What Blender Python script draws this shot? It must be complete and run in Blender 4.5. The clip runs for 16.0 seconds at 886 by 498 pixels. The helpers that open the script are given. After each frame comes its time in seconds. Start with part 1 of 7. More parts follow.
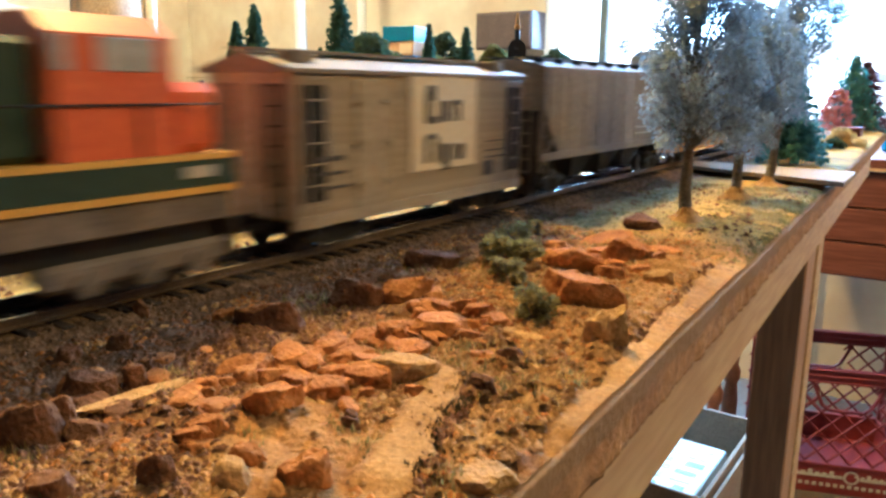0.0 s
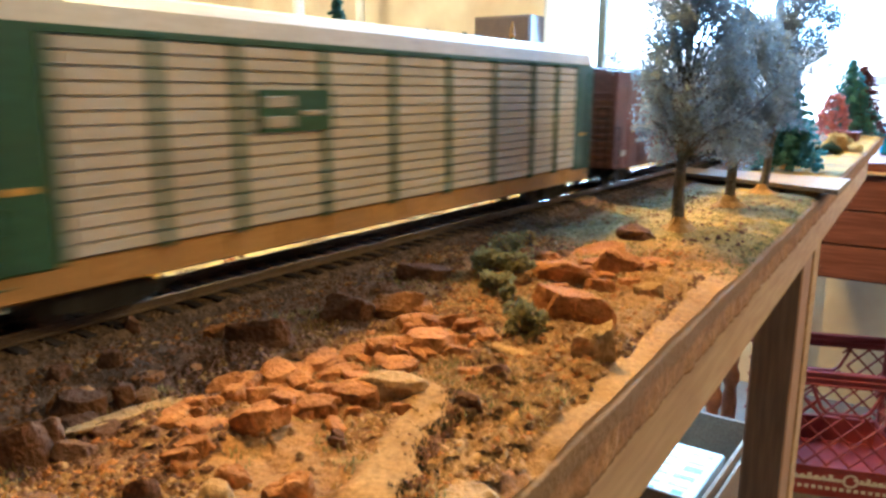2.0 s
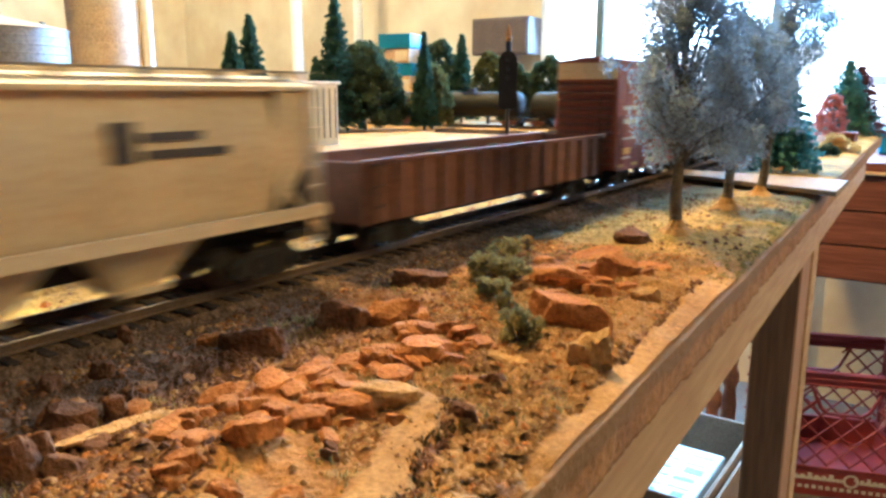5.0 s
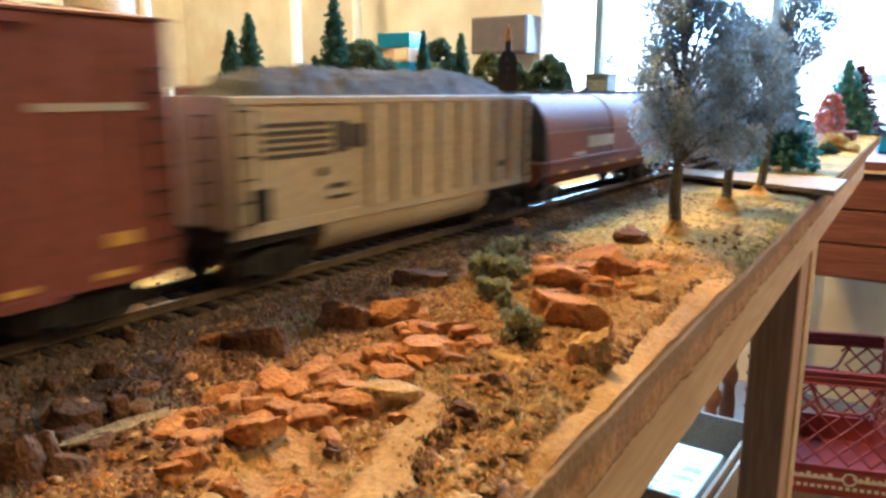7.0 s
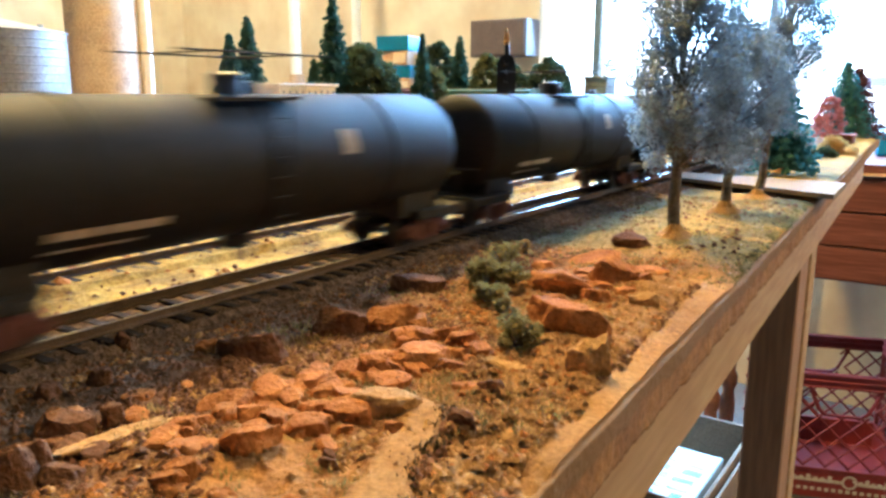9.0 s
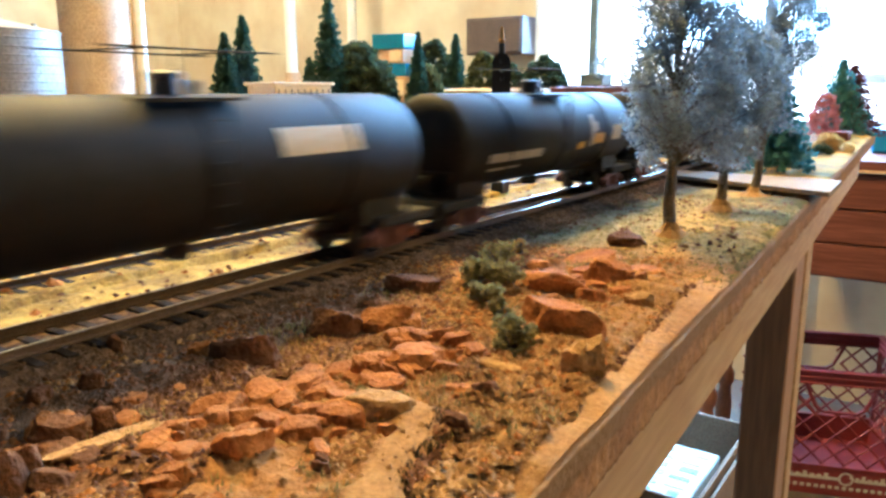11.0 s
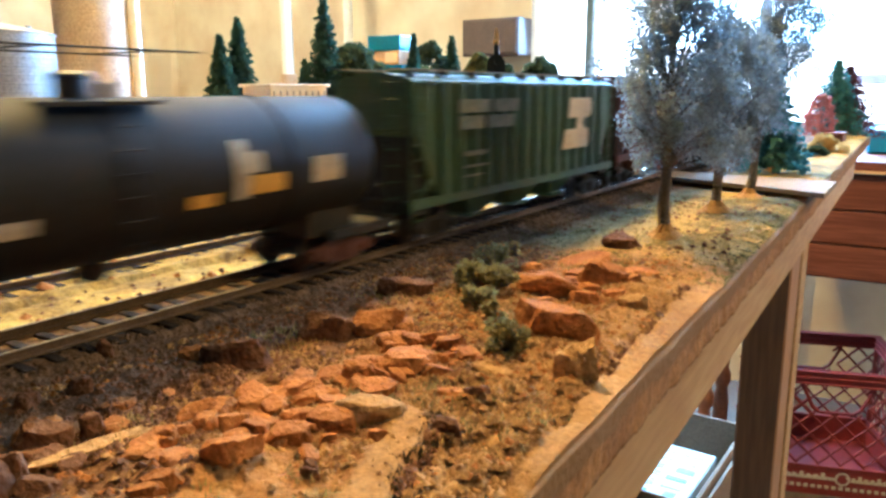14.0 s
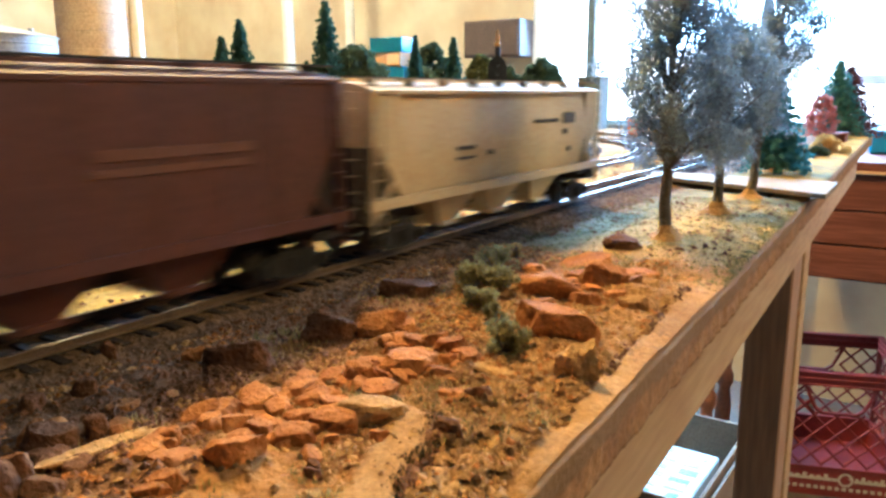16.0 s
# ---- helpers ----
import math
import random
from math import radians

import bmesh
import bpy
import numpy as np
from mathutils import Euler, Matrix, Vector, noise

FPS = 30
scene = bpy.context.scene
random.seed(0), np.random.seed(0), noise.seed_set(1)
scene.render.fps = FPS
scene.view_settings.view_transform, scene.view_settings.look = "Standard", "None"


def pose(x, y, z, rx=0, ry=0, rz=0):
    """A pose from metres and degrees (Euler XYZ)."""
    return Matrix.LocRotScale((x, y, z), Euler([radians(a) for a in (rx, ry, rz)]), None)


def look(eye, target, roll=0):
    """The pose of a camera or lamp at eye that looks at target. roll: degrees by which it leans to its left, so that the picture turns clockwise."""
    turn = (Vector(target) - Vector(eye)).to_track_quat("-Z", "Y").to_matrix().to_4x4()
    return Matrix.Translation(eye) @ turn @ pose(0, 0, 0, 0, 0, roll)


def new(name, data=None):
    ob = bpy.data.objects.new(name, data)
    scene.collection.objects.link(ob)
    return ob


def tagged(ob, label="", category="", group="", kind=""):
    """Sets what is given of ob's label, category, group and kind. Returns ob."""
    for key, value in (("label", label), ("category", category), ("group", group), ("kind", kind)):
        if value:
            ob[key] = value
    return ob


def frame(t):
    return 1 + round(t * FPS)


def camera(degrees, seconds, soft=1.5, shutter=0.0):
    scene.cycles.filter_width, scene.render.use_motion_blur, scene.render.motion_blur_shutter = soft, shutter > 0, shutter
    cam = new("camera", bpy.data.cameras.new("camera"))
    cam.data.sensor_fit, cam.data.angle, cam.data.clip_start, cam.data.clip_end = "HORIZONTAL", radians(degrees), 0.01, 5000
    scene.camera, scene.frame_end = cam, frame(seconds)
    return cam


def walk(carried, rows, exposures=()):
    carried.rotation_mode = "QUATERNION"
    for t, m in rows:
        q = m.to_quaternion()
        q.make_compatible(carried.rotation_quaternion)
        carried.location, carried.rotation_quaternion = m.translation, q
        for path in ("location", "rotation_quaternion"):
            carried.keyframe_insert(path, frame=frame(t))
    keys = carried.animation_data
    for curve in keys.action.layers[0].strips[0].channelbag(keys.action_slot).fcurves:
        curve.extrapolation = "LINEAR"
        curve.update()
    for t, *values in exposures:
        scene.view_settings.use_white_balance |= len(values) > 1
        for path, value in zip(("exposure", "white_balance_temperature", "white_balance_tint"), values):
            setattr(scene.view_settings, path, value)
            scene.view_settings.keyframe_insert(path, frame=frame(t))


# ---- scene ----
cam = camera(61.0, 16.0, soft=2.8, shutter=0.9)
PATH = [
    (0, (0.15932, -0.16540, 0.04726), (0.96761, 0.38483, -0.16228), 0.530),
    (0.5, (0.15942, -0.16557, 0.04782), (0.96785, 0.38487, -0.16064), 0.499),
    (1, (0.16006, -0.16504, 0.04899), (0.96871, 0.38477, -0.16027), 0.606),
    (1.5, (0.15978, -0.16604, 0.04977), (0.96926, 0.38374, -0.15638), 0.549),
    (2, (0.16016, -0.16776, 0.05053), (0.96922, 0.38274, -0.15532), 0.398),
    (2.5, (0.16003, -0.16758, 0.05036), (0.96919, 0.38334, -0.15395), 0.253),
    (3, (0.16057, -0.16730, 0.04988), (0.96967, 0.38370, -0.15446), 0.195),
    (3.5, (0.16194, -0.16751, 0.05127), (0.97123, 0.38316, -0.15324), 0.099),
    (4, (0.16202, -0.16762, 0.05097), (0.97211, 0.38257, -0.15160), 0.102),
    (6.5, (0.16171, -0.16774, 0.05234), (0.97192, 0.38111, -0.15337), 0.092),
    (7, (0.16104, -0.16787, 0.05202), (0.97146, 0.38078, -0.15344), 0.094),
    (7.5, (0.16088, -0.16771, 0.05163), (0.97149, 0.38107, -0.15272), 0.033),
    (8, (0.16010, -0.16747, 0.05198), (0.97172, 0.38019, -0.15134), 0.073),
    (8.5, (0.16096, -0.16715, 0.05172), (0.97253, 0.38112, -0.15018), 0.062),
    (9, (0.16216, -0.16758, 0.05249), (0.97374, 0.38070, -0.14932), 0.061),
    (11.5, (0.16341, -0.16757, 0.05316), (0.97715, 0.37647, -0.15139), -0.117),
    (12, (0.16363, -0.16745, 0.05386), (0.97762, 0.37668, -0.14945), -0.107),
    (12.5, (0.16419, -0.16733, 0.05246), (0.97861, 0.37667, -0.14952), -0.154),
    (13, (0.16381, -0.16775, 0.05251), (0.97863, 0.37534, -0.15027), -0.197),
    (13.5, (0.16379, -0.16812, 0.05304), (0.97922, 0.37415, -0.14950), -0.203),
    (14, (0.16487, -0.16798, 0.05313), (0.98079, 0.37343, -0.14973), -0.188),
    (14.5, (0.16448, -0.16791, 0.05429), (0.98096, 0.37308, -0.14741), -0.131),
    (15, (0.16461, -0.16825, 0.05413), (0.98089, 0.37328, -0.14692), -0.221),
    (15.5, (0.16365, -0.16845, 0.05366), (0.97949, 0.37389, -0.14700), -0.275),
    (16, (0.16408, -0.16872, 0.05345), (0.97872, 0.37528, -0.14762), -0.341),
]
walk(cam, [(t, look(eye, target, roll)) for t, eye, target, roll in PATH],
     exposures=[(0.0, 0.68, 4850, 8), (16.0, 0.68, 4850, 8)])

# ---- light ----
FLOOR = -0.86
world = bpy.data.worlds.new("world")
scene.world = world
world.use_nodes = True
wn = world.node_tree.nodes
sky = wn.new("ShaderNodeTexSky")
sky.sky_type, sky.sun_disc = "NISHITA", False
sky.sun_elevation, sky.sun_rotation = radians(40), radians(60)
wn["Background"].inputs[1].default_value = 0.12
world.node_tree.links.new(sky.outputs[0], wn["Background"].inputs[0])


def area(name, m, w, h, power, color):
    la = bpy.data.lights.new(name, "AREA")
    la.shape, la.size, la.size_y, la.energy, la.color = "RECTANGLE", w, h, power, color
    ob = new(name, la)
    ob.matrix_world = m
    return ob


# daylight in the window, the warm room lamp above the yard, an added fill for the far walls, and a weak unseen fill
# behind the viewer
area("window_light", look((2.55, 0.45, 0.70), (0.2, 0.0, 0.0)), 1.15, 1.05, 130, (0.40, 0.70, 1.0))
area("ceiling_lamp_light", look((0.86, 0.74, 1.44), (0.50, 0.0, 0.0)), 0.16, 0.16, 45, (1.0, 0.575, 0.12))
area("wall_fill_light", look((1.55, 1.75, 1.6), (2.0, 2.4, 0.2)), 0.5, 0.5, 46, (1.0, 0.75, 0.37))
area("front_fill_light", look((1.45, -1.45, 1.25), (0.5, 0.0, 0.0)), 0.7, 0.7, 16.0, (1.0, 0.625, 0.19))


# ---- materials ----
def mat(name, base, rough=0.7, metal=0.0, second=None, scale=60.0, fine=900.0, bump=0.25, mix=0.5, rand=0.0, emit=0.0, stretch=None, size=0.0006):
    """Two-scale procedural surface: broad stains, fine grain, relief; rand varies it object by object."""
    m = bpy.data.materials.new(name)
    m.use_nodes = True
    nt = m.node_tree
    n, link = nt.nodes, nt.links.new
    b = n["Principled BSDF"]
    co = n.new("ShaderNodeTexCoord")
    src = co.outputs["Object"]
    if stretch:
        mp = n.new("ShaderNodeMapping")
        mp.inputs["Scale"].default_value = stretch
        link(src, mp.inputs[0])
        src = mp.outputs[0]
    n1 = n.new("ShaderNodeTexNoise")
    n1.inputs["Scale"].default_value, n1.inputs["Detail"].default_value = scale, 6
    n2 = n.new("ShaderNodeTexNoise")
    n2.inputs["Scale"].default_value, n2.inputs["Detail"].default_value = fine, 4
    link(src, n1.inputs[0]), link(src, n2.inputs[0])
    second = second or tuple(c * 0.62 for c in base)
    ramp = n.new("ShaderNodeValToRGB")
    ramp.color_ramp.elements[0].position, ramp.color_ramp.elements[1].position = 0.5 - 0.28 * mix - 0.06, 0.5 + 0.28 * mix
    ramp.color_ramp.elements[0].color, ramp.color_ramp.elements[1].color = (*second, 1), (*base, 1)
    link(n1.outputs["Fac"], ramp.inputs[0])
    mul = n.new("ShaderNodeMix")
    mul.data_type, mul.blend_type = "RGBA", "OVERLAY"
    mul.inputs[0].default_value = 0.55
    link(ramp.outputs[0], mul.inputs[6]), link(n2.outputs["Fac"], mul.inputs[7])
    col = mul.outputs[2]
    if rand:
        info = n.new("ShaderNodeObjectInfo")
        hs = n.new("ShaderNodeHueSaturation")
        mr = n.new("ShaderNodeMapRange")
        mr.inputs[3].default_value, mr.inputs[4].default_value = 1 - rand, 1 + rand
        link(info.outputs["Random"], mr.inputs[0]), link(mr.outputs[0], hs.inputs["Value"]), link(col, hs.inputs["Color"])
        col = hs.outputs[0]
    link(col, b.inputs["Base Color"])
    rr = n.new("ShaderNodeMapRange")
    rr.inputs[3].default_value, rr.inputs[4].default_value = max(0.02, rough - 0.12), min(1, rough + 0.12)
    link(n1.outputs["Fac"], rr.inputs[0]), link(rr.outputs[0], b.inputs["Roughness"])
    b.inputs["Metallic"].default_value = metal
    if emit:
        link(col, b.inputs["Emission Color"])
        b.inputs["Emission Strength"].default_value = emit
    if bump:
        bp = n.new("ShaderNodeBump")
        bp.inputs["Strength"].default_value, bp.inputs["Distance"].default_value = bump, size
        link(n2.outputs["Fac"], bp.inputs["Height"]), link(bp.outputs[0], b.inputs["Normal"])
    return m


M = {
    "soil": mat("soil", (0.56, 0.34, 0.12), 0.95, second=(0.38, 0.21, 0.075), scale=38, fine=700, bump=0.9, size=0.0012),
    "grass": mat("grass_mat", (0.46, 0.33, 0.10), 0.95, second=(0.21, 0.165, 0.055), scale=22, fine=1100, bump=0.8, size=0.001),
    "sand": mat("sand", (0.66, 0.47, 0.14), 0.95, second=(0.46, 0.30, 0.09), scale=40, fine=1000, bump=0.7, size=0.0008),
    "ballast": mat("ballast", (0.22, 0.14, 0.078), 0.95, second=(0.11, 0.07, 0.042), scale=90, fine=1200, bump=1.0, size=0.001),
    "rock": mat("rock_red", (0.50, 0.215, 0.052), 0.95, second=(0.24, 0.088, 0.022), scale=70, fine=900, bump=0.8, rand=0.18, size=0.001),
    "tanrock": mat("rock_tan", (0.48, 0.285, 0.100), 0.9, second=(0.29, 0.16, 0.055), scale=70, fine=900, bump=0.7, rand=0.1, size=0.001),
    "darkrock": mat("rock_dark", (0.23, 0.112, 0.050), 0.9, second=(0.115, 0.054, 0.025), scale=70, fine=900, bump=0.8, rand=0.2, size=0.001),
    "foam": None,
    "pine": mat("pine_board", (0.70, 0.45, 0.20), 0.6, second=(0.58, 0.35, 0.145), scale=20, fine=160, bump=0.15, stretch=(0.15, 1.2, 1.2)),
    "pinev": mat("pine_stud", (0.56, 0.32, 0.155), 0.6, second=(0.45, 0.24, 0.115), scale=16, fine=140, bump=0.15, stretch=(1.5, 1.5, 0.12)),
    "ply": mat("plywood", (0.40, 0.27, 0.15), 0.75, second=(0.30, 0.19, 0.10), scale=8, fine=90),
    "slab": mat("grey_board", (0.33, 0.26, 0.18), 0.9, second=(0.25, 0.19, 0.13), scale=30, fine=500, bump=0.3),
    "wall": mat("wall_paint", (0.72, 0.60, 0.40), 0.85, second=(0.66, 0.54, 0.36), scale=2, fine=7, bump=0.05),
    # unseen walls and ceiling, kept dark so that less light bounces back
    "dim_wall": mat("unseen_dark_wall", (0.10, 0.062, 0.038), 0.6, second=(0.07, 0.042, 0.026), scale=6, fine=60, bump=0.1, stretch=(3.0, 3.0, 0.3)),
    "ceil": mat("ceiling_paint", (0.34, 0.31, 0.27), 0.9, scale=3, fine=60),
    "floor": mat("floor_concrete", (0.125, 0.092, 0.066), 0.75, second=(0.088, 0.065, 0.048), scale=5, fine=80),
    "white": mat("white_paint", (0.80, 0.76, 0.68), 0.5, second=(0.72, 0.68, 0.60), scale=10, fine=200, bump=0.1),
    "pipe": mat("white_pipe", (0.86, 0.82, 0.72), 0.4, second=(0.80, 0.75, 0.64), scale=8, fine=100, bump=0.05),
    "frame": mat("window_frame_mat", (0.17, 0.22, 0.22), 0.5, scale=20, fine=300, bump=0.1),
    "rail": mat("rail_steel", (0.17, 0.11, 0.062), 0.7, 0.1, second=(0.09, 0.056, 0.033), scale=120, fine=1500, bump=0.3),
    "railtop": mat("rail_head", (0.62, 0.56, 0.50), 0.22, 0.95, second=(0.42, 0.36, 0.30), scale=120, fine=1500, bump=0.1),
    "tie": mat("tie_wood", (0.075, 0.058, 0.05), 0.9, second=(0.035, 0.028, 0.026), scale=200, fine=1500, bump=0.6, rand=0.35),
    "black": mat("black_paint", (0.012, 0.012, 0.014), 0.42, second=(0.022, 0.02, 0.019), scale=50, fine=700, bump=0.1),
    "tankblack": mat("tank_black", (0.010, 0.010, 0.010), 0.66, second=(0.015, 0.015, 0.015), scale=40, fine=600, bump=0.06),
    "under": mat("underframe_black", (0.013, 0.012, 0.011), 0.8, second=(0.030, 0.023, 0.018), scale=90, fine=900, bump=0.4),
    "wheel": mat("wheel_steel", (0.10, 0.085, 0.07), 0.45, 0.6, scale=120, fine=900),
    "orange": mat("orange_paint", (0.78, 0.155, 0.028), 0.42, second=(0.66, 0.12, 0.022), scale=40, fine=500, bump=0.08),
    "dkgreen": mat("dark_green_paint", (0.018, 0.045, 0.026), 0.45, second=(0.03, 0.055, 0.033), scale=40, fine=500, bump=0.08),
    "green": mat("green_paint", (0.030, 0.115, 0.052), 0.5, second=(0.045, 0.10, 0.05), scale=40, fine=500, bump=0.1),
    "hopgreen": mat("hopper_green", (0.040, 0.105, 0.050), 0.55, second=(0.055, 0.085, 0.042), scale=45, fine=600, bump=0.12),
    "yellow": mat("yellow_paint", (0.80, 0.46, 0.06), 0.5, second=(0.66, 0.36, 0.05), scale=60, fine=700, bump=0.05),
    "sill": mat("sill_yellow", (0.58, 0.31, 0.07), 0.6, second=(0.40, 0.21, 0.055), scale=60, fine=700, bump=0.15),
    "reefer": mat("reefer_grey", (0.43, 0.35, 0.24), 0.65, second=(0.34, 0.27, 0.18), scale=45, fine=500, bump=0.1),
    "panel": mat("panel_cream", (0.78, 0.68, 0.50), 0.55, second=(0.72, 0.62, 0.45), scale=45, fine=500, bump=0.05),
    "hopper": mat("hopper_grey", (0.25, 0.195, 0.135), 0.65, second=(0.19, 0.145, 0.10), scale=45, fine=500, bump=0.1),
    "rackwhite": mat("rack_panel", (0.74, 0.68, 0.58), 0.42, 0.15, second=(0.63, 0.56, 0.46), scale=45, fine=600, bump=0.08),
    "rackroof": mat("rack_roof", (0.62, 0.57, 0.49), 0.5, 0.15, second=(0.52, 0.46, 0.38), scale=45, fine=600, bump=0.08),
    "brown": mat("boxcar_brown", (0.185, 0.062, 0.040), 0.6, second=(0.14, 0.048, 0.032), scale=45, fine=600, bump=0.1),
    "red": mat("boxcar_red", (0.27, 0.072, 0.040), 0.6, second=(0.215, 0.056, 0.032), scale=45, fine=600, bump=0.1),
    "cream": mat("car_cream", (0.77, 0.62, 0.37), 0.55, second=(0.65, 0.51, 0.29), scale=45, fine=600, bump=0.1),
    "coalcar": mat("coalcar_grey", (0.62, 0.52, 0.36), 0.55, 0.05, second=(0.50, 0.41, 0.27), scale=40, fine=600, bump=0.1),
    "coal": mat("coal_load", (0.020, 0.017, 0.015), 0.8, second=(0.06, 0.048, 0.036), scale=160, fine=1500, bump=1.0, size=0.0015),
    "gond": mat("gondola_rust", (0.20, 0.085, 0.045), 0.75, second=(0.13, 0.052, 0.03), scale=45, fine=500, bump=0.3),
    "coil": mat("coil_maroon", (0.21, 0.066, 0.038), 0.62, second=(0.155, 0.048, 0.028), scale=45, fine=600, bump=0.08),
    "brownhop": mat("hopper_brown", (0.120, 0.038, 0.024), 0.65, second=(0.085, 0.028, 0.018), scale=45, fine=600, bump=0.1),
    "letter": mat("lettering_white", (0.58, 0.52, 0.41), 0.6, second=(0.44, 0.38, 0.29), scale=160, fine=900, bump=0.0),
    "letterdark": mat("lettering_dark", (0.05, 0.045, 0.05), 0.6, second=(0.10, 0.09, 0.085), scale=160, fine=900, bump=0.0),
    "glassdark": mat("cab_glass", (0.55, 0.52, 0.46), 0.15, scale=30, fine=300, bump=0.0),
    "bark": mat("bark", (0.19, 0.165, 0.14), 0.9, second=(0.115, 0.095, 0.08), scale=150, fine=900, bump=0.9, size=0.0012),
    # the window's bluish veil over the trees is put into this leaf colour
    "leafgrey": mat("foliage_grey_haze", (0.31, 0.35, 0.37), 0.9, second=(0.20, 0.235, 0.25), scale=60, fine=700, bump=0.3),
    "leafdark": mat("foliage_dark", (0.060, 0.085, 0.040), 0.9, second=(0.032, 0.05, 0.028), scale=60, fine=700, bump=0.3),
    "leafolive": mat("foliage_olive", (0.125, 0.125, 0.042), 0.9, second=(0.06, 0.07, 0.025), scale=60, fine=700, bump=0.3),
    "spruce": mat("foliage_spruce", (0.052, 0.112, 0.075), 0.9, second=(0.026, 0.062, 0.044), scale=60, fine=700, bump=0.3),
    # spruce before the window: its haze is mixed into this paler blue-green
    "hazespruce": mat("foliage_spruce_haze", (0.12, 0.28, 0.25), 0.9, second=(0.065, 0.17, 0.15), scale=60, fine=700, bump=0.3),
    "brushgreen": mat("brush_grey_green", (0.34, 0.29, 0.10), 0.95, second=(0.17, 0.155, 0.07), scale=150, fine=900, bump=0.4),
    "clod": mat("soil_clod", (0.42, 0.235, 0.076), 0.95, second=(0.20, 0.105, 0.038), scale=120, fine=900, bump=0.6, size=0.001),
    "faded": mat("faded_lettering", (0.27, 0.27, 0.20), 0.8, second=(0.12, 0.15, 0.10), scale=220, fine=900, bump=0.1),
    "dusty": mat("dusty_truck_grey", (0.23, 0.185, 0.14), 0.8, second=(0.10, 0.08, 0.06), scale=90, fine=900, bump=0.3),
    "leafred": mat("foliage_red", (0.56, 0.22, 0.18), 0.9, second=(0.38, 0.12, 0.10), scale=60, fine=700, bump=0.3),
    "maroon": mat("foliage_maroon", (0.15, 0.050, 0.045), 0.9, second=(0.09, 0.03, 0.03), scale=60, fine=700, bump=0.3),
    "bankshade": mat("bank_shade", (0.13, 0.10, 0.045), 0.95, second=(0.07, 0.055, 0.027), scale=90, fine=900, bump=0.4),
    "brush": mat("brush_olive", (0.30, 0.25, 0.085), 0.95, second=(0.15, 0.135, 0.05), scale=90, fine=900, bump=0.4),
    "straw": mat("straw", (0.55, 0.36, 0.11), 0.95, second=(0.36, 0.22, 0.07), scale=90, fine=900, bump=0.4),
    "silo": mat("silo_concrete", (0.56, 0.47, 0.36), 0.8, second=(0.44, 0.34, 0.25), scale=30, fine=300, bump=0.3),
    "bin": mat("grain_bin_steel", (0.36, 0.37, 0.38), 0.42, 0.35, second=(0.29, 0.29, 0.29), scale=30, fine=300, bump=0.1),
    "blue": mat("blue_card", (0.012, 0.22, 0.46), 0.45, second=(0.015, 0.17, 0.38), scale=30, fine=300, bump=0.05),
    "paleblue": mat("pale_blue_print", (0.30, 0.62, 0.80), 0.4, second=(0.45, 0.70, 0.82), scale=90, fine=300, bump=0.0),
    "tancard": mat("tan_card", (0.62, 0.42, 0.24), 0.6, second=(0.54, 0.35, 0.20), scale=30, fine=300, bump=0.05),
    "cardboard": mat("cardboard", (0.36, 0.24, 0.14), 0.85, second=(0.30, 0.19, 0.11), scale=25, fine=300, bump=0.2),
    "crate": mat("crate_red", (0.22, 0.026, 0.025), 0.5, second=(0.16, 0.018, 0.018), scale=20, fine=300, bump=0.1),
    "walnut": mat("walnut_laminate", (0.19, 0.064, 0.036), 0.62, second=(0.10, 0.032, 0.020), scale=9, fine=50, bump=0.05, stretch=(1.0, 0.25, 4.0)),
    "turned": mat("turned_wood", (0.30, 0.12, 0.055), 0.35, second=(0.22, 0.085, 0.04), scale=20, fine=200),
    "plaster": mat("brown_box", (0.13, 0.088, 0.07), 0.7, second=(0.10, 0.068, 0.055), scale=20, fine=200),
    "glow": mat("lamp_glow", (1.0, 0.80, 0.5), 0.5, emit=4.0, bump=0.0),
    "daylight": mat("daylight_backdrop", (0.93, 0.97, 1.0), 0.9, second=(0.86, 0.93, 1.0), scale=0.4, fine=2, emit=3.5, bump=0.0),
    # violet and glowing, so that the window's haze sits in the colour
    "ridge": mat("roofline_haze", (0.40, 0.42, 0.62), 0.9, second=(0.34, 0.37, 0.56), scale=2, fine=20, emit=0.9, bump=0.0),
    "glass": None,
}
for key in ("soil", "rock", "tanrock", "darkrock", "ballast", "clod", "tie", "walnut", "brush", "straw", "bankshade"):
    # dry, dusty surfaces barely shine
    M[key].node_tree.nodes["Principled BSDF"].inputs["Specular IOR Level"].default_value = 0.12
M["tankblack"].node_tree.nodes["Principled BSDF"].inputs["Specular IOR Level"].default_value = 0.32
for key in ("leafgrey", "leafdark", "leafolive", "spruce", "hazespruce", "brushgreen", "leafred", "maroon", "brush", "straw"):
    # thin foliage lets part of the light through
    nt = M[key].node_tree
    pb, out = nt.nodes["Principled BSDF"], nt.nodes["Material Output"]
    tr, mx = nt.nodes.new("ShaderNodeBsdfTranslucent"), nt.nodes.new("ShaderNodeMixShader")
    nt.links.new(pb.inputs["Base Color"].links[0].from_socket, tr.inputs[0])
    mx.inputs[0].default_value = 0.68 if key == "leafgrey" else 0.55
    nt.links.new(pb.outputs[0], mx.inputs[1]), nt.links.new(tr.outputs[0], mx.inputs[2]), nt.links.new(mx.outputs[0], out.inputs[0])
g = bpy.data.materials.new("clear_glass")
g.use_nodes = True
gb = g.node_tree.nodes["Principled BSDF"]
gb.inputs["Transmission Weight"].default_value, gb.inputs["Roughness"].default_value, gb.inputs["IOR"].default_value = 1.0, 0.02, 1.45
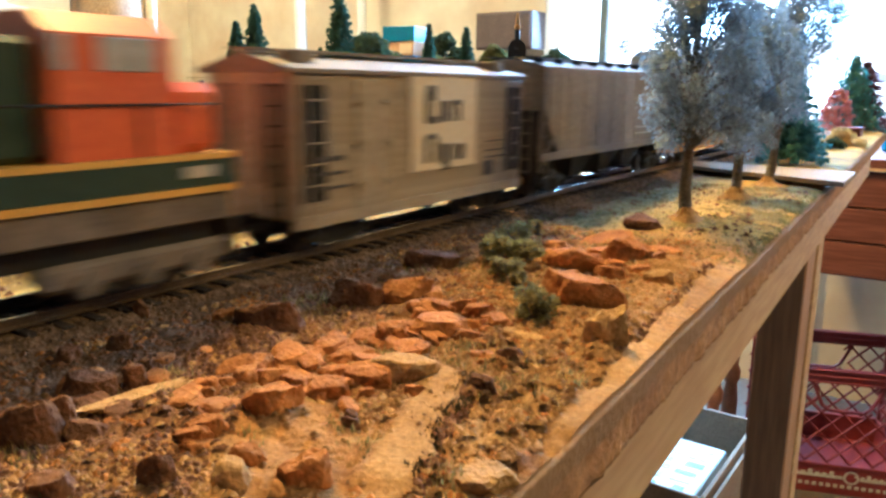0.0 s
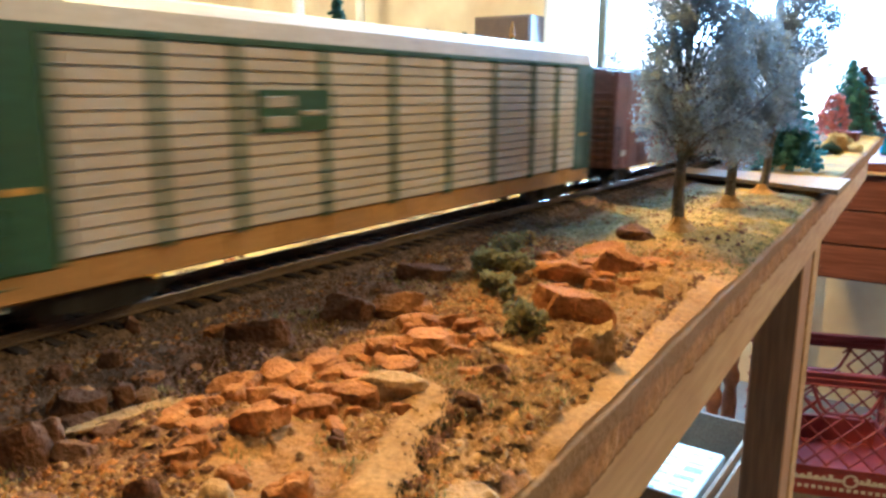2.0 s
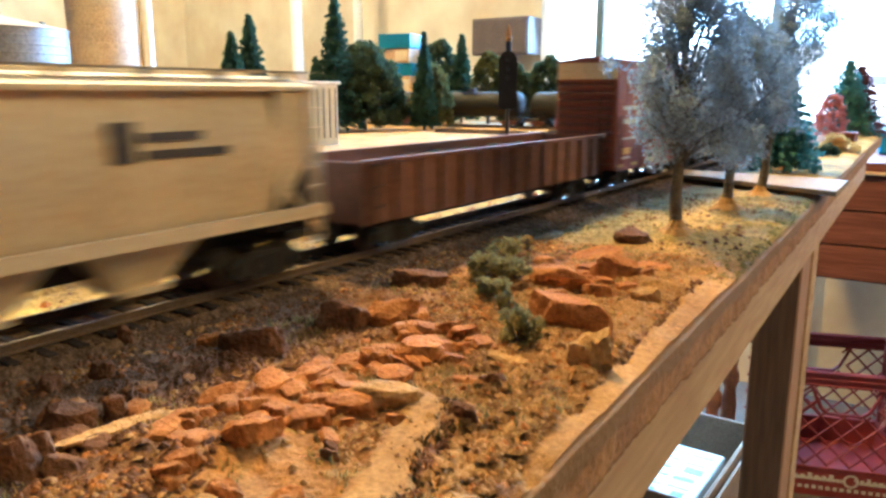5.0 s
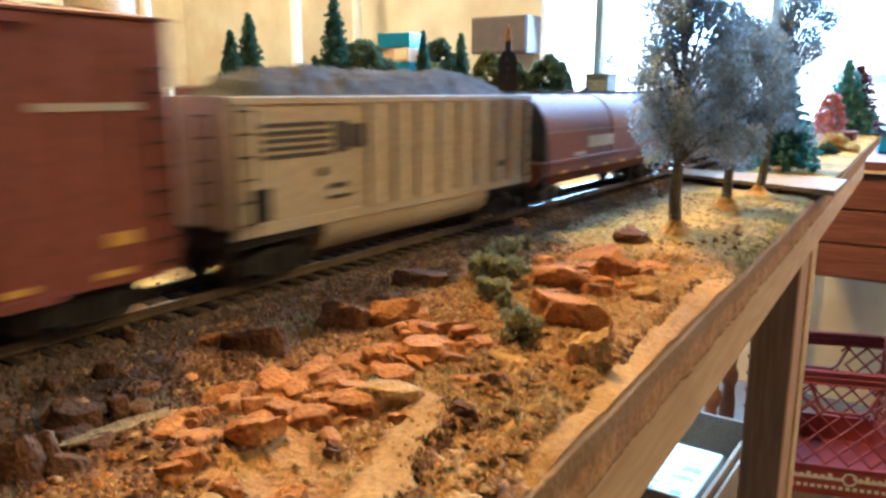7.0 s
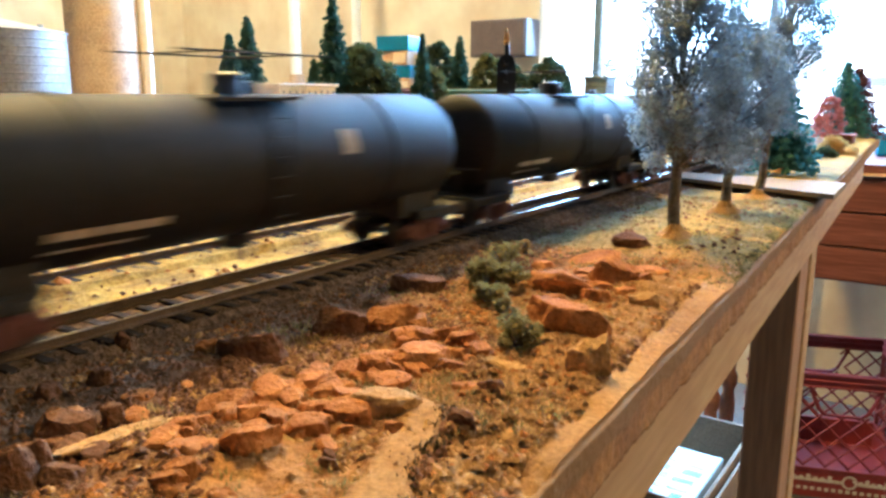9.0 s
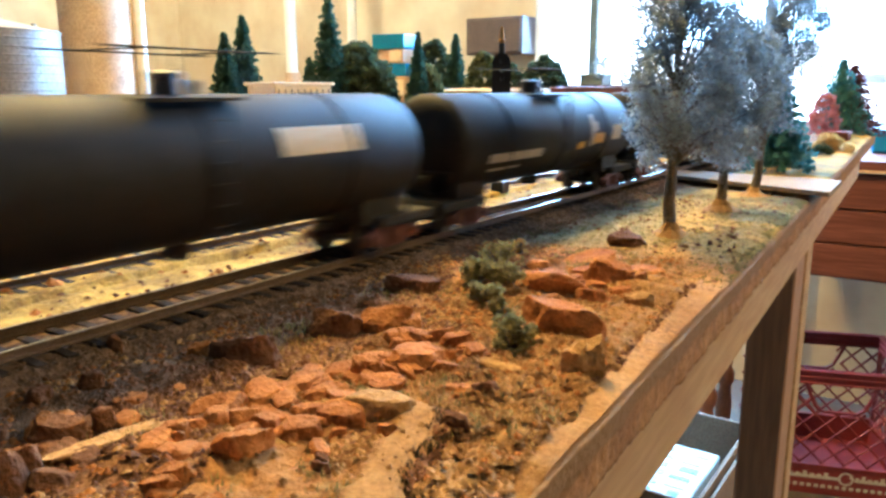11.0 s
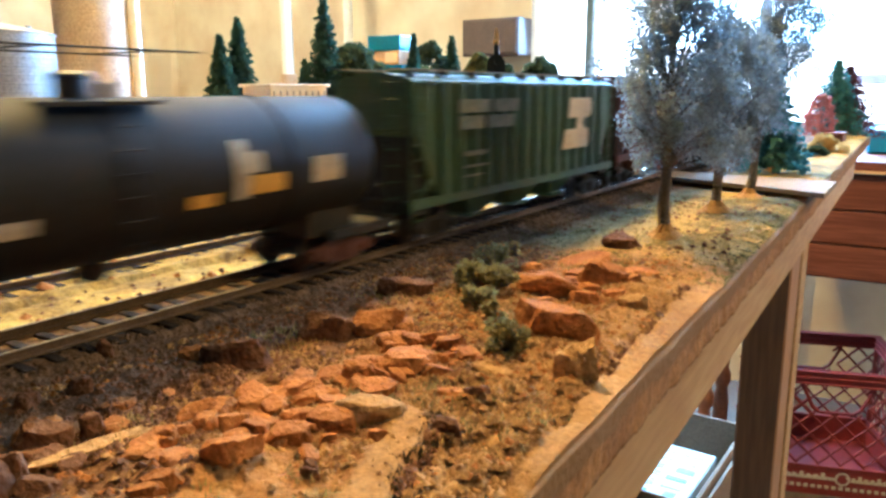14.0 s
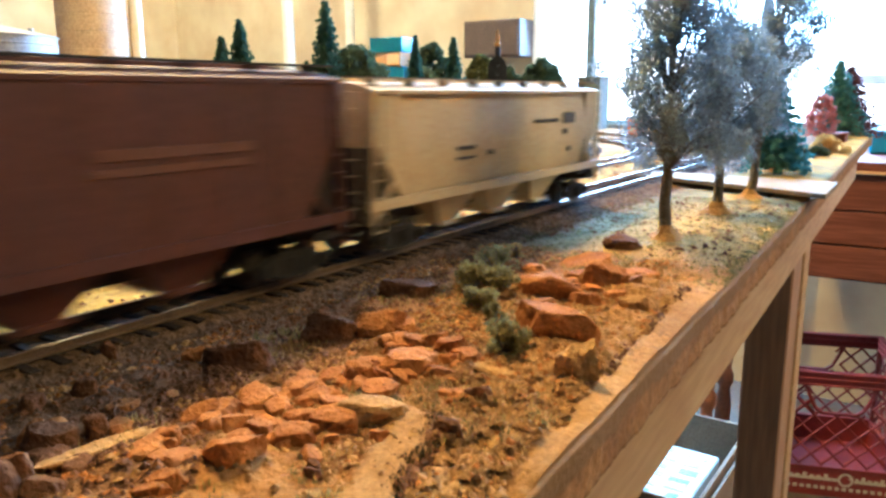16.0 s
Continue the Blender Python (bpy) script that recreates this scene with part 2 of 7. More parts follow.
M["glass"] = g


# ---- mesh tools ----
def box(bm, x0, x1, y0, y1, z0, z1, bev=0.0):
    made = bmesh.ops.create_cube(bm, size=1.0)["verts"]
    for v in made:
        v.co = Vector(((x0 + x1) / 2 + v.co.x * (x1 - x0), (y0 + y1) / 2 + v.co.y * (y1 - y0), (z0 + z1) / 2 + v.co.z * (z1 - z0)))
    if bev:
        edges = list({e for v in made for e in v.link_edges})
        bmesh.ops.bevel(bm, geom=edges, offset=bev, segments=1, affect="EDGES")
    return bm


def rod(bm, a, b, r, seg=10, r2=None):
    a, b = Vector(a), Vector(b)
    d = b - a
    m = Matrix.Translation((a + b) / 2) @ d.to_track_quat("Z", "Y").to_matrix().to_4x4()
    bmesh.ops.create_cone(bm, cap_ends=True, segments=seg, radius1=r, radius2=r if r2 is None else r2, depth=d.length, matrix=m)
    return bm


def prism(bm, profile, x0, x1):
    """A closed y-z outline carried from x0 to x1."""
    a = [bm.verts.new((x0, y, z)) for y, z in profile]
    b = [bm.verts.new((x1, y, z)) for y, z in profile]
    k = len(profile)
    bm.faces.new(a), bm.faces.new(b[::-1])
    for i in range(k):
        bm.faces.new((a[i], b[i], b[(i + 1) % k], a[(i + 1) % k]))
    bmesh.ops.recalc_face_normals(bm, faces=bm.faces)
    return bm


def lathe(bm, rings, seg=20, m=Matrix()):
    """Rings of (radius, height) turned about z."""
    loops = [[bm.verts.new(m @ Vector((r * math.cos(2 * math.pi * i / seg), r * math.sin(2 * math.pi * i / seg), z))) for i in range(seg)] for r, z in rings]
    for a, b in zip(loops, loops[1:]):
        for i in range(seg):
            bm.faces.new((a[i], a[(i + 1) % seg], b[(i + 1) % seg], b[i]))
    bm.faces.new(loops[0][::-1]), bm.faces.new(loops[-1])
    bmesh.ops.recalc_face_normals(bm, faces=bm.faces)
    return bm


def mesh(name, bm, material, smooth=False):
    me = bpy.data.meshes.new(name)
    bm.to_mesh(me)
    bm.free()
    me.materials.append(material)
    if smooth:
        me.shade_smooth()
        me.set_sharp_from_angle(angle=radians(40))
    return me


def part(name, bm, material, parent=None, label="", smooth=False, at=(0, 0, 0)):
    ob = new(name, bm if isinstance(bm, bpy.types.Mesh) else mesh(name, bm, material, smooth))
    ob.parent = parent
    ob.location = at
    if label:
        tagged(ob, label)
    return ob


def thing(name, label, category, at=(0, 0, 0), group="", kind=""):
    ob = new(name)
    ob.empty_display_size = 0.01
    ob.location = at
    return tagged(ob, label, category, group, kind)


def B(*a):
    return box(bmesh.new(), *a)


def fbm(x, y, s, seed=0.0):
    return noise.fractal(Vector((x * s + seed, y * s - seed, seed)), 0.9, 2.0, 5)


# ---- the room ----
def structure(name, bm, material, label, category):
    return tagged(part(name, bm, material), label, category, kind="structure")


WX, WY = 2.6, 3.0
structure("floor", B(-3, 2.75, -3, 3.15, FLOOR - 0.05, FLOOR), M["floor"], "dull brown concrete basement floor under the layout", "floor")
structure("ceiling", B(-3, 2.75, -3, 3.15, 1.75, 1.8), M["ceil"], "unseen ceiling of the train room, darkened to cut bounced light", "ceiling")
bm = bmesh.new()
box(bm, WX, WX + 0.12, 1.075, WY, FLOOR, 1.75), box(bm, WX, WX + 0.12, -3, -1.2, FLOOR, 1.75)
box(bm, WX, WX + 0.12, -1.2, 1.075, FLOOR, -0.055), box(bm, WX, WX + 0.12, -1.2, 1.075, 1.3, 1.75)
structure("wall_east", bm, M["wall"], "warm cream painted wall with a wide window opening", "wall")
structure("wall_north", B(-3, WX + 0.12, WY, WY + 0.12, FLOOR, 1.75), M["wall"], "warm cream painted wall behind the layout", "wall")
# out of view; dark only to hold back bounced light
structure("wall_south", B(-3, WX + 0.12, -3.12, -3, FLOOR, 1.75), M["dim_wall"], "unseen wall, made dark brown to cut bounced light", "wall")
structure("wall_west", B(-3.12, -3, -3.12, 3.12, FLOOR, 1.75), M["dim_wall"], "unseen wall, made dark brown to cut bounced light", "wall")
structure("backdrop", B(4.2, 4.22, -4, 5, -2, 4), M["daylight"], "glaring overcast daylight outside the window", "daylight")
# added glowing strip before the daylight, for a roofline seen through glare
structure("backdrop_ridge", B(4.185, 4.199, -3.9, 0.206, 0.086, 0.133, 0.012), M["ridge"], "glowing strip for a far roofline, window haze put into its violet", "distance")
win = thing("window_1", "wide glaring window with thin dark mullions", "window", (WX, 0, 0), kind="structure")
for y in (0.876, 0.32, -0.35):
    part("mullion", B(0.03, 0.07, y - 0.011, y + 0.011, -0.053, 1.298, 0.002), M["frame"], win, "thin grey-green mullion")
for z0, z1 in ((-0.0535, -0.034), (1.27, 1.2985)):
    part("window_frame", B(0.025, 0.075, -1.198, 1.073, z0, z1, 0.002), M["frame"], win)
for a, b in ((1.06, 0.89), (0.863, 0.333), (0.307, -0.337), (-0.363, -1.19)):
    p = part("pane", B(0.045, 0.049, b, a, -0.033, 1.269), M["glass"], win, "clear window pane")
    p.visible_shadow = False


# ---- the train ----
HW = 0.0172


def pieces(name, boxes, material, parent, bev=0.0, label=""):
    """Each box a part of its own; boxes of one size share their mesh."""
    seen = {}
    for x0, x1, y0, y1, z0, z1 in boxes:
        size = (round(x1 - x0, 5), round(y1 - y0, 5), round(z1 - z0, 5))
        if size not in seen:
            a, b, c = (v / 2 for v in size)
            seen[size] = mesh(name, B(-a, a, -b, b, -c, c, bev), M[material])
        part(name, seen[size], None, parent, label, at=((x0 + x1) / 2, (y0 + y1) / 2, (z0 + z1) / 2))


def truck(car, x, look_mat="under"):
    """A freight truck with two axles under a car at x."""
    t = part("truck", B(-0.0035, 0.0035, -0.0125, 0.0125, 0.0055, 0.0095, 0.0008), M["under"], car, at=(x, 0, 0))
    for sgn in (-1, 1):
        bm = bmesh.new()
        prof = [(-0.0145, 0.0035), (-0.0145, 0.0065), (-0.006, 0.0092), (0.006, 0.0092), (0.0145, 0.0065), (0.0145, 0.0035), (0.009, 0.0035), (0.005, 0.0018), (-0.005, 0.0018), (-0.009, 0.0035)]
        a = [bm.verts.new((u, sgn * 0.0122, z)) for u, z in prof]
        b = [bm.verts.new((u, sgn * 0.0140, z)) for u, z in prof]
        bm.faces.new(a), bm.faces.new(b[::-1])
        for i in range(len(prof)):
            bm.faces.new((a[i], b[i], b[(i + 1) % len(prof)], a[(i + 1) % len(prof)]))
        for u in (-0.0025, 0, 0.0025):
            rod(bm, (u, sgn * 0.0138, 0.0028), (u, sgn * 0.0138, 0.0075), 0.0009, 6)
        for u in (-0.0105, 0.0105):
            rod(bm, (u, sgn * 0.0135, 0.0050), (u, sgn * 0.0152, 0.0050), 0.0016, 8)
        bmesh.ops.recalc_face_normals(bm, faces=bm.faces)
        part("side_frame", bm, M[look_mat], t)
        for u in (-0.0105, 0.0105):
            bm = rod(bmesh.new(), (u, sgn * 0.0078, 0.0050), (u, sgn * 0.0096, 0.0050), 0.0050, 18)
            rod(bm, (u, sgn * 0.0070, 0.0050), (u, sgn * 0.0078, 0.0050), 0.0057, 18)
            part("wheel", bm, M["wheel"], t, "worn steel wheel", True)
    for u in (-0.0105, 0.0105):
        part("axle", rod(bmesh.new(), (u, -0.0072, 0.005), (u, 0.0072, 0.005), 0.0012, 8), M["wheel"], t)
    return t


def couplers(car, L):
    for s in (-1, 1):
        bm = B(min(s * (L / 2 - 0.006), s * (L / 2 + 0.0075)), max(s * (L / 2 - 0.006), s * (L / 2 + 0.0075)), -0.0016, 0.0016, 0.0085, 0.0115, 0.0005)
        box(bm, s * (L / 2 + 0.009) - 0.0022, s * (L / 2 + 0.009) + 0.0022, -0.003, 0.003, 0.0078, 0.0122, 0.0008)
        part("coupler", bm, M["under"], car, "dark knuckle coupler")


def ladder(car, x, z0, z1, y=-HW - 0.0011, material="under", w=0.0052):
    bm = bmesh.new()
    for u in (-w / 2, w / 2):
        rod(bm, (x + u, y, z0), (x + u, y, z1), 0.00030, 5)
    k = max(2, int((z1 - z0) / 0.0052))
    for i in range(k + 1):
        z = z0 + (z1 - z0) * i / k
        rod(bm, (x - w / 2, y, z), (x + w / 2, y, z), 0.00028, 5)
    return part("ladder", bm, M[material], car)


def endladder(car, L, s, z0, z1, y=-0.011, material="under"):
    bm = bmesh.new()
    x = s * (L / 2 + 0.001)
    for u in (-0.0026, 0.0026):
        rod(bm, (x, y + u, z0), (x, y + u, z1), 0.0003, 5)
    k = int((z1 - z0) / 0.0052)
    for i in range(k + 1):
        z = z0 + (z1 - z0) * i / k
        rod(bm, (x, y - 0.0026, z), (x, y + 0.0026, z), 0.00028, 5)
    return part("ladder", bm, M[material], car)


def bars(car, rows, material, name="lettering", y=-HW):
    """Plain bars of writing on a car's side: (x0, x1, z0, z1)."""
    pieces(name, [(x0, x1, y - 0.00035, y + 0.0002, z0, z1) for x0, x1, z0, z1 in rows], material, car)


def under(car, L, z=0.0095, mid=True):
    bm = B(-L / 2 + 0.002, L / 2 - 0.002, -0.004, 0.004, z - 0.0035, z + 0.003)
    for i in range(5):
        x = -L / 2 + L * (i + 0.5) / 5
        box(bm, x - 0.001, x + 0.001, -0.0155, 0.0155, z - 0.0005, z + 0.0028)
    part("underframe", bm, M["under"], car)
    if mid:
        bm = rod(bmesh.new(), (-0.012, 0.006, 0.0085), (0.004, 0.006, 0.0085), 0.0032, 12)
        part("brake_reservoir", bm, M["under"], car)


def gear(car, L, inset=0.024, look_mat="under"):
    for s in (-1, 1):
        truck(car, s * (L / 2 - inset), look_mat)
    couplers(car, L)


def boxcar(label, L, top, paint, roofpaint, door, endpaint=None, writing=(), patches=()):
    car = thing("boxcar", label, "boxcar", group="freight cars of the train")
    z0 = 0.0105
    part("body", B(-L / 2, L / 2, -HW, HW, z0, top - 0.0015, 0.0005), M[paint], car)
    e = top - 0.0018
    bm = prism(bmesh.new(), [(-HW - 0.0008, e), (-HW - 0.0008, e + 0.0006), (0, top + 0.0012), (HW + 0.0008, e + 0.0006), (HW + 0.0008, e)], -L / 2 - 0.0008, L / 2 + 0.0008)
    for i in range(1, 14):
        x = -L / 2 + L * i / 14
        prism(bm, [(-HW, e + 0.0007), (0, top + 0.0019), (HW, e + 0.0007), (0, top + 0.0004)], x - 0.0005, x + 0.0005)
    part("roof", bm, M[roofpaint], car)
    d0, d1 = door
    dr = part("sliding_door", B(d0, d1, -HW - 0.0013, -HW + 0.0005, z0 + 0.0012, top - 0.004, 0.0003), M[paint], car, "corrugated sliding door")
    n = 17
    step = (top - 0.011 - z0) / n
    pieces("door_corrugation", [(d0 + 0.0016, d1 - 0.0016, -HW - 0.0022, -HW - 0.0010, z0 + 0.004 + step * i, z0 + 0.0054 + step * i) for i in range(n)], paint, dr, 0.0003)
    pieces("door_post", [(x, x + 0.0010, -HW - 0.0022, -HW, z0, top - 0.003) for x in (d0 - 0.001, d1 + 0.0004)], paint, car)
    pieces("door_track", [(d0 - 0.014, d1 + 0.014, -HW - 0.0022, -HW, z, z + 0.0018) for z in (z0 - 0.0012, top - 0.0043)], paint, car)
    rise = (top - 0.012 - z0) / 11
    pieces("end_corrugation", [(s * (L / 2 + 0.0004) - 0.0007, s * (L / 2 + 0.0004) + 0.0007, -HW + 0.0015, HW - 0.0015, z0 + 0.002 + rise * i, z0 + 0.004 + rise * i) for s in (-1, 1) for i in range(11)], endpaint or paint, car, 0.0004)
    if patches:
        for a in patches:
            part("end_band", B(-L / 2 - 0.0014, -L / 2 + 0.0002, -HW + 0.0006, HW - 0.0006, *a), M["cream"], car, "cream end band")
    n = 10
    xs = [-L / 2 + 0.001 + (L - 0.002) * i / n for i in range(n + 1)]
    pieces("panel_seam", [(x - 0.0002, x + 0.0002, -HW - 0.0003, -HW + 0.0003, z0 + 0.0005, top - 0.0022) for x in xs if not d0 - 0.002 < x < d1 + 0.002], paint, car)
    part("side_sill", B(-L / 2 + 0.004, L / 2 - 0.004, -HW - 0.0002, -HW + 0.0012, z0 - 0.0006, z0 + 0.0010), M[paint], car)
    for s in (-1, 1):
        ladder(car, s * (L / 2 - 0.0045), z0 - 0.003, top - 0.012 if s > 0 else top - 0.03)
        endladder(car, L, s, z0 - 0.001, top - 0.02)
    if writing:
        bars(car, writing, "letter")
    under(car, L), gear(car, L, 0.022)
    return car


def reefer(L, top):
    car = thing("refrigerator_car", "grey wood-sheathed refrigerator car with cream billboard", "freight car", group="freight cars of the train")
    z0 = 0.0105
    part("body", B(-L / 2, L / 2, -HW, HW, z0, top - 0.003, 0.0004), M["reefer"], car)
    k = 44
    wide = (L - 0.0024) / k
    pieces("side_board", [(-L / 2 + 0.0012 + wide * i, -L / 2 + 0.0012 + wide * (i + 0.84), -HW - 0.0004, -HW + 0.0002, z0 + 0.001, top - 0.005) for i in range(k)], "reefer", car)
    bm = prism(bmesh.new(), [(-HW - 0.0014, top - 0.0046), (-HW - 0.0014, top - 0.0034), (0, top + 0.001), (HW + 0.0014, top - 0.0034), (HW + 0.0014, top - 0.0046)], -L / 2 - 0.002, L / 2 + 0.002)
    part("roof", bm, M["hopper"], car)
    part("running_board", B(-L / 2 - 0.003, L / 2 + 0.003, -0.0036, 0.0036, top + 0.0015, top + 0.0022), M["hopper"], car, "wooden running board")
    pieces("ice_hatch", [(sx * (L / 2 - 0.010) - 0.004, sx * (L / 2 - 0.010) + 0.004, sy * 0.009 - 0.0035, sy * 0.009 + 0.0035, top - 0.002, top + 0.0018) for sx in (-1, 1) for sy in (-1, 1)], "hopper", car, 0.0003)
    bm = B(-0.0385, -0.0215, -HW - 0.0010, -HW, z0 + 0.001, top - 0.006, 0.0003)
    for z in (z0 + 0.008, z0 + 0.020, z0 + 0.032):
        for x in (-0.0365, -0.0235):
            box(bm, x - 0.0020, x + 0.0025, -HW - 0.0018, -HW - 0.001, z, z + 0.0012)
    part("door", bm, M["reefer"], car, "hinged double doors")
    for s in (-1, 1):
        a, b = sorted((s * (L / 2 - 0.0022), s * (L / 2 - 0.0128)))
        part("ladder_panel", B(a, b, -HW - 0.0007, -HW + 0.0003, z0 + 0.005, top - 0.0078), M["under"], car, "dark panel behind the ladder")
        for ya, yb in ((-HW + 0.0022, -0.0035), (0.0055, HW - 0.0022)):
            part("end_panel", B(s * L / 2 - 0.0006, s * L / 2 + 0.0006, ya, yb, z0 + 0.010, top - 0.0075, 0.0002), M["hopper"], car, "dark recessed end panel")
    bd = part("billboard", B(-0.012, 0.0275, -HW - 0.0012, -HW + 0.0002, 0.0200, 0.0508), M["panel"], car, "cream billboard panel with dark markings")
    bm = bmesh.new()
    y = -HW - 0.0015
    for x0, x1, za, zb in ((0.019, 0.0235, 0.041, 0.046), (0.0185, 0.0215, 0.034, 0.0435), (0.019, 0.0245, 0.0335, 0.036), (0.0255, 0.0295, 0.034, 0.041), (0.031, 0.0325, 0.034, 0.041),
                           (0.0345, 0.0360, 0.034, 0.0405), (0.031, 0.036, 0.0395, 0.0412), (0.0185, 0.0205, 0.0205, 0.029), (0.0195, 0.0235, 0.0285, 0.0302), (0.0232, 0.025, 0.0205, 0.029),
                           (0.0262, 0.0305, 0.0195, 0.0265), (0.0275, 0.0305, 0.0175, 0.0195), (0.0318, 0.0333, 0.0205, 0.0265), (0.0345, 0.038, 0.0205, 0.026)):
        x0, x1, za, zb = x0 * 1.24 - 0.0275, x1 * 1.24 - 0.0275, za + 0.0020, zb + 0.0020
        box(bm, x0, x1, y - 0.0002, y + 0.0004, za, zb, 0.0003)
    part("marking", bm, M["letterdark"], bd, "dark painted markings")
    bars(car, [(-0.056, -0.044, 0.0265, 0.028), (-0.055, -0.043, 0.0225, 0.0235), (-0.055, -0.041, 0.0185, 0.0193), (0.036, 0.048, 0.024, 0.0246), (0.036, 0.050, 0.0215, 0.0221), (0.034, 0.041, 0.0150, 0.0205), (0.036, 0.048, 0.0275, 0.0280)], "letterdark", y=-HW - 0.0004)
    part("side_sill", B(-L / 2, L / 2, -HW - 0.0010, -HW + 0.001, z0 - 0.0022, z0 + 0.0012), M["reefer"], car)
    for s in (-1, 1):
        ladder(car, s * (L / 2 - 0.0075), z0 - 0.002, top - 0.006, y=-HW - 0.0018, material="reefer", w=0.0075)
        endladder(car, L, s, z0 - 0.001, top - 0.008)
    under(car, L), gear(car, L, 0.020)
    return car


def hopper(name, label, L, top, paint, bays=3, hatch="hopper", curved=0.0, ribs=0, writing=(), dark=(), zb=0.019, lip=True, pale="letter"):
    """A covered hopper with sloped ends over open platforms and discharge bays."""
    car = thing(name, label, "hopper car", group="freight cars of the train")
    lip_z = top - 0.0038
    w = HW
    half = L / 2 - 0.012
    bm = bmesh.new()
    if curved:
        n = 7
        prof = [(-w * (0.86 + 0.14 * math.sin(math.pi * i / n)), zb + (lip_z - zb) * i / n) for i in range(n + 1)]
        prof += [(-y, z) for y, z in prof[::-1]]
    else:
        prof = [(-w, zb), (-w, lip_z), (w, lip_z), (w, zb)]
    prism(bm, prof, -half + 0.006, half - 0.006)
    for s in (-1, 1):
        xs = s * (half - 0.006)
        top_x = s * (L / 2 - 0.0035)
        a = [bm.verts.new((xs, y, z)) for y, z in ((-w * 0.985, zb), (w * 0.985, zb), (w * 0.985, lip_z), (-w * 0.985, lip_z))]
        b = [bm.verts.new((top_x, y, lip_z - 0.016 * k)) for y, k in ((-w * 0.98, 1), (w * 0.98, 1), (w * 0.98, 0), (-w * 0.98, 0))]
        for q in ((0, 1), (1, 2), (2, 3), (3, 0)):
            bm.faces.new((a[q[0]], a[q[1]], b[q[1]], b[q[0]]))
        bm.faces.new(b)
    bmesh.ops.recalc_face_normals(bm, faces=bm.faces)
    part("body", bm, M[paint], car, smooth=bool(curved))
    bm = prism(bmesh.new(), [(-w - 0.0004, lip_z - 0.0006), (-w - 0.0004, lip_z + 0.0006), (-w * 0.75, top - 0.002), (-w * 0.3, top - 0.0004), (w * 0.3, top - 0.0004), (w * 0.75, top - 0.002), (w + 0.0004, lip_z + 0.0006), (w + 0.0004, lip_z - 0.0006)], -L / 2 + 0.003, L / 2 - 0.003)
    part("roof", bm, M[paint], car)
    part("hatch_trough", B(-L / 2 + 0.016, L / 2 - 0.016, -0.0045, 0.0045, top - 0.001, top + 0.0012, 0.0006), M[hatch], car, "long roof hatch")
    bm = bmesh.new()
    for s in (-1, 1):
        box(bm, -L / 2 - 0.001, L / 2 + 0.001, s * 0.0105 - 0.0022, s * 0.0105 + 0.0022, top + 0.0005, top + 0.0010)
        for i in range(9):
            x = -L / 2 + 0.01 + (L - 0.02) * i / 8
            box(bm, x - 0.0004, x + 0.0004, s * 0.0105 - 0.002, s * 0.0105 + 0.002, top - 0.003, top + 0.0006)
    part("running_board", bm, M["under" if paint in ("hopper", "brownhop") else "hopper"], car, "roof walkway")
    for s in (-1, 1):
        part("side_sill", B(-L / 2, L / 2, s * w - 0.0008, s * w + 0.0008, zb - 0.0030, zb + 0.0004), M[paint], car)
        part("end_platform", B(min(s * (L / 2 - 0.014), s * (L / 2 - 0.002)), max(s * (L / 2 - 0.014), s * (L / 2 - 0.002)), -w + 0.001, w - 0.001, 0.0110, 0.0135), M["under"], car, "dark end platform")
        part("end_sill", B(s * (L / 2 - 0.001) - 0.0008, s * (L / 2 - 0.001) + 0.0008, -w + 0.001, w - 0.001, 0.0105, zb), M["under"], car)
        # dark wedge added for the shade below the sloped end
        wedge = [(0.0136, L / 2 - 0.0025), (lip_z - 0.017, L / 2 - 0.0050), (zb + 0.002, half - 0.007), (0.0136, half - 0.007)]
        bm = bmesh.new()
        rows = [[bm.verts.new((s * x, y, z)) for z, x in wedge] for y in (-w + 0.003, w - 0.003)]
        bm.faces.new(rows[0]), bm.faces.new(rows[1][::-1])
        for q in range(4):
            bm.faces.new((rows[0][q], rows[1][q], rows[1][(q + 1) % 4], rows[0][(q + 1) % 4]))
        bmesh.ops.recalc_face_normals(bm, faces=bm.faces)
        part("end_web", bm, M["under"], car, "dark filler for the shade under the slope sheet")
    step = (L - 0.075) / bays
    for i in range(bays):
        x = (i - (bays - 1) / 2) * step
        bm = bmesh.new()
        a = [bm.verts.new((x + u * step * 0.47, v * 0.0150, zb)) for u, v in ((-1, -1), (1, -1), (1, 1), (-1, 1))]
        b = [bm.verts.new((x + u * 0.005, v * 0.0095, 0.0048)) for u, v in ((-1, -1), (1, -1), (1, 1), (-1, 1))]
        bm.faces.new(b)
        for q in range(4):
            bm.faces.new((a[q], a[(q + 1) % 4], b[(q + 1) % 4], b[q]))
        bmesh.ops.recalc_face_normals(bm, faces=bm.faces)
        box(bm, x - 0.006, x + 0.006, -0.0115, 0.0115, 0.0042, 0.0056)
        part("discharge_bay", bm, M["under" if paint == "hopper" else paint], car)
    if ribs:
        xs = [-half + 0.008 + (2 * half - 0.016) * i / (ribs - 1) for i in range(ribs)]
        pieces("side_rib", [(x - 0.0009, x + 0.0009, -w - 0.0013, -w + 0.0002, zb, lip_z) for x in xs], paint, car, 0.0003)
    else:
        yy = w * (0.86 if curved else 1.0)
        xs = [-half + (2 * half) * i / 9 for i in range(1, 9)]
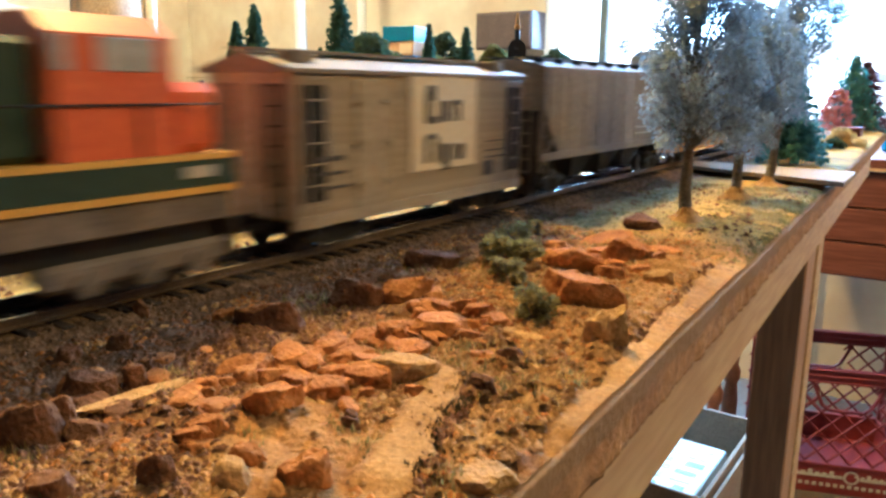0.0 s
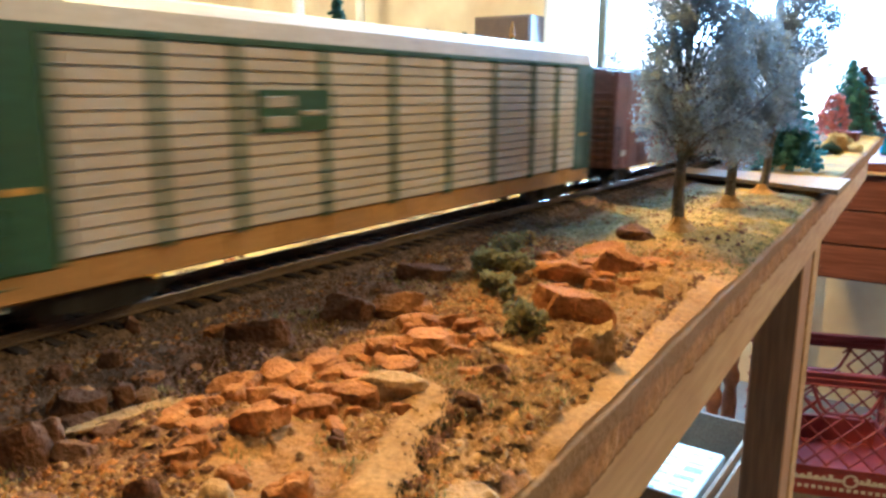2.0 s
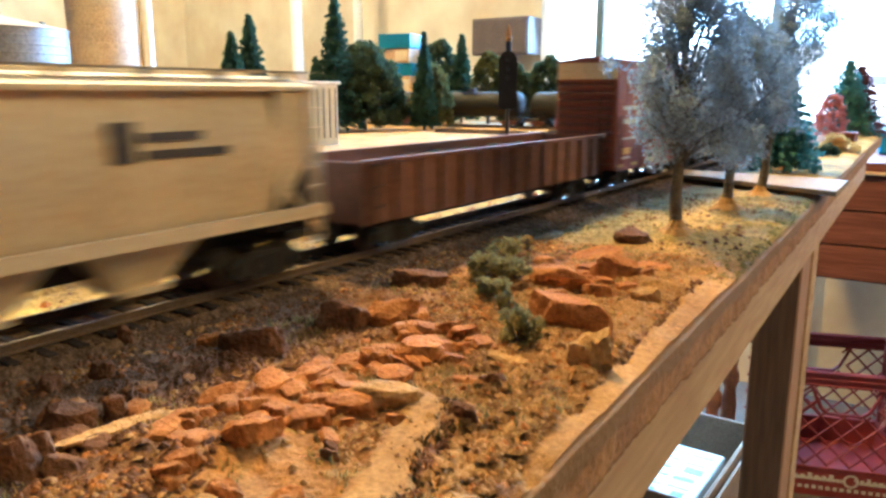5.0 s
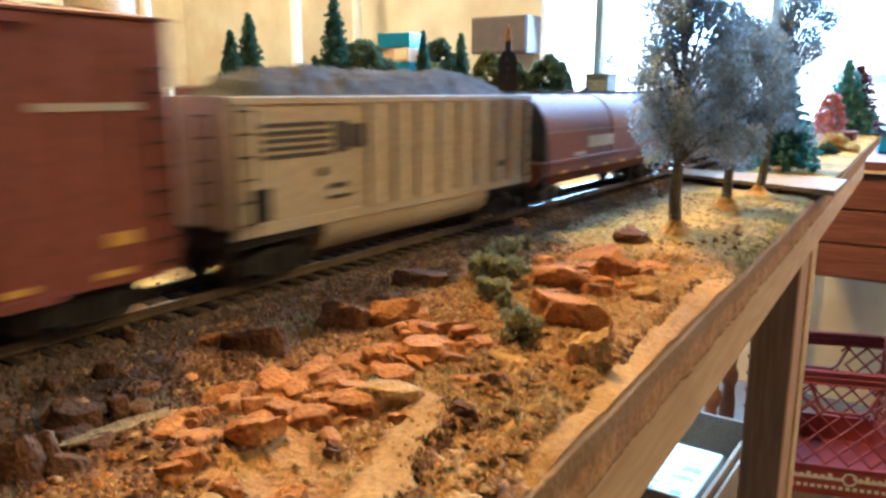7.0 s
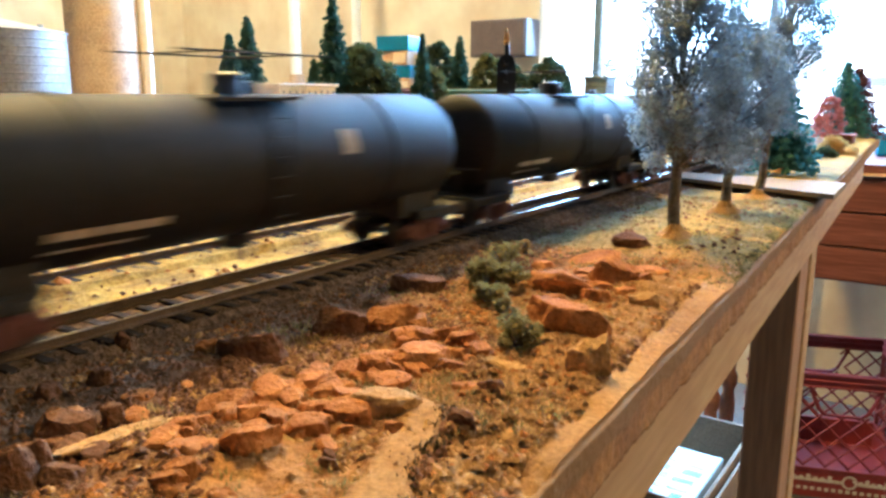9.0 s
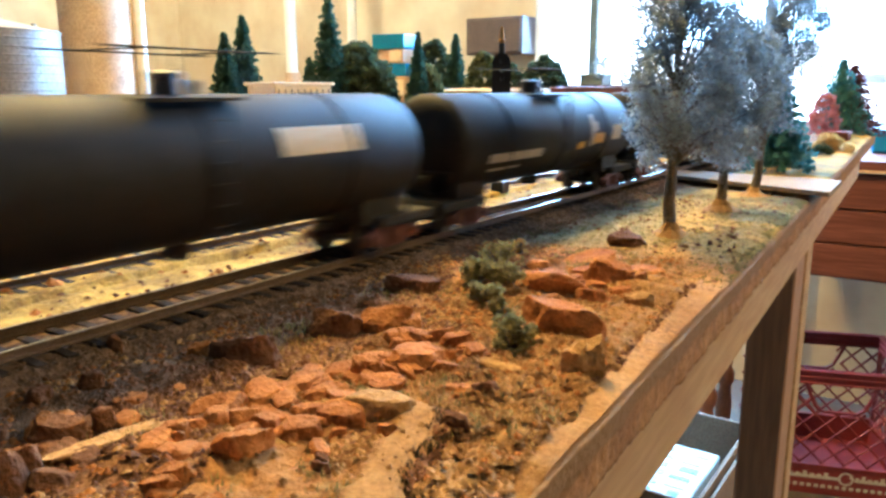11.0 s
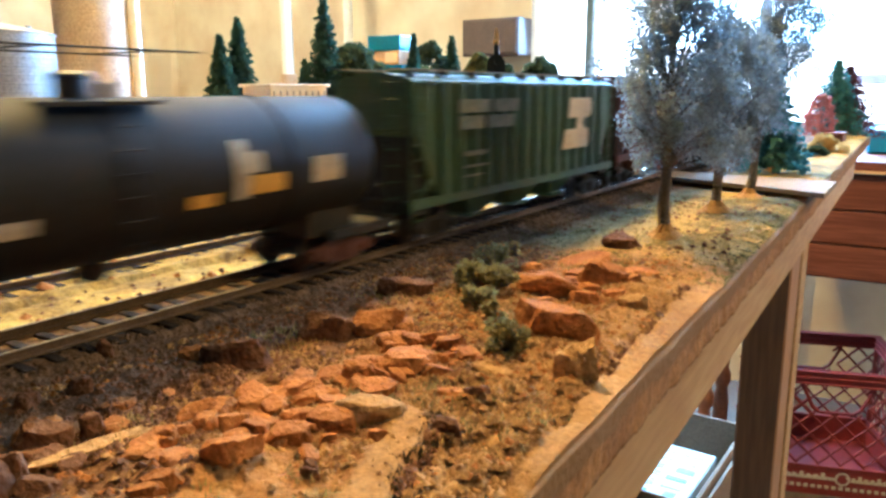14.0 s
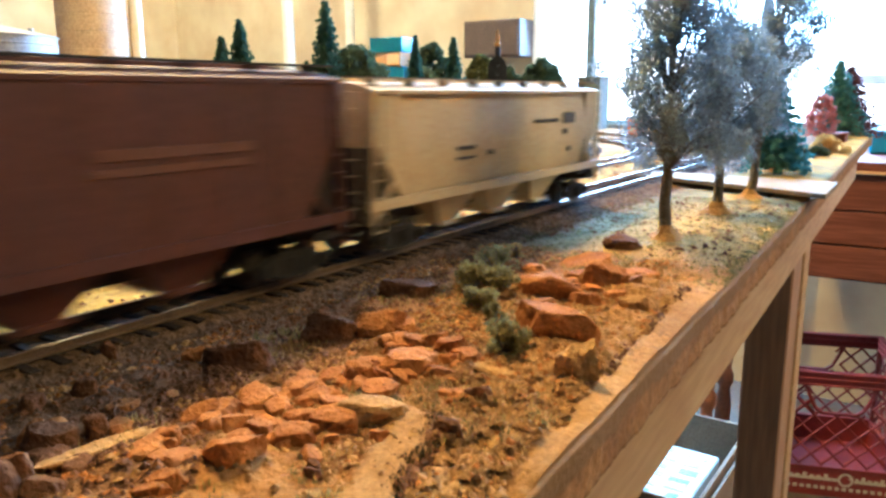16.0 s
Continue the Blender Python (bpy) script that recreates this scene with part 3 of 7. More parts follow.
        pieces("panel_seam", [(x - 0.0002, x + 0.0002, -yy - 0.0002, -yy + 0.001, zb, zb + (0.004 if curved else lip_z - zb)) for x in xs], paint, car)
    for s in (-1, 1):
        ladder(car, s * (L / 2 - 0.0045), 0.0095, lip_z, y=-w - 0.0006, material=paint)
        endladder(car, L, s, 0.012, lip_z, material=paint)
        for y in (-w + 0.001, w - 0.001):
            bm = rod(bmesh.new(), (s * (L / 2 - 0.002), y, 0.012), (s * (L / 2 - 0.004), y, lip_z), 0.0009, 6)
            rod(bm, (s * (L / 2 - 0.004), y, 0.0135), (s * (L / 2 - 0.016), y, zb + 0.008), 0.0009, 6)
            part("end_post", bm, M[paint], car)
    if writing:
        bars(car, writing, pale, y=-w - (0.0014 if ribs else 0.0001))
    if dark:
        bars(car, dark, "letterdark", y=-w - 0.0001)
    bm = B(-L / 2 + 0.002, L / 2 - 0.002, -0.003, 0.003, 0.0085, 0.0125)
    part("underframe", bm, M["under"], car)
    gear(car, L, 0.021)
    return car


def autorack(L, top):
    car = thing("autorack_car", "tall enclosed auto carrier with white slatted sides and green posts", "autorack car", group="freight cars of the train")
    z0, e = 0.0155, top - 0.0085
    part("deck", B(-L / 2, L / 2, -HW + 0.0002, HW - 0.0002, 0.0082, z0 - 0.0004, 0.0005), M["sill"], car, "yellow-brown flatcar deck and sill")
    part("body", B(-L / 2 + 0.004, L / 2 - 0.004, -HW + 0.0018, HW - 0.0018, z0 - 0.0004, e), M["rackwhite"], car)
    bm = prism(bmesh.new(), [(-HW - 0.0003, e), (-HW + 0.0006, e + 0.0045), (-HW + 0.0042, top - 0.0012), (-HW * 0.45, top), (HW * 0.45, top), (HW - 0.0042, top - 0.0012), (HW - 0.0006, e + 0.0045), (HW + 0.0003, e)], -L / 2 + 0.0015, L / 2 - 0.0015)
    part("roof", bm, M["rackroof"], car, "cream rounded roof")
    part("roof_rail", B(-L / 2 + 0.002, L / 2 - 0.002, -HW - 0.0006, -HW + 0.0015, e - 0.0016, e), M["green"], car)
    # corrugated slats between the posts, one long panel to each bay
    xs = [-L / 2 + 0.0195, -0.100, -0.077, -0.0455, -0.0140, 0.0175, 0.0490, 0.0805, 0.103, L / 2 - 0.0195]
    prof = []
    n = 15
    h = (e - 0.0018 - z0) / n
    for i in range(n):
        z = z0 + h * i
        prof += [(-HW + 0.0004, z), (-HW - 0.0008, z + h * 0.10), (-HW - 0.0008, z + h * 0.86), (-HW + 0.0002, z + h * 0.92)]
    prof += [(-HW + 0.0004, z0 + h * n), (-HW + 0.0022, z0 + h * n), (-HW + 0.0022, z0)]
    for a, b in zip(xs, xs[1:]):
        part("side_panel", prism(bmesh.new(), prof, a + 0.0006, b - 0.0006), M["rackwhite"], car, "white corrugated side panel")
    for x in xs[1:-1]:
        part("post", B(x - 0.0014, x + 0.0014, -HW - 0.0015, -HW + 0.002, z0 - 0.001, e - 0.0005, 0.0003), M["green"], car, "green side post")
    for s in (-1, 1):
        a, b = sorted((s * (L / 2 - 0.0006), s * (L / 2 - 0.0190)))
        d = part("end_door", B(a, b, -HW - 0.0006, HW + 0.0006, z0 - 0.0016, e - 0.0002, 0.0006), M["green"], car, "dark green end door")
        bm = bmesh.new()
        for z in (0.024, 0.034, 0.044, 0.053):
            x = s * (L / 2 - 0.0004)
            box(bm, x - 0.0006, x + 0.0006, -HW + 0.002, HW - 0.002, z, z + 0.0016)
        part("door_rib", bm, M["green"], d)
        bm = B(s * (L / 2 - 0.0105) - 0.0035, s * (L / 2 - 0.0105) + 0.0035, -HW - 0.0009, -HW, 0.030, 0.0314)
        part("safety_plate", bm, M["yellow"], d, "small yellow plate")
        ladder(car, s * (L / 2 - 0.0045), 0.012, e - 0.004, y=-HW - 0.0013, material="green")
    sg = part("logo_panel", B(-0.0715, -0.0435, -HW - 0.0019, -HW - 0.0006, 0.0395, 0.0505), M["green"], car, "green plate with pale bars")
    bm = bmesh.new()
    for x0, x1, a, b in ((-0.0690, -0.0585, 0.0405, 0.0438), (-0.0690, -0.0585, 0.0458, 0.0490), (-0.0555, -0.047, 0.0435, 0.0452)):
        box(bm, x0, x1, -HW - 0.0022, -HW - 0.0015, a, b, 0.0004)
    part("marking", bm, M["letter"], sg)
    xs = [-L / 2 + 0.01 + (L - 0.02) * i / 15 for i in range(16)]
    pieces("stake_pocket", [(x - 0.0005, x + 0.0005, -HW - 0.0003, -HW + 0.001, 0.0102, z0 - 0.001) for x in xs], "sill", car)
    under(car, L, 0.0085, False), gear(car, L, 0.030)
    return car


def coal_hopper(L, top):
    car = thing("coal_hopper", "pale grey ribbed coal hopper heaped with black coal", "coal hopper", group="freight cars of the train")
    z0 = 0.0165
    half = L / 2 - 0.002
    bm = bmesh.new()
    w = HW
    prof = [(-w, z0), (-w, top), (-w + 0.0010, top), (-w + 0.0010, top - 0.008), (w - 0.0010, top - 0.008), (w - 0.0010, top), (w, top), (w, z0)]
    prism(bm, prof, -half, half)
    part("body", bm, M["coalcar"], car)
    bm = B(-half - 0.0006, half + 0.0006, -w - 0.0008, -w + 0.0012, top - 0.0016, top + 0.0006, 0.0003)
    box(bm, -half - 0.0006, half + 0.0006, w - 0.0012, w + 0.0008, top - 0.0016, top + 0.0006, 0.0003)
    for s in (-1, 1):
        box(bm, s * half - 0.0008, s * half + 0.0008, -w, w, top - 0.009, top + 0.0006)
    part("top_rail", bm, M["coalcar"], car)
    n = 13
    xs = [-half + 0.004 + (2 * half - 0.008) * i / (n - 1) for i in range(n) if i > 3 or i == 0]
    pieces("side_rib", [(x - 0.0013, x + 0.0013, -w - 0.0014, -w + 0.0002, z0, top - 0.0014) for x in xs], "coalcar", car, 0.0004)
    bm = B(-half, half, -w - 0.0006, -w + 0.001, z0 - 0.0024, z0 + 0.0006)
    part("side_sill", bm, M["coalcar"], car)
    # rounded tubs hang between the trucks
    prof = [(-w * math.copysign(abs(math.cos(a)) ** 0.7, math.cos(a)), z0 - 0.0130 * math.sin(a) ** 0.7) for a in [math.pi * i / 14 for i in range(15)]]
    part("tub", prism(bmesh.new(), prof, -half + 0.034, half - 0.034), M["coalcar"], car, "rounded belly tub", True)
    part("end_platform", B(-half, half, -w + 0.001, w - 0.001, 0.0115, z0 - 0.0022), M["under"], car)
    # solid dark plate, its colour standing for the shade inside the corner
    part("corner_opening", B(-half + 0.0065, -half + 0.0130, -w - 0.0005, -w + 0.0010, z0 + 0.0012, z0 + 0.0100, 0.0002), M["under"], car, "dark plate for the shaded opening at the lower corner")
    part("load", heap(half - 0.001, w - 0.0012, top - 0.004, 0.0128), M["coal"], car, "heaped black coal load")
    y = -w - 0.0003
    dk = [(-half + 0.011, -half + 0.037, top - 0.0075 - 0.0021 * i, top - 0.0064 - 0.0021 * i) for i in range(5)]
    dk += [(-half + 0.039, -half + 0.0445, top - 0.0155, top - 0.0065), (-half + 0.0455, -half + 0.052, top - 0.0145, top - 0.0075), (-half + 0.032, -half + 0.035, top - 0.022, top - 0.0195), (-half + 0.036, -half + 0.044, top - 0.026, top - 0.0245),
           (-half + 0.036, -half + 0.046, top - 0.029, top - 0.0280), (half - 0.028, half - 0.021, z0 + 0.006, z0 + 0.0085)]
    bars(car, dk, "letterdark", y=y + 0.0003)
    for s in (-1, 1):
        ladder(car, s * (half - 0.004), 0.012, top - 0.003, y=-w - 0.0016)
        endladder(car, L, s, 0.012, top - 0.004)
    bm = B(-L / 2 + 0.001, L / 2 - 0.001, -0.003, 0.003, 0.0085, 0.0125)
    part("underframe", bm, M["under"], car)
    gear(car, L, 0.020)
    return car


def heap(half, w, z, rise):
    bm = bmesh.new()
    nx, ny = 90, 20
    grid = []
    for i in range(nx + 1):
        row = []
        for j in range(ny + 1):
            u, v = i / nx * 2 - 1, j / ny * 2 - 1
            k = max(0.0, 1 - abs(u) ** 8) * max(0.0, 1 - v * v)
            x, y = u * half, v * w
            row.append(bm.verts.new((x, y, z + rise * k + 0.0020 * fbm(x, y, 160, 3) * (0.25 + k) - (0.002 if abs(u) == 1 or abs(v) == 1 else 0))))
        grid.append(row)
    for i in range(nx):
        for j in range(ny):
            bm.faces.new((grid[i][j], grid[i + 1][j], grid[i + 1][j + 1], grid[i][j + 1]))
    return bm


def gondola(L, top):
    car = thing("gondola_car", "rusty brown low-sided gondola, partly loaded", "gondola car", group="freight cars of the train")
    z0 = 0.0105
    bm = bmesh.new()
    for s in (-1, 1):
        box(bm, -L / 2, L / 2, min(s * HW, s * (HW - 0.0011)), max(s * HW, s * (HW - 0.0011)), z0, top)
        box(bm, s * (L / 2 - 0.0006) - 0.0006, s * (L / 2 - 0.0006) + 0.0006, -HW, HW, z0, top)
    box(bm, -L / 2, L / 2, -HW, HW, z0, z0 + 0.0014)
    part("body", bm, M["gond"], car)
    bm = bmesh.new()
    for s in (-1, 1):
        box(bm, -L / 2 - 0.0005, L / 2 + 0.0005, min(s * (HW - 0.0009), s * (HW + 0.0009)), max(s * (HW - 0.0009), s * (HW + 0.0009)), top - 0.0004, top + 0.0010, 0.0002)
    part("top_rail", bm, M["gond"], car)
    for i in range(15):
        x = -L / 2 + 0.003 + (L - 0.006) * i / 14
        part("side_rib", B(x - 0.0009, x + 0.0009, -HW - 0.0013, -HW, z0, top - 0.0006, 0.0003), M["gond"], car)
    part("load", heap(L * 0.30, HW - 0.002, z0 + 0.006, 0.012), M["leafdark"], car, "dark green heaped load")
    ladder(car, -L / 2 + 0.006, 0.0095, top - 0.001, y=-HW - 0.0015), ladder(car, L / 2 - 0.006, 0.0095, top - 0.001, y=-HW - 0.0015)
    under(car, L), gear(car, L, 0.022)
    return car


def coil_car(L, top):
    car = thing("coil_car", "maroon coil car under rounded metal hoods", "coil car", group="freight cars of the train")
    z0 = 0.0205
    part("trough", prism(bmesh.new(), [(-HW, z0), (-HW, 0.0145), (-HW + 0.004, 0.0095), (HW - 0.004, 0.0095), (HW, 0.0145), (HW, z0)], -L / 2 + 0.003, L / 2 - 0.003), M["coil"], car)
    part("side_sill", B(-L / 2, L / 2, -HW - 0.0012, HW + 0.0012, z0 - 0.0016, z0 + 0.0006, 0.0003), M["coil"], car)
    r = HW + 0.0002
    hz = top - z0
    prof = [(-r, z0 + 0.0006), (-r, z0 + hz * 0.45)] + [(-r * math.cos(a), z0 + hz * 0.45 + hz * 0.55 * math.sin(a)) for a in [math.pi * i / 14 for i in range(1, 14)]] + [(r, z0 + hz * 0.45), (r, z0 + 0.0006)]
    for s in (-1, 1):
        a, b = sorted((s * 0.0014, s * (L / 2 - 0.008)))
        hood = part("hood", prism(bmesh.new(), prof, a, b), M["coil"], car, "rounded maroon hood", True)
        bm = bmesh.new()
        for k in (0.2, 0.5, 0.8):
            x = a + (b - a) * k
            rod(bm, (x - 0.003, -0.009, top - 0.0015), (x - 0.003, -0.0085, top + 0.0012), 0.0004, 5)
            rod(bm, (x - 0.003, -0.0085, top + 0.0012), (x + 0.003, -0.0085, top + 0.0012), 0.0004, 5)
            rod(bm, (x + 0.003, -0.0085, top + 0.0012), (x + 0.003, -0.009, top - 0.0015), 0.0004, 5)
        part("lifting_loop", bm, M["under"], hood)
        part("hood_edge", B(a, b, -r - 0.0005, -r + 0.0003, z0 + 0.013, z0 + 0.0136), M["hopper"], hood)
    bm = B(-L / 2 + 0.001, L / 2 - 0.001, -0.0030, 0.0030, top + 0.0004, top + 0.0012)
    part("walkway", bm, M["under"], car)
    bars(car, [(-0.030, 0.002, z0 + 0.0045, z0 + 0.0100), (-0.046, -0.033, z0 + 0.0015, z0 + 0.003)], "letter", y=-r - 0.0001)
    bars(car, [(x, x + 0.006, 0.0145, 0.0158) for x in (-0.06, -0.035, -0.010, 0.015, 0.040)], "yellow", "reflector", y=-HW - 0.0001)
    for s in (-1, 1):
        ladder(car, s * (L / 2 - 0.004), 0.0095, z0 + 0.010, y=-HW - 0.0016)
        # bulkhead and hood end are black to hold the shade between cars
        part("end_bulkhead", B(min(s * (L / 2 - 0.0085), s * (L / 2 - 0.0055)), max(s * (L / 2 - 0.0085), s * (L / 2 - 0.0055)), -HW, HW, 0.0095, z0 + 0.0004, 0.0006), M["under"], car)
        part("hood_end", prism(bmesh.new(), prof, min(s * (L / 2 - 0.0079), s * (L / 2 - 0.0066)), max(s * (L / 2 - 0.0079), s * (L / 2 - 0.0066))), M["under"], car, "hood end blackened for the shade between cars")
    part("underframe", B(-L / 2 + 0.001, L / 2 - 0.001, -0.004, 0.004, 0.0075, 0.0100), M["under"], car)
    gear(car, L, 0.020)
    return car


def tank_car(L, top, style):
    label = {"plain": "glossy black tank car with faint pale lettering", "patch": "glossy black tank car with a pale rectangular patch", "emblem": "glossy black tank car with cream and orange emblem"}[style]
    car = thing("tank_car", label, "tank car", group="freight cars of the train")
    r = 0.0194
    zc = top - r
    half = L / 2 - 0.0015
    rings = [(r * math.sin(a), -half + 0.0085 * (1 - math.cos(a))) for a in [math.pi / 2 * i / 7 for i in range(1, 8)]]
    rings = [(0.0006, -half)] + rings
    rings += [(rr, -z) for rr, z in rings[::-1]]
    turn = Matrix.Translation((0, 0, zc)) @ Matrix.Rotation(math.pi / 2, 4, "Y")
    part("tank", lathe(bmesh.new(), rings, 40, turn), M["tankblack"], car, smooth=True)
    for x in (-half * 0.55, -0.0005, half * 0.55):
        bm = bmesh.new()
        lathe(bm, [(r + 0.0001, -0.0006), (r + 0.0004, -0.0004), (r + 0.0004, 0.0004), (r + 0.0001, 0.0006)], 40, Matrix.Translation((x, 0, zc)) @ Matrix.Rotation(math.pi / 2, 4, "Y"))
        part("band", bm, M["tankblack"], car, smooth=True)
    pf = part("platform", B(-0.014, 0.014, -0.0135, 0.0135, top - 0.0018, top - 0.0008), M["under"], car, "dark top platform with railing")
    bm = bmesh.new()
    for x in (-0.014, 0.014):
        for y in (-0.0135, 0.0135):
            rod(bm, (x, y, top - 0.001), (x, y, top + 0.0105), 0.00028, 5)
    for y in (-0.0135, 0.0135):
        rod(bm, (-0.026, y, top + 0.0105), (0.026, y, top + 0.0105), 0.00028, 5)
    for x in (-0.014, 0.014):
        rod(bm, (x, -0.0135, top + 0.0105), (x, 0.0135, top + 0.0105), 0.00028, 5)
    part("handrail", bm, M["under"], pf)
    bm = lathe(bmesh.new(), [(0.0042, top - 0.002), (0.0044, top + 0.004), (0.0046, top + 0.0042), (0.0046, top + 0.0052), (0.003, top + 0.006)], 16)
    part("dome", bm, M["black"], pf, "black manway dome", True)
    bm = lathe(bmesh.new(), [(0.0018, top - 0.002), (0.0018, top + 0.003), (0.001, top + 0.0036)], 10, Matrix.Translation((0.009, 0, 0)))
    part("valve", bm, M["under"], pf, smooth=True)
    ladder(car, 0.0, zc - 0.018, top - 0.001, y=-r - 0.0012, w=0.006)
    for s in (-1, 1):
        bm = prism(bmesh.new(), [(-0.0125, 0.0105), (-0.0125, zc - 0.012), (-0.010, zc - 0.013), (0.010, zc - 0.013), (0.0125, zc - 0.012), (0.0125, 0.0105)], min(s * (half - 0.030), s * (half - 0.010)), max(s * (half - 0.030), s * (half - 0.010)))
        part("saddle", bm, M["under"], car)
        part("end_platform", B(min(s * (L / 2 - 0.026), s * (L / 2 + 0.0035)), max(s * (L / 2 - 0.026), s * (L / 2 + 0.0035)), -0.0165, 0.0165, 0.0092, 0.0125, 0.0004), M["under"], car)
        part("end_sill", B(s * (L / 2 + 0.0042) - 0.0006, s * (L / 2 + 0.0042) + 0.0006, -0.0165, 0.0165, 0.0070, 0.0135), M["under"], car)
        part("brake_wheel", rod(bmesh.new(), (s * (L / 2 + 0.0030), 0.006, 0.0215), (s * (L / 2 + 0.0036), 0.006, 0.0215), 0.0032, 14), M["under"], car)
        part("brake_stand", rod(bmesh.new(), (s * (L / 2 + 0.0028), 0.006, 0.0120), (s * (L / 2 + 0.0028), 0.006, 0.0215), 0.0006, 6), M["under"], car)
        bm = bmesh.new()
        for y in (-0.016, 0.016):
            rod(bm, (s * (L / 2 - 0.001), y, 0.0125), (s * (L / 2 - 0.001), y, 0.0235), 0.00035, 5)
        rod(bm, (s * (L / 2 - 0.001), -0.016, 0.0235), (s * (L / 2 - 0.001), 0.016, 0.0235), 0.00035, 5)
        part("end_rail", bm, M["under"], car)
    part("outlet", lathe(bmesh.new(), [(0.004, zc - r - 0.004), (0.005, zc - r + 0.002)], 12), M["under"], car)

    def decal(name, x0, x1, a0, a1, material):
        """A thin painted patch that follows the tank's curve between two angles."""
        bm = bmesh.new()
        rows = []
        for i in range(9):
            a = radians(a0 + (a1 - a0) * i / 8)
            rows.append([bm.verts.new((x, -(r + 0.00015) * math.cos(a), zc + (r + 0.00015) * math.sin(a))) for x in (x0, x1)])
        for p, q in zip(rows, rows[1:]):
            bm.faces.new((p[0], p[1], q[1], q[0]))
        part(name, bm, M[material], car, smooth=True)

    if style == "plain":
        decal("lettering", -half + 0.030, -half + 0.058, -33, -26, "letter"), decal("lettering", -half + 0.030, -half + 0.052, -44, -41, "letter")
        decal("emblem", 0.026, 0.033, 6, 28, "reefer")
    elif style == "patch":
        decal("patch", 0.022, 0.055, 8, 32, "panel")
    else:
        decal("lettering", -half + 0.024, -half + 0.070, -24, -13, "letter"), decal("lettering", -half + 0.026, -half + 0.052, -36, -32, "letter")
        decal("emblem", 0.030, 0.034, -20, 26, "letter"), decal("emblem", 0.034, 0.039, 0, 16, "letter"), decal("emblem", 0.0345, 0.047, -17, -2, "yellow")
        decal("lettering", 0.016, 0.024, -22, -12, "yellow"), decal("lettering", 0.058, 0.070, -14, 8, "letter")
    for s in (-1, 1):
        part("stub_sill", B(min(s * half, s * (half - 0.036)), max(s * half, s * (half - 0.036)), -0.0022, 0.0022, 0.0085, 0.0110), M["under"], car)
    gear(car, L, 0.018, "brownhop")
    return car


def locomotive(L):
    car = thing("diesel_locomotive", "orange and dark green diesel locomotive with yellow stripes", "locomotive")
    w = HW - 0.001
    part("frame", B(-L / 2 + 0.002, L / 2 - 0.002, -HW + 0.0008, HW - 0.0008, 0.0150, 0.0219, 0.0004), M["dusty"], car, "dusty grey frame sill")
    part("stripe", B(-L / 2 + 0.001, L / 2 - 0.001, -HW - 0.0003, HW + 0.0003, 0.0221, 0.0237), M["yellow"], car, "yellow sill stripe")
    part("walkway_skirt", B(-L / 2 + 0.001, L / 2 - 0.001, -HW - 0.0001, HW + 0.0001, 0.0238, 0.0300), M["dkgreen"], car)
    part("stripe", B(-L / 2 + 0.001, L / 2 - 0.001, -HW - 0.0003, HW + 0.0003, 0.0301, 0.0315), M["yellow"], car)
    part("hood", B(-L / 2 + 0.010, L / 2 - 0.046, -0.0125, 0.0125, 0.0316, 0.0565, 0.0015), M["dkgreen"], car, "dark green long hood")
    part("nose", B(L / 2 - 0.0165, L / 2 - 0.003, -0.0150, 0.0150, 0.0316, 0.0480, 0.0022), M["orange"], car, "orange short hood")
    bm = prism(bmesh.new(), [(-w, 0.0316), (-w, 0.0575), (-w * 0.6, 0.0620), (w * 0.6, 0.0620), (w, 0.0575), (w, 0.0316)], L / 2 - 0.045, L / 2 - 0.0167)
    cab = part("cab", bm, M["orange"], car, "orange cab")
    for a, b in ((L / 2 - 0.0445, L / 2 - 0.0412), (L / 2 - 0.0345, L / 2 - 0.0210)):
        part("cab_window", B(a, b, -w - 0.0004, -w + 0.0003, 0.0500, 0.0570, 0.0002), M["glassdark"], cab)
    bars(car, [(L / 2 - 0.016, L / 2 - 0.008, 0.0260, 0.0287)], "letter", y=-HW - 0.0002)
    part("fuel_tank", B(-0.034, 0.034, -0.0140, 0.0140, 0.0045, 0.0149, 0.0015), M["under"], car)
    bm = bmesh.new()
    for s in (-1, 1):
        for i in range(10):
            x = -L / 2 + 0.006 + (L - 0.012) * i / 9
            rod(bm, (x, s * (HW - 0.0005), 0.0315), (x, s * (HW - 0.0005), 0.0430), 0.0003, 5)
        rod(bm, (-L / 2 + 0.006, s * (HW - 0.0005), 0.0430), (L / 2 - 0.006, s * (HW - 0.0005), 0.0430), 0.0003, 5)
    part("handrail", bm, M["under"], car)
    for s in (-1, 1):
        gt = truck(car, s * (L / 2 - 0.027))
        bm = B(-0.024, 0.024, -0.0158, -0.0130, 0.0045, 0.0105, 0.0012)
        for u in (-0.014, 0, 0.014):
            rod(bm, (u, -0.0156, 0.0055), (u, -0.0172, 0.0055), 0.0026, 10)
        part("side_frame", bm, M["dusty"], gt, "dusty grey cast truck frame")
    for s in (-1, 1):
        part("pilot_plate", B(s * (L / 2 - 0.0015) - 0.0012, s * (L / 2 - 0.0015) + 0.0012, -HW + 0.001, HW - 0.001, 0.0040, 0.0150, 0.0004), M["under"], car)
    part("lower_sill", B(-L / 2 + 0.004, L / 2 - 0.004, -0.0120, 0.0120, 0.0098, 0.0149), M["under"], car)
    couplers(car, L)
    return car




# each car with the place of its two ends on the track at the start
CONSIST = []


def add(car, x0, x1):
    CONSIST.append((car, (x0 + x1) / 2))


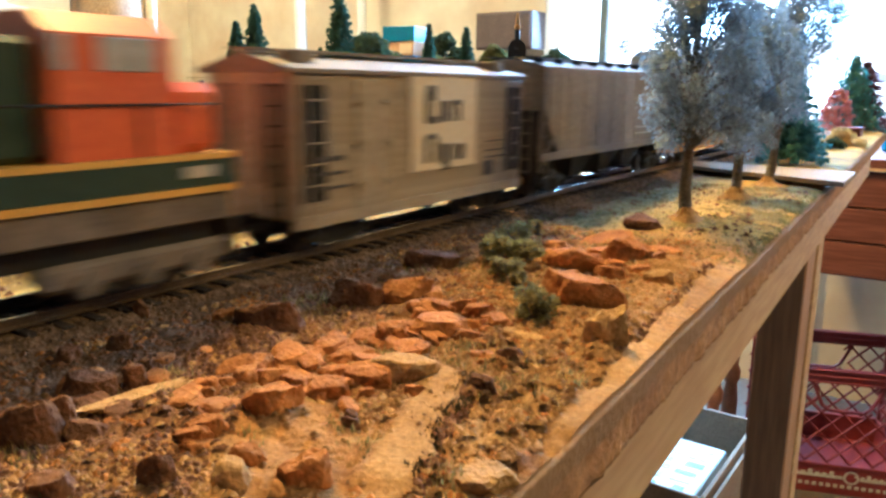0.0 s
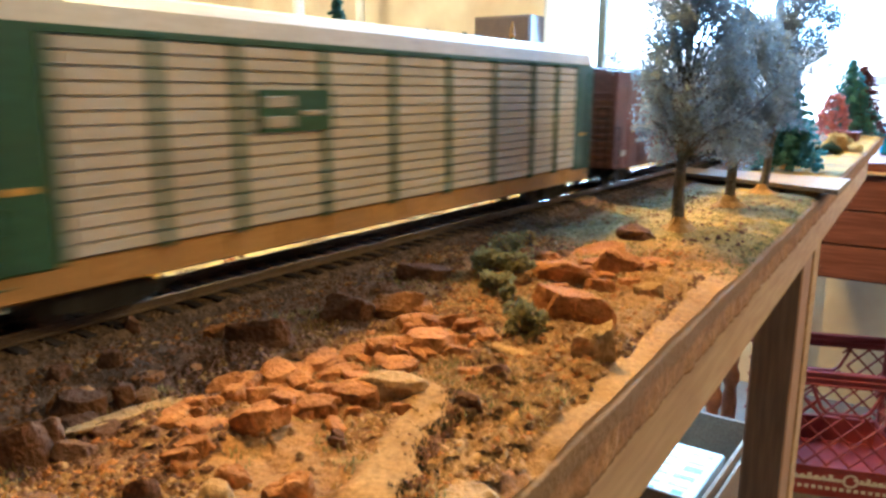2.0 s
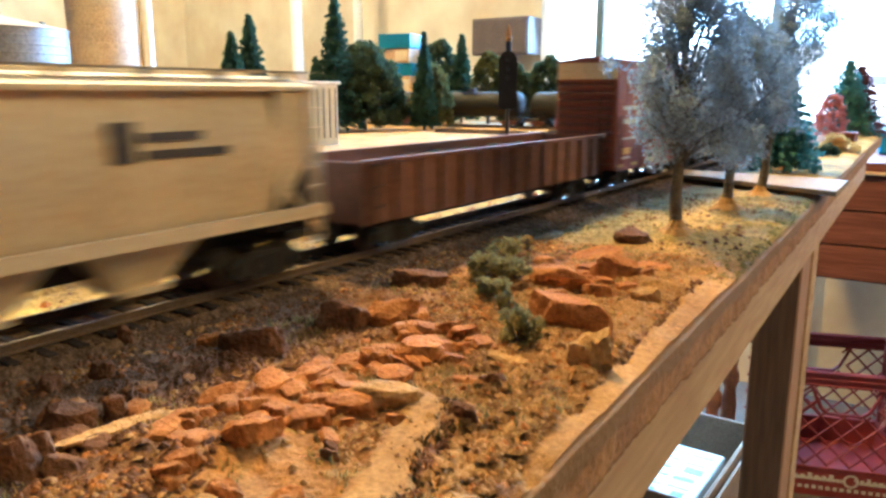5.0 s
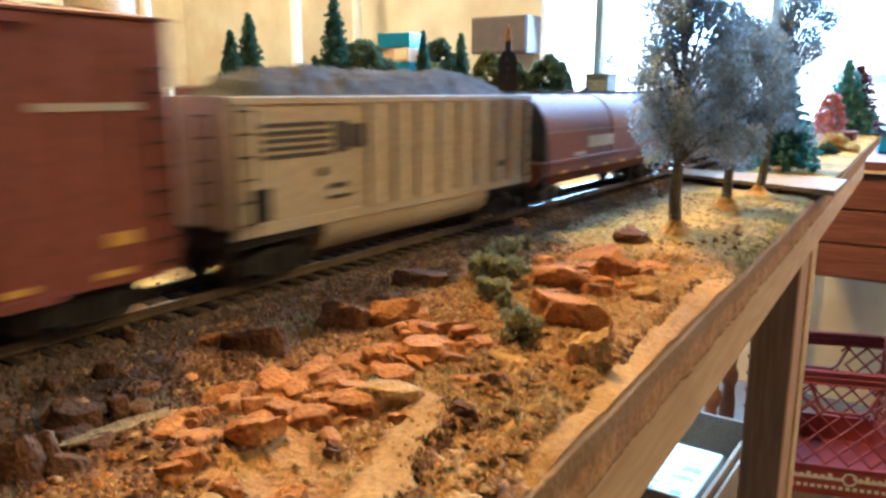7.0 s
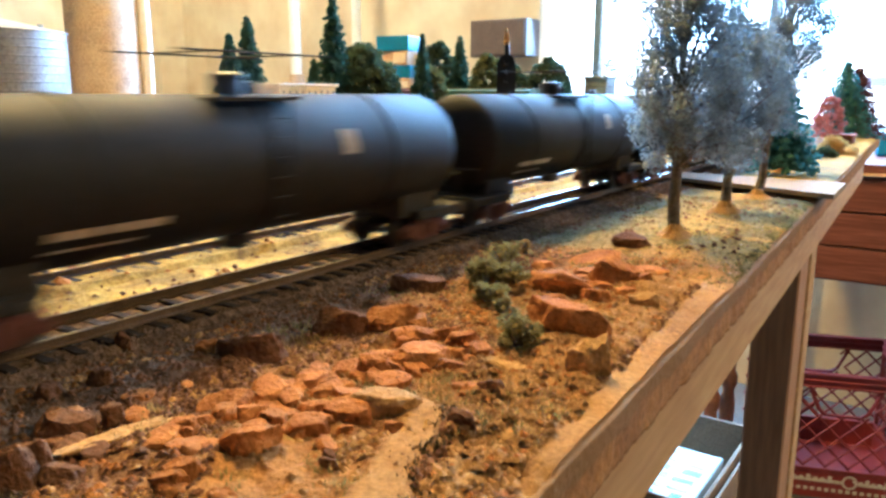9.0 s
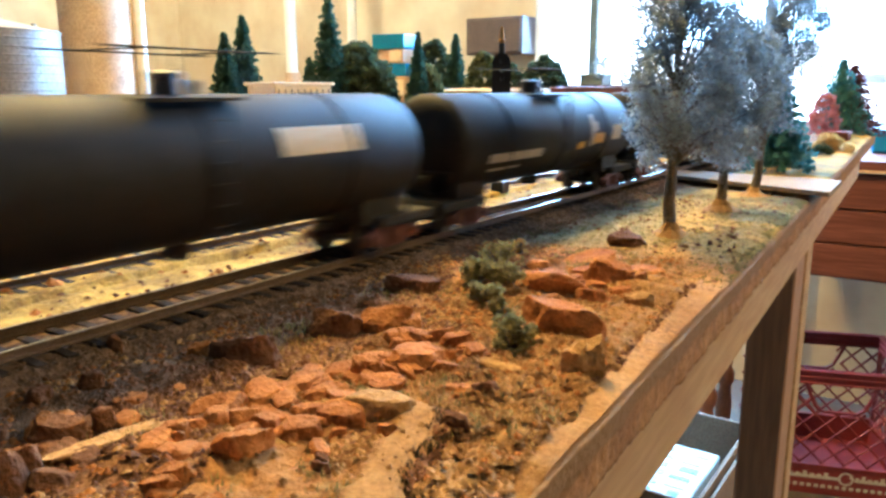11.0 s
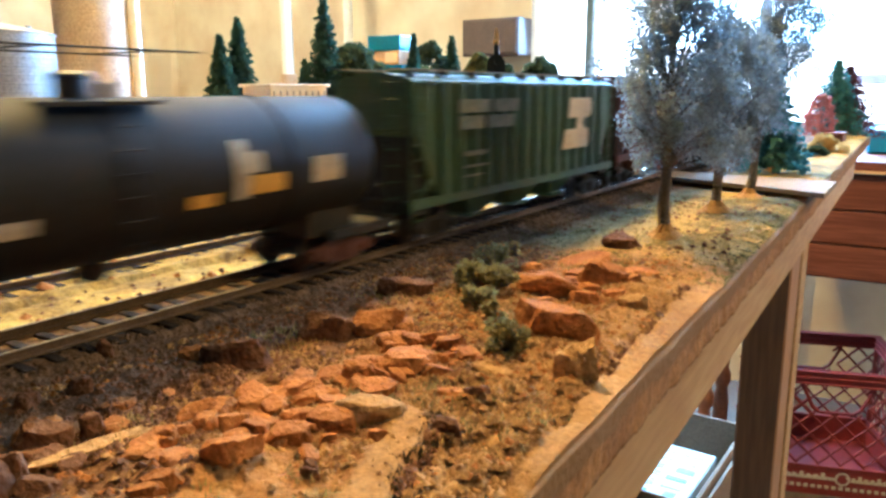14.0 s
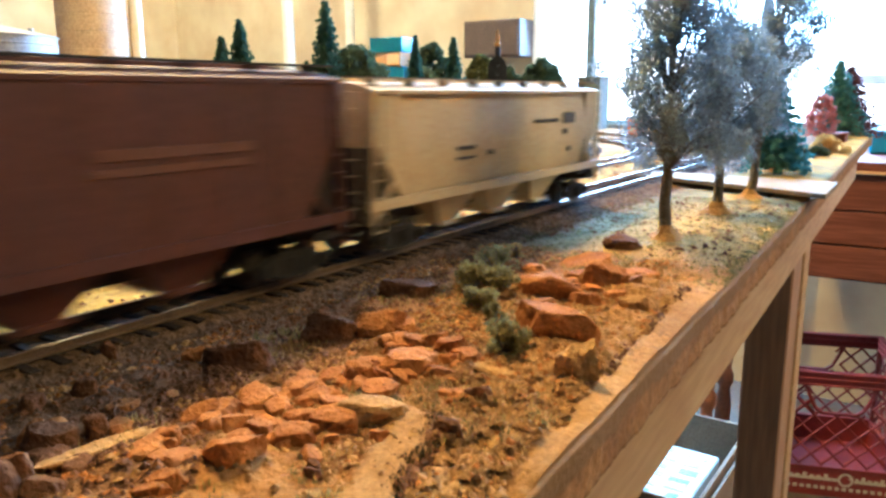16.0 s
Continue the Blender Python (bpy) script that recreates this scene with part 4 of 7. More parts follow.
add(locomotive(0.190), 0.107, 0.297)
add(reefer(0.127, 0.0555), 0.316, 0.443)
add(hopper("covered_hopper", "grey-brown covered hopper with sloped ends", 0.175, 0.0598, "hopper", 3, "under", zb=0.0195, writing=[(0.028, 0.050, 0.0235, 0.0243), (0.028, 0.050, 0.0268, 0.0275)]), 0.460, 0.635)
add(autorack(0.286, 0.0715), 0.649, 0.935)
add(boxcar("brown fifty-foot boxcar with white lettering", 0.191, 0.0622, "brown", "brown", (-0.0185, 0.0375),
           writing=[(-0.0565, -0.047, 0.0455, 0.0495), (-0.052, -0.042, 0.0410, 0.0445), (-0.0695, -0.0365, 0.0290, 0.0328), (-0.062, -0.041, 0.0230, 0.0252), (0.046, 0.068, 0.0500, 0.0540), (0.076, 0.090, 0.0510, 0.0535), (0.085, 0.090, 0.0470, 0.0510), (0.044, 0.092, 0.0462, 0.0476), (0.058, 0.092, 0.0400, 0.0452), (0.052, 0.086, 0.0300, 0.0325), (0.060, 0.078, 0.0278, 0.0288), (-0.085, -0.078, 0.0165, 0.0195)]), 0.966, 1.157)
add(hopper("covered_hopper", "pale tan covered hopper with rounded sides", 0.189, 0.0562, "cream", 3, "cream", curved=1.0, zb=0.0195,
           dark=[(0.028, 0.034, 0.036, 0.045), (0.036, 0.052, 0.0405, 0.0425), (0.036, 0.060, 0.0365, 0.0385), (-0.045, -0.032, 0.033, 0.0337), (-0.045, -0.034, 0.030, 0.0306)]), 1.178, 1.367)
add(gondola(0.190, 0.0300), 1.384, 1.574)
add(boxcar("tall red-brown high-cube boxcar with cream end band", 0.137, 0.0690, "red", "red", (-0.0125, 0.0235), endpaint="brown", patches=[(0.0585, 0.0670)],
           writing=[(-0.058, -0.037, 0.0425, 0.0445), (-0.058, -0.037, 0.0350, 0.0375), (-0.058, -0.037, 0.0265, 0.0275), (0.036, 0.060, 0.0478, 0.0495), (-0.060, -0.045, 0.0160, 0.0172)]), 1.590, 1.727)
red_car = CONSIST[-1][0]
bars(red_car, [(-0.056, -0.046, 0.0185, 0.0220), (0.050, 0.057, 0.0185, 0.0215)] + [(-0.064 + 0.0222 * i, -0.056 + 0.0222 * i, 0.0118, 0.0132) for i in range(6)], "yellow", "reflector")
add(coal_hopper(0.165, 0.0500), 1.741, 1.906)
add(coil_car(0.168, 0.0510), 1.912, 2.080)
for i, style in enumerate(("plain", "plain", "patch", "emblem", "emblem", "emblem")):
    x0 = 2.0815 + 0.2007 * i
    add(tank_car(0.187, 0.0525, style), x0, x0 + 0.187)
add(hopper("open_hopper", "faded green ribbed hopper with pale lettering", 0.186, 0.0605, "hopgreen", 3, "hopgreen", ribs=15, zb=0.0165, pale="faded",
           writing=[(-0.063, -0.041, 0.0460, 0.0510), (-0.038, -0.017, 0.0460, 0.0510), (-0.063, -0.045, 0.0400, 0.0448), (-0.042, -0.021, 0.0400, 0.0448), (-0.060, -0.044, 0.0300, 0.0318), (-0.060, -0.042, 0.0255, 0.0265), (-0.060, -0.046, 0.0220, 0.0228)]), 3.285, 3.471)
logo = CONSIST[-1][0]
for x0, x1, x2, x3, za, zb in ((0.0330, 0.0600, 0.0350, 0.0585, 0.0415, 0.0508), (0.0270, 0.0575, 0.0300, 0.0560, 0.0270, 0.0362), (0.0420, 0.0500, 0.0440, 0.0520, 0.0362, 0.0415)):
    bm = bmesh.new()
    outline = [(x0, za), (x3, za), (x1, za + 0.0022), (x1, zb - 0.0024), (x3, zb), (x2, zb)]
    near = [bm.verts.new((x, -HW - 0.0016, z)) for x, z in outline]
    far = [bm.verts.new((x, -HW - 0.0012, z)) for x, z in outline]
    bm.faces.new(near), bm.faces.new(far[::-1])
    for q in range(6):
        bm.faces.new((near[q], far[q], far[(q + 1) % 6], near[(q + 1) % 6]))
    bmesh.ops.recalc_face_normals(bm, faces=bm.faces)
    part("logo", bm, M["cream"], logo, "worn tan painted shape")
add(hopper("covered_hopper", "dark red-brown covered hopper with faint lettering", 0.187, 0.0612, "brownhop", 3, "brownhop", zb=0.0185), 3.479, 3.666)
add(hopper("covered_hopper", "light tan covered hopper with dark stencils", 0.189, 0.0582, "cream", 3, "cream", curved=1.0, zb=0.0195,
           dark=[(0.050, 0.062, 0.0400, 0.0450), (0.020, 0.044, 0.0410, 0.0425), (-0.042, -0.030, 0.033, 0.0345), (-0.042, -0.030, 0.0295, 0.0305), (0.050, 0.054, 0.035, 0.0375), (0.055, 0.058, 0.027, 0.029), (-0.020, -0.016, 0.030, 0.032)]), 3.676, 3.865)

bars(CONSIST[-2][0], [(0.012, 0.056, 0.0395, 0.0420), (0.010, 0.054, 0.0360, 0.0378)], "gond", y=-HW - 0.0001)

# how far the train has come, and the closed loop of track on which it runs
RUN = [(0.0, 0.011), (2.5, 0.530), (4.5, 0.942), (6.5, 1.351), (9.0, 1.871), (12.5, 2.604), (16.0, 3.327)]
X0, X1, Y1, TURN = -0.35, 0.80, 1.34, 0.42
SIDES = ((X1 - X0, 0.0), (0.0, TURN), (Y1 - 2 * TURN, 0.0), (0.0, TURN), (X1 - X0, 0.0), (0.0, TURN), (Y1 - 2 * TURN, 0.0), (0.0, TURN))
LOOP = sum(a + r * math.pi / 2 for a, r in SIDES)


def on_loop(s):
    """The place and heading, in degrees, at s metres along the loop; the front straight is y = 0."""
    s = (s - X0) % LOOP
    x, y, h = X0, 0.0, 0.0
    for a, r in SIDES:
        length = a + r * math.pi / 2
        k = min(s, length)
        if r:
            t = k / r
            x += r * (math.sin(h + t) - math.sin(h))
            y += r * (math.cos(h) - math.cos(h + t))
            h += t
        else:
            x += k * math.cos(h)
            y += k * math.sin(h)
        s -= k
        if s <= 1e-9:
            break
    return x, y, math.degrees(h)


def motions():
    ts, ds = zip(*RUN)
    for car, x in CONSIST:
        rows = []
        turn = None
        for i in range(33):
            t = i * 0.5
            px, py, h = on_loop(x - float(np.interp(t, ts, ds)))
            turn = h if turn is None else turn + (h - turn + 180) % 360 - 180
            rows.append((t, pose(px, py, 0, 0, 0, turn)))
        walk(car, rows)


# ---- the layout ----
def edge(x):
    """The front line of the layout in plan: it runs slightly askew to the track."""
    return -0.1286 + 0.0375 * x


def crack(x):
    """The dark crack that parts the smooth plaster rim from the soil."""
    return -0.1060 - 0.067 * (0.397 - x) + 0.0006 * math.sin(x * 190) + 0.0004 * math.sin(x * 410)


def ledge(x):
    """The broken step between the plastered shelf and the clods beside the layout's edge."""
    return -0.0952 - 0.379 * (0.272 - x) + 0.0008 * math.sin(x * 330) + 0.0005 * math.sin(x * 790)


def ramp(lo, hi, v):
    k = min(1.0, max(0.0, (v - lo) / (hi - lo)))
    return k * k * (3 - 2 * k)


def shelf(x, y):
    """One on the plastered shelf above the ledge."""
    return ramp(0.226, 0.236, x) * (1 - ramp(0.270, 0.277, x)) * (1 - ramp(0.0075, 0.0110, y - ledge(x))) * ramp(-0.0005, 0.0006, y - ledge(x))


def rim_zone(x, y):
    """One on the smooth strip along the edge."""
    return ramp(0.262, 0.272, x) * (1 - ramp(0.405, 0.43, x)) * (1 - ramp(-0.0005, 0.0004, y - crack(x)))


def ground_z(x, y):
    z = -0.0060 + 0.0009 * fbm(x, y, 14, 1.7) + 0.0005 * fbm(x, y, 70, 4.1)
    if y < -0.018 and x < 0.44:
        k = min(1.0, (-0.018 - y) / 0.012) * (1 - ramp(0.40, 0.44, x))
        calm = max(shelf(x, y), rim_zone(x, y))
        k *= 1 - 0.9 * calm
        z += k * (0.0024 * max(0.0, fbm(x, y, 26, 9.3)) + 0.0013 * fbm(x, y, 120, 2.2))
        below = (1 - ramp(-0.0010, 0.0006, y - ledge(x))) * ramp(0.225, 0.240, x) * (1 - ramp(0.305, 0.325, x)) * (1 - rim_zone(x, y))
        z += below * (-0.0012 + 0.0016 * abs(fbm(x, y, 150, 5.3)) + 0.0011 * fbm(x, y, 330, 7.1))
        z += 0.0013 * shelf(x, y)
        if 0.29 < x < 0.41:
            z -= 0.0016 * max(0.0, 1 - abs(y - crack(x) - 0.0004) / 0.0011) * ramp(0.29, 0.31, x) * (1 - ramp(0.395, 0.41, x))
    qx, qy = abs(x - (X0 + X1) / 2) - (X1 - X0) / 2, abs(y - Y1 / 2) - (Y1 / 2 - TURN)
    d = abs(math.hypot(max(qx, 0), max(qy, 0)) + min(max(qx, qy), 0) - TURN)
    if d < 0.024:
        k = min(1.0, (0.024 - d) / 0.008)
        z = z * (1 - k) + ((-0.0031 if d < 0.0165 else -0.0037) + 0.0003 * fbm(x, y, 250, 6.0)) * k
    elif abs(y - 0.066) < 0.02 or 0.11 < y < 0.21:
        z = (-0.0039 if y < 0.09 else -0.0052) + 0.0004 * fbm(x, y, 120, 6.0)
    e = edge(x) + 0.008
    if y < e:
        z -= 0.0015 * (e - y) / 0.008
    return z


def sheet(name, x0, x1, y0, y1, step, label, lip=False):
    nx, ny = max(1, round((x1 - x0) / step)), max(1, round((y1 - (-0.11 if y0 is None else y0)) / step))
    verts = []
    for i in range(nx + 1):
        x = x0 + (x1 - x0) * i / nx
        lo = edge(x) if y0 is None else y0
        for j in range(ny + 1):
            y = lo + (y1 - lo) * j / ny
            px = x
            if lip and y < 0.0:
                # the section's end is cut askew, with a gap before the next one
                px = x0 + (min(x1, 0.652 + (y + 0.025) * 0.45) - x0) * i / nx
                if y0 is None:
                    y = edge(px) + (y1 - edge(px)) * j / ny
            verts.append((px, y, ground_z(px, y)))
    faces = [(i * (ny + 1) + j, (i + 1) * (ny + 1) + j, (i + 1) * (ny + 1) + j + 1, i * (ny + 1) + j + 1) for i in range(nx) for j in range(ny)]
    me = bpy.data.meshes.new(name)
    me.from_pydata(verts, [], faces)
    me.shade_smooth()
    me.materials.append(ground_mat)
    return tagged(new(name, me), label, "scenery ground", kind="structure")


def mix_ground():
    """Soil in the foreground, yellow grass under the trees, ballast along the rails, sand and yard dirt behind, with ragged borders."""
    m = bpy.data.materials.new("scenery_ground")
    m.use_nodes = True
    n, link = m.node_tree.nodes, m.node_tree.links.new
    b = n["Principled BSDF"]
    b.inputs["Roughness"].default_value, b.inputs["Specular IOR Level"].default_value = 0.95, 0.1
    co = n.new("ShaderNodeTexCoord")
    sep = n.new("ShaderNodeSeparateXYZ")
    link(co.outputs["Object"], sep.inputs[0])

    def tex(scale, detail=6, rough=0.6):
        t = n.new("ShaderNodeTexNoise")
        t.inputs["Scale"].default_value, t.inputs["Detail"].default_value, t.inputs["Roughness"].default_value = scale, detail, rough
        link(co.outputs["Object"], t.inputs[0])
        return t.outputs["Fac"]

    def math_(op, a, c):
        k = n.new("ShaderNodeMath")
        k.operation = op
        for i, v in enumerate((a, c)):
            if isinstance(v, (int, float)):
                k.inputs[i].default_value = v
            else:
                link(v, k.inputs[i])
        return k.outputs[0]

    def step(v, lo, hi):
        k = n.new("ShaderNodeMapRange")
        k.inputs[1].default_value, k.inputs[2].default_value = lo, hi
        link(v, k.inputs[0])
        return k.outputs[0]

    def two(c1, c2, f, lo=0.38, hi=0.62):
        r = n.new("ShaderNodeValToRGB")
        r.color_ramp.elements[0].position, r.color_ramp.elements[1].position = lo, hi
        r.color_ramp.elements[0].color, r.color_ramp.elements[1].color = (*c1, 1), (*c2, 1)
        link(f, r.inputs[0])
        return r.outputs[0]

    def blend(f, a, c):
        k = n.new("ShaderNodeMix")
        k.data_type = "RGBA"
        link(f, k.inputs[0]), link(a, k.inputs[6]), link(c, k.inputs[7])
        return k.outputs[2]

    coarse, mid, fine, ragged = tex(24), tex(110), tex(800, 4), tex(45)
    wob = math_("MULTIPLY", math_("SUBTRACT", ragged, 0.5), 0.05)
    x, y = math_("ADD", sep.outputs[0], wob), math_("ADD", sep.outputs[1], math_("MULTIPLY", wob, 0.35))
    soil = two((0.13, 0.060, 0.020), (0.39, 0.195, 0.055), coarse)
    soil = blend(step(mid, 0.62, 0.70), soil, two((0.33, 0.14, 0.06), (0.50, 0.22, 0.09), fine))
    soil = blend(step(tex(60), 0.60, 0.70), soil, two((0.16, 0.13, 0.045), (0.30, 0.23, 0.07), fine))
    grass = two((0.20, 0.15, 0.040), (0.47, 0.30, 0.060), coarse, 0.40, 0.56)
    grass = blend(step(mid, 0.62, 0.68), grass, two((0.09, 0.065, 0.03), (0.22, 0.15, 0.06), fine))
    ballast = two((0.095, 0.060, 0.036), (0.255, 0.160, 0.088), tex(260))
    sand = two((0.30, 0.185, 0.040), (0.54, 0.36, 0.075), mid, 0.34, 0.60)
    sand = blend(step(tex(34), 0.50, 0.62), sand, two((0.17, 0.105, 0.030), (0.34, 0.22, 0.055), tex(240)))
    yard = two((0.29, 0.18, 0.075), (0.46, 0.30, 0.125), coarse)
    col = blend(step(x, 0.425, 0.455), soil, grass)
    # darker soil of the near left, with the shade there mixed in
    dark = two((0.09, 0.05, 0.026), (0.24, 0.128, 0.056), mid)
    plaster = two((0.27, 0.145, 0.042), (0.42, 0.235, 0.070), coarse, 0.35, 0.65)
    plaster = blend(step(mid, 0.56, 0.66), plaster, two((0.22, 0.12, 0.04), (0.38, 0.20, 0.06), fine))

    def inside(v, lo, hi, soft):
        return math_("MULTIPLY", step(v, lo - soft, lo + soft), step(math_("MULTIPLY", v, -1.0), -hi - soft, -hi + soft))

    small = math_("MULTIPLY", math_("SUBTRACT", tex(160), 0.5), 0.004)
    px, py = math_("ADD", sep.outputs[0], small), math_("ADD", sep.outputs[1], small)
    over_crack = math_("SUBTRACT", py, math_("ADD", math_("MULTIPLY", px, 0.067), -0.1326))
    over_ledge = math_("SUBTRACT", py, math_("ADD", math_("MULTIPLY", px, 0.379), -0.1983))
    rimmed = math_("MULTIPLY", inside(px, 0.262, 0.420, 0.008), step(math_("MULTIPLY", over_crack, -1.0), -0.0004, 0.0006))
    shelved = math_("MULTIPLY", inside(px, 0.231, 0.274, 0.004), inside(over_ledge, 0.0003, 0.0085, 0.0010))
    clods = two((0.19, 0.105, 0.036), (0.43, 0.25, 0.082), tex(230))
    col = blend(math_("MULTIPLY", math_("MULTIPLY", inside(px, 0.232, 0.318, 0.008), step(math_("MULTIPLY", over_ledge, -1.0), -0.0006, 0.0006)), step(over_crack, 0.0, 0.001)), col, clods)
    sandy = math_("MULTIPLY", math_("MULTIPLY", inside(px, 0.324, 0.425, 0.006), step(math_("MULTIPLY", py, -1.0), 0.089, 0.097)), 0.75)
    col = blend(math_("MAXIMUM", math_("MAXIMUM", rimmed, shelved), sandy), col, plaster)
    olive = two((0.14, 0.125, 0.055), (0.30, 0.25, 0.105), mid)
    col = blend(math_("MULTIPLY", step(y, -0.070, -0.042), step(x, 0.42, 0.45)), col, olive)
    # where the shade beside the track is painted onto the soil
    near = math_("MULTIPLY", step(math_("ADD", y, math_("MULTIPLY", x, -0.40)), -0.176, -0.150), step(math_("MULTIPLY", x, -1.0), -0.46, -0.38))
    col = blend(near, col, dark)
    col = blend(step(y, -0.040, -0.026), col, ballast)
    col = blend(step(y, 0.0235, 0.0265), col, sand)
    col = blend(step(y, 0.105, 0.125), col, yard)
    # the yard is a darker brown at the left, behind the tracks
    worn = two((0.13, 0.085, 0.05), (0.30, 0.20, 0.11), mid)
    col = blend(math_("MULTIPLY", step(y, 0.068, 0.085), step(math_("MULTIPLY", x, -1.0), -0.62, -0.50)), col, worn)
    over = n.new("ShaderNodeMix")
    over.data_type, over.blend_type = "RGBA", "OVERLAY"
    over.inputs[0].default_value = 0.6
    link(col, over.inputs[6]), link(fine, over.inputs[7])
    link(over.outputs[2], b.inputs["Base Color"])
    bp = n.new("ShaderNodeBump")
    bp.inputs["Strength"].default_value, bp.inputs["Distance"].default_value = 1.0, 0.0014
    link(math_("ADD", math_("MULTIPLY", fine, 0.6), tex(300)), bp.inputs["Height"])
    link(math_("SUBTRACT", 1.0, math_("MULTIPLY", math_("MAXIMUM", rimmed, shelved), 0.65)), bp.inputs["Strength"])
    link(bp.outputs[0], b.inputs["Normal"])
    return m


ground_mat = mix_ground()


def foam_face():
    """Raw orange-tan foam; the shade on its smooth upper band is painted brown, with a ragged border."""
    m = mat("foam_edge", (0.52, 0.27, 0.085), 0.95, second=(0.36, 0.17, 0.05), scale=90, fine=520, bump=0.8, size=0.0007)
    n, link = m.node_tree.nodes, m.node_tree.links.new
    b = n["Principled BSDF"]
    co, sep, t = n.new("ShaderNodeTexCoord"), n.new("ShaderNodeSeparateXYZ"), n.new("ShaderNodeTexNoise")
    t.inputs["Scale"].default_value, t.inputs["Detail"].default_value, t.inputs["Roughness"].default_value = 70, 7, 0.65
    link(co.outputs["Object"], sep.inputs[0]), link(co.outputs["Object"], t.inputs[0])
    w, k, mx = n.new("ShaderNodeMath"), n.new("ShaderNodeMapRange"), n.new("ShaderNodeMix")
    w.operation = "MULTIPLY_ADD"
    w.inputs[1].default_value = 0.011
    link(t.outputs["Fac"], w.inputs[0]), link(sep.outputs[2], w.inputs[2])
    k.inputs[1].default_value, k.inputs[2].default_value = -0.0096, -0.0086
    link(w.outputs[0], k.inputs[0])
    mx.data_type = "RGBA"
    # brown of the shaded upper band
    mx.inputs[7].default_value = (0.36, 0.20, 0.066, 1)
    link(k.outputs[0], mx.inputs[0]), link(b.inputs["Base Color"].links[0].from_socket, mx.inputs[6]), link(mx.outputs[2], b.inputs["Base Color"])
    return m


M["foam"] = foam_face()
sheet("ground_1", 0.02, 0.662, None, 0.11, 0.0012, "lumpy brown modelled soil and dry grass of the layout", True)
sheet("ground_2", 0.736, 1.46, None, 0.45, 0.007, "sandy far section of the layout with dry grass")
sheet("ground_3", -0.8, 0.02, None, 1.5, 0.02, "brown layout scenery beside the viewer")
sheet("ground_4", 0.02, 0.736, 0.11, 1.5, 0.010, "dusty tan yard behind the tracks")
sheet("ground_5", 0.662, 0.736, 0.012, 0.11, 0.004, "sandy strip along the tracks")
sheet("ground_6", 0.736, 1.46, 0.45, 1.5, 0.014, "dusty tan far corner of the layout")


def rough_edge(name, x0, x1, z0, label):
    """The carved foam side of the layout, lumpy."""
    nx, nz = round((x1 - x0) / 0.0014), 14
    bm = bmesh.new()
    g = []
    for i in range(nx + 1):
        x = x0 + (x1 - x0) * i / nx
        y = edge(x)
        top = -0.0098 + 0.25 * (ground_z(x, y) + 0.0098) + 0.0004 - (0.0012 if x > 0.662 else 0.0)
        row = []
        for k in range(nz + 1):
            z = z0 + (top - z0) * k / nz
            low = 1 - ramp(0.40, 0.60, k / nz + 0.14 * fbm(x, 0.0, 60, 3.9))
            out = 0.0004 * fbm(x, z, 38, 5.5) + low * (0.0004 + 0.0007 * fbm(x, z, 150, 1.5) + 0.0003 * fbm(x, z, 420, 8.5)) + (1 - low) * 0.0014 * (k / nz)
            row.append(bm.verts.new((x, y + 0.0004 - out, z)))
        row.append(bm.verts.new((x, y + 0.003, top - 0.0010)))
        row.insert(0, bm.verts.new((x, y + 0.022, z0)))
        g.append(row)
    for i in range(nx):
        for k in range(nz + 2):
            bm.faces.new((g[i][k], g[i + 1][k], g[i + 1][k + 1], g[i][k + 1]))
    ob = structure(name, bm, M["foam"], label, "layout edge")
    ob.data.shade_smooth()
    return ob


rough_edge("foam_edge_1", -0.3, 0.7355, -0.0225, "rough brown carved foam edge of the layout")
rough_edge("foam_edge_2", 0.736, 1.46, -0.0225, "rough brown carved foam edge of the far section")


def layout_table():
    t = thing("layout_table", "homemade pine table carrying the model railway", "table", (0, 0, FLOOR))
    z = -FLOOR
    skew = math.degrees(math.atan(0.0375))
    part("tabletop", B(-0.8, 1.46, -0.060, 1.5, z - 0.030, z - 0.0225), M["ply"], t, "plywood and foam deck")
    r = part("front_rail", B(-0.9, 1.50, 0.0, 0.020, -0.079, -0.0228, 0.0008), M["pine"], t, "pale pine rail", at=(0, -0.1286 + 0.0185, z))
    r.rotation_euler = (0, 0, radians(skew))
    part("end_rail", B(1.44, 1.46, -0.05, 1.48, z - 0.083, z - 0.0305, 0.0008), M["pine"], t)
    leg = part("leg", B(0.0, 0.062, 0.0, 0.035, 0.0, z - 0.0305, 0.0015), M["pinev"], t, "pine stud leg", at=(0.845, -0.0715, 0))
    leg.rotation_euler = (0, 0, radians(skew))
    pale_upright = part("leg_brace", B(0.0, 0.042, 0.0, 0.030, 0.0, z - 0.0305, 0.0012), M["pine"], t, "paler upright behind the leg", at=(0.9075, -0.0710, 0))
    pale_upright.rotation_euler = (0, 0, radians(skew))
    for x, y in ((1.38, 0.45), (0.70, 1.40), (1.38, 1.40), (-0.7, -0.08), (-0.7, 1.40)):
        part("leg", B(x - 0.044, x + 0.044, y - 0.019, y + 0.019, 0, z - 0.0305, 0.0015), M["pinev"], t)
    return t


layout_table()
bm = bmesh.new()
plan = [(0.668, 0.0160), (0.668, -0.0160), (0.6245, -0.1155), (0.6935, -0.1140), (0.706, 0.0160)]
low, high = ([bm.verts.new((x, y, z)) for x, y in plan] for z in (-0.0044, -0.0018))
bm.faces.new(low), bm.faces.new(high[::-1])
for i in range(5):
    bm.faces.new((low[i], high[i], high[(i + 1) % 5], low[(i + 1) % 5]))
bmesh.ops.recalc_face_normals(bm, faces=bm.faces)
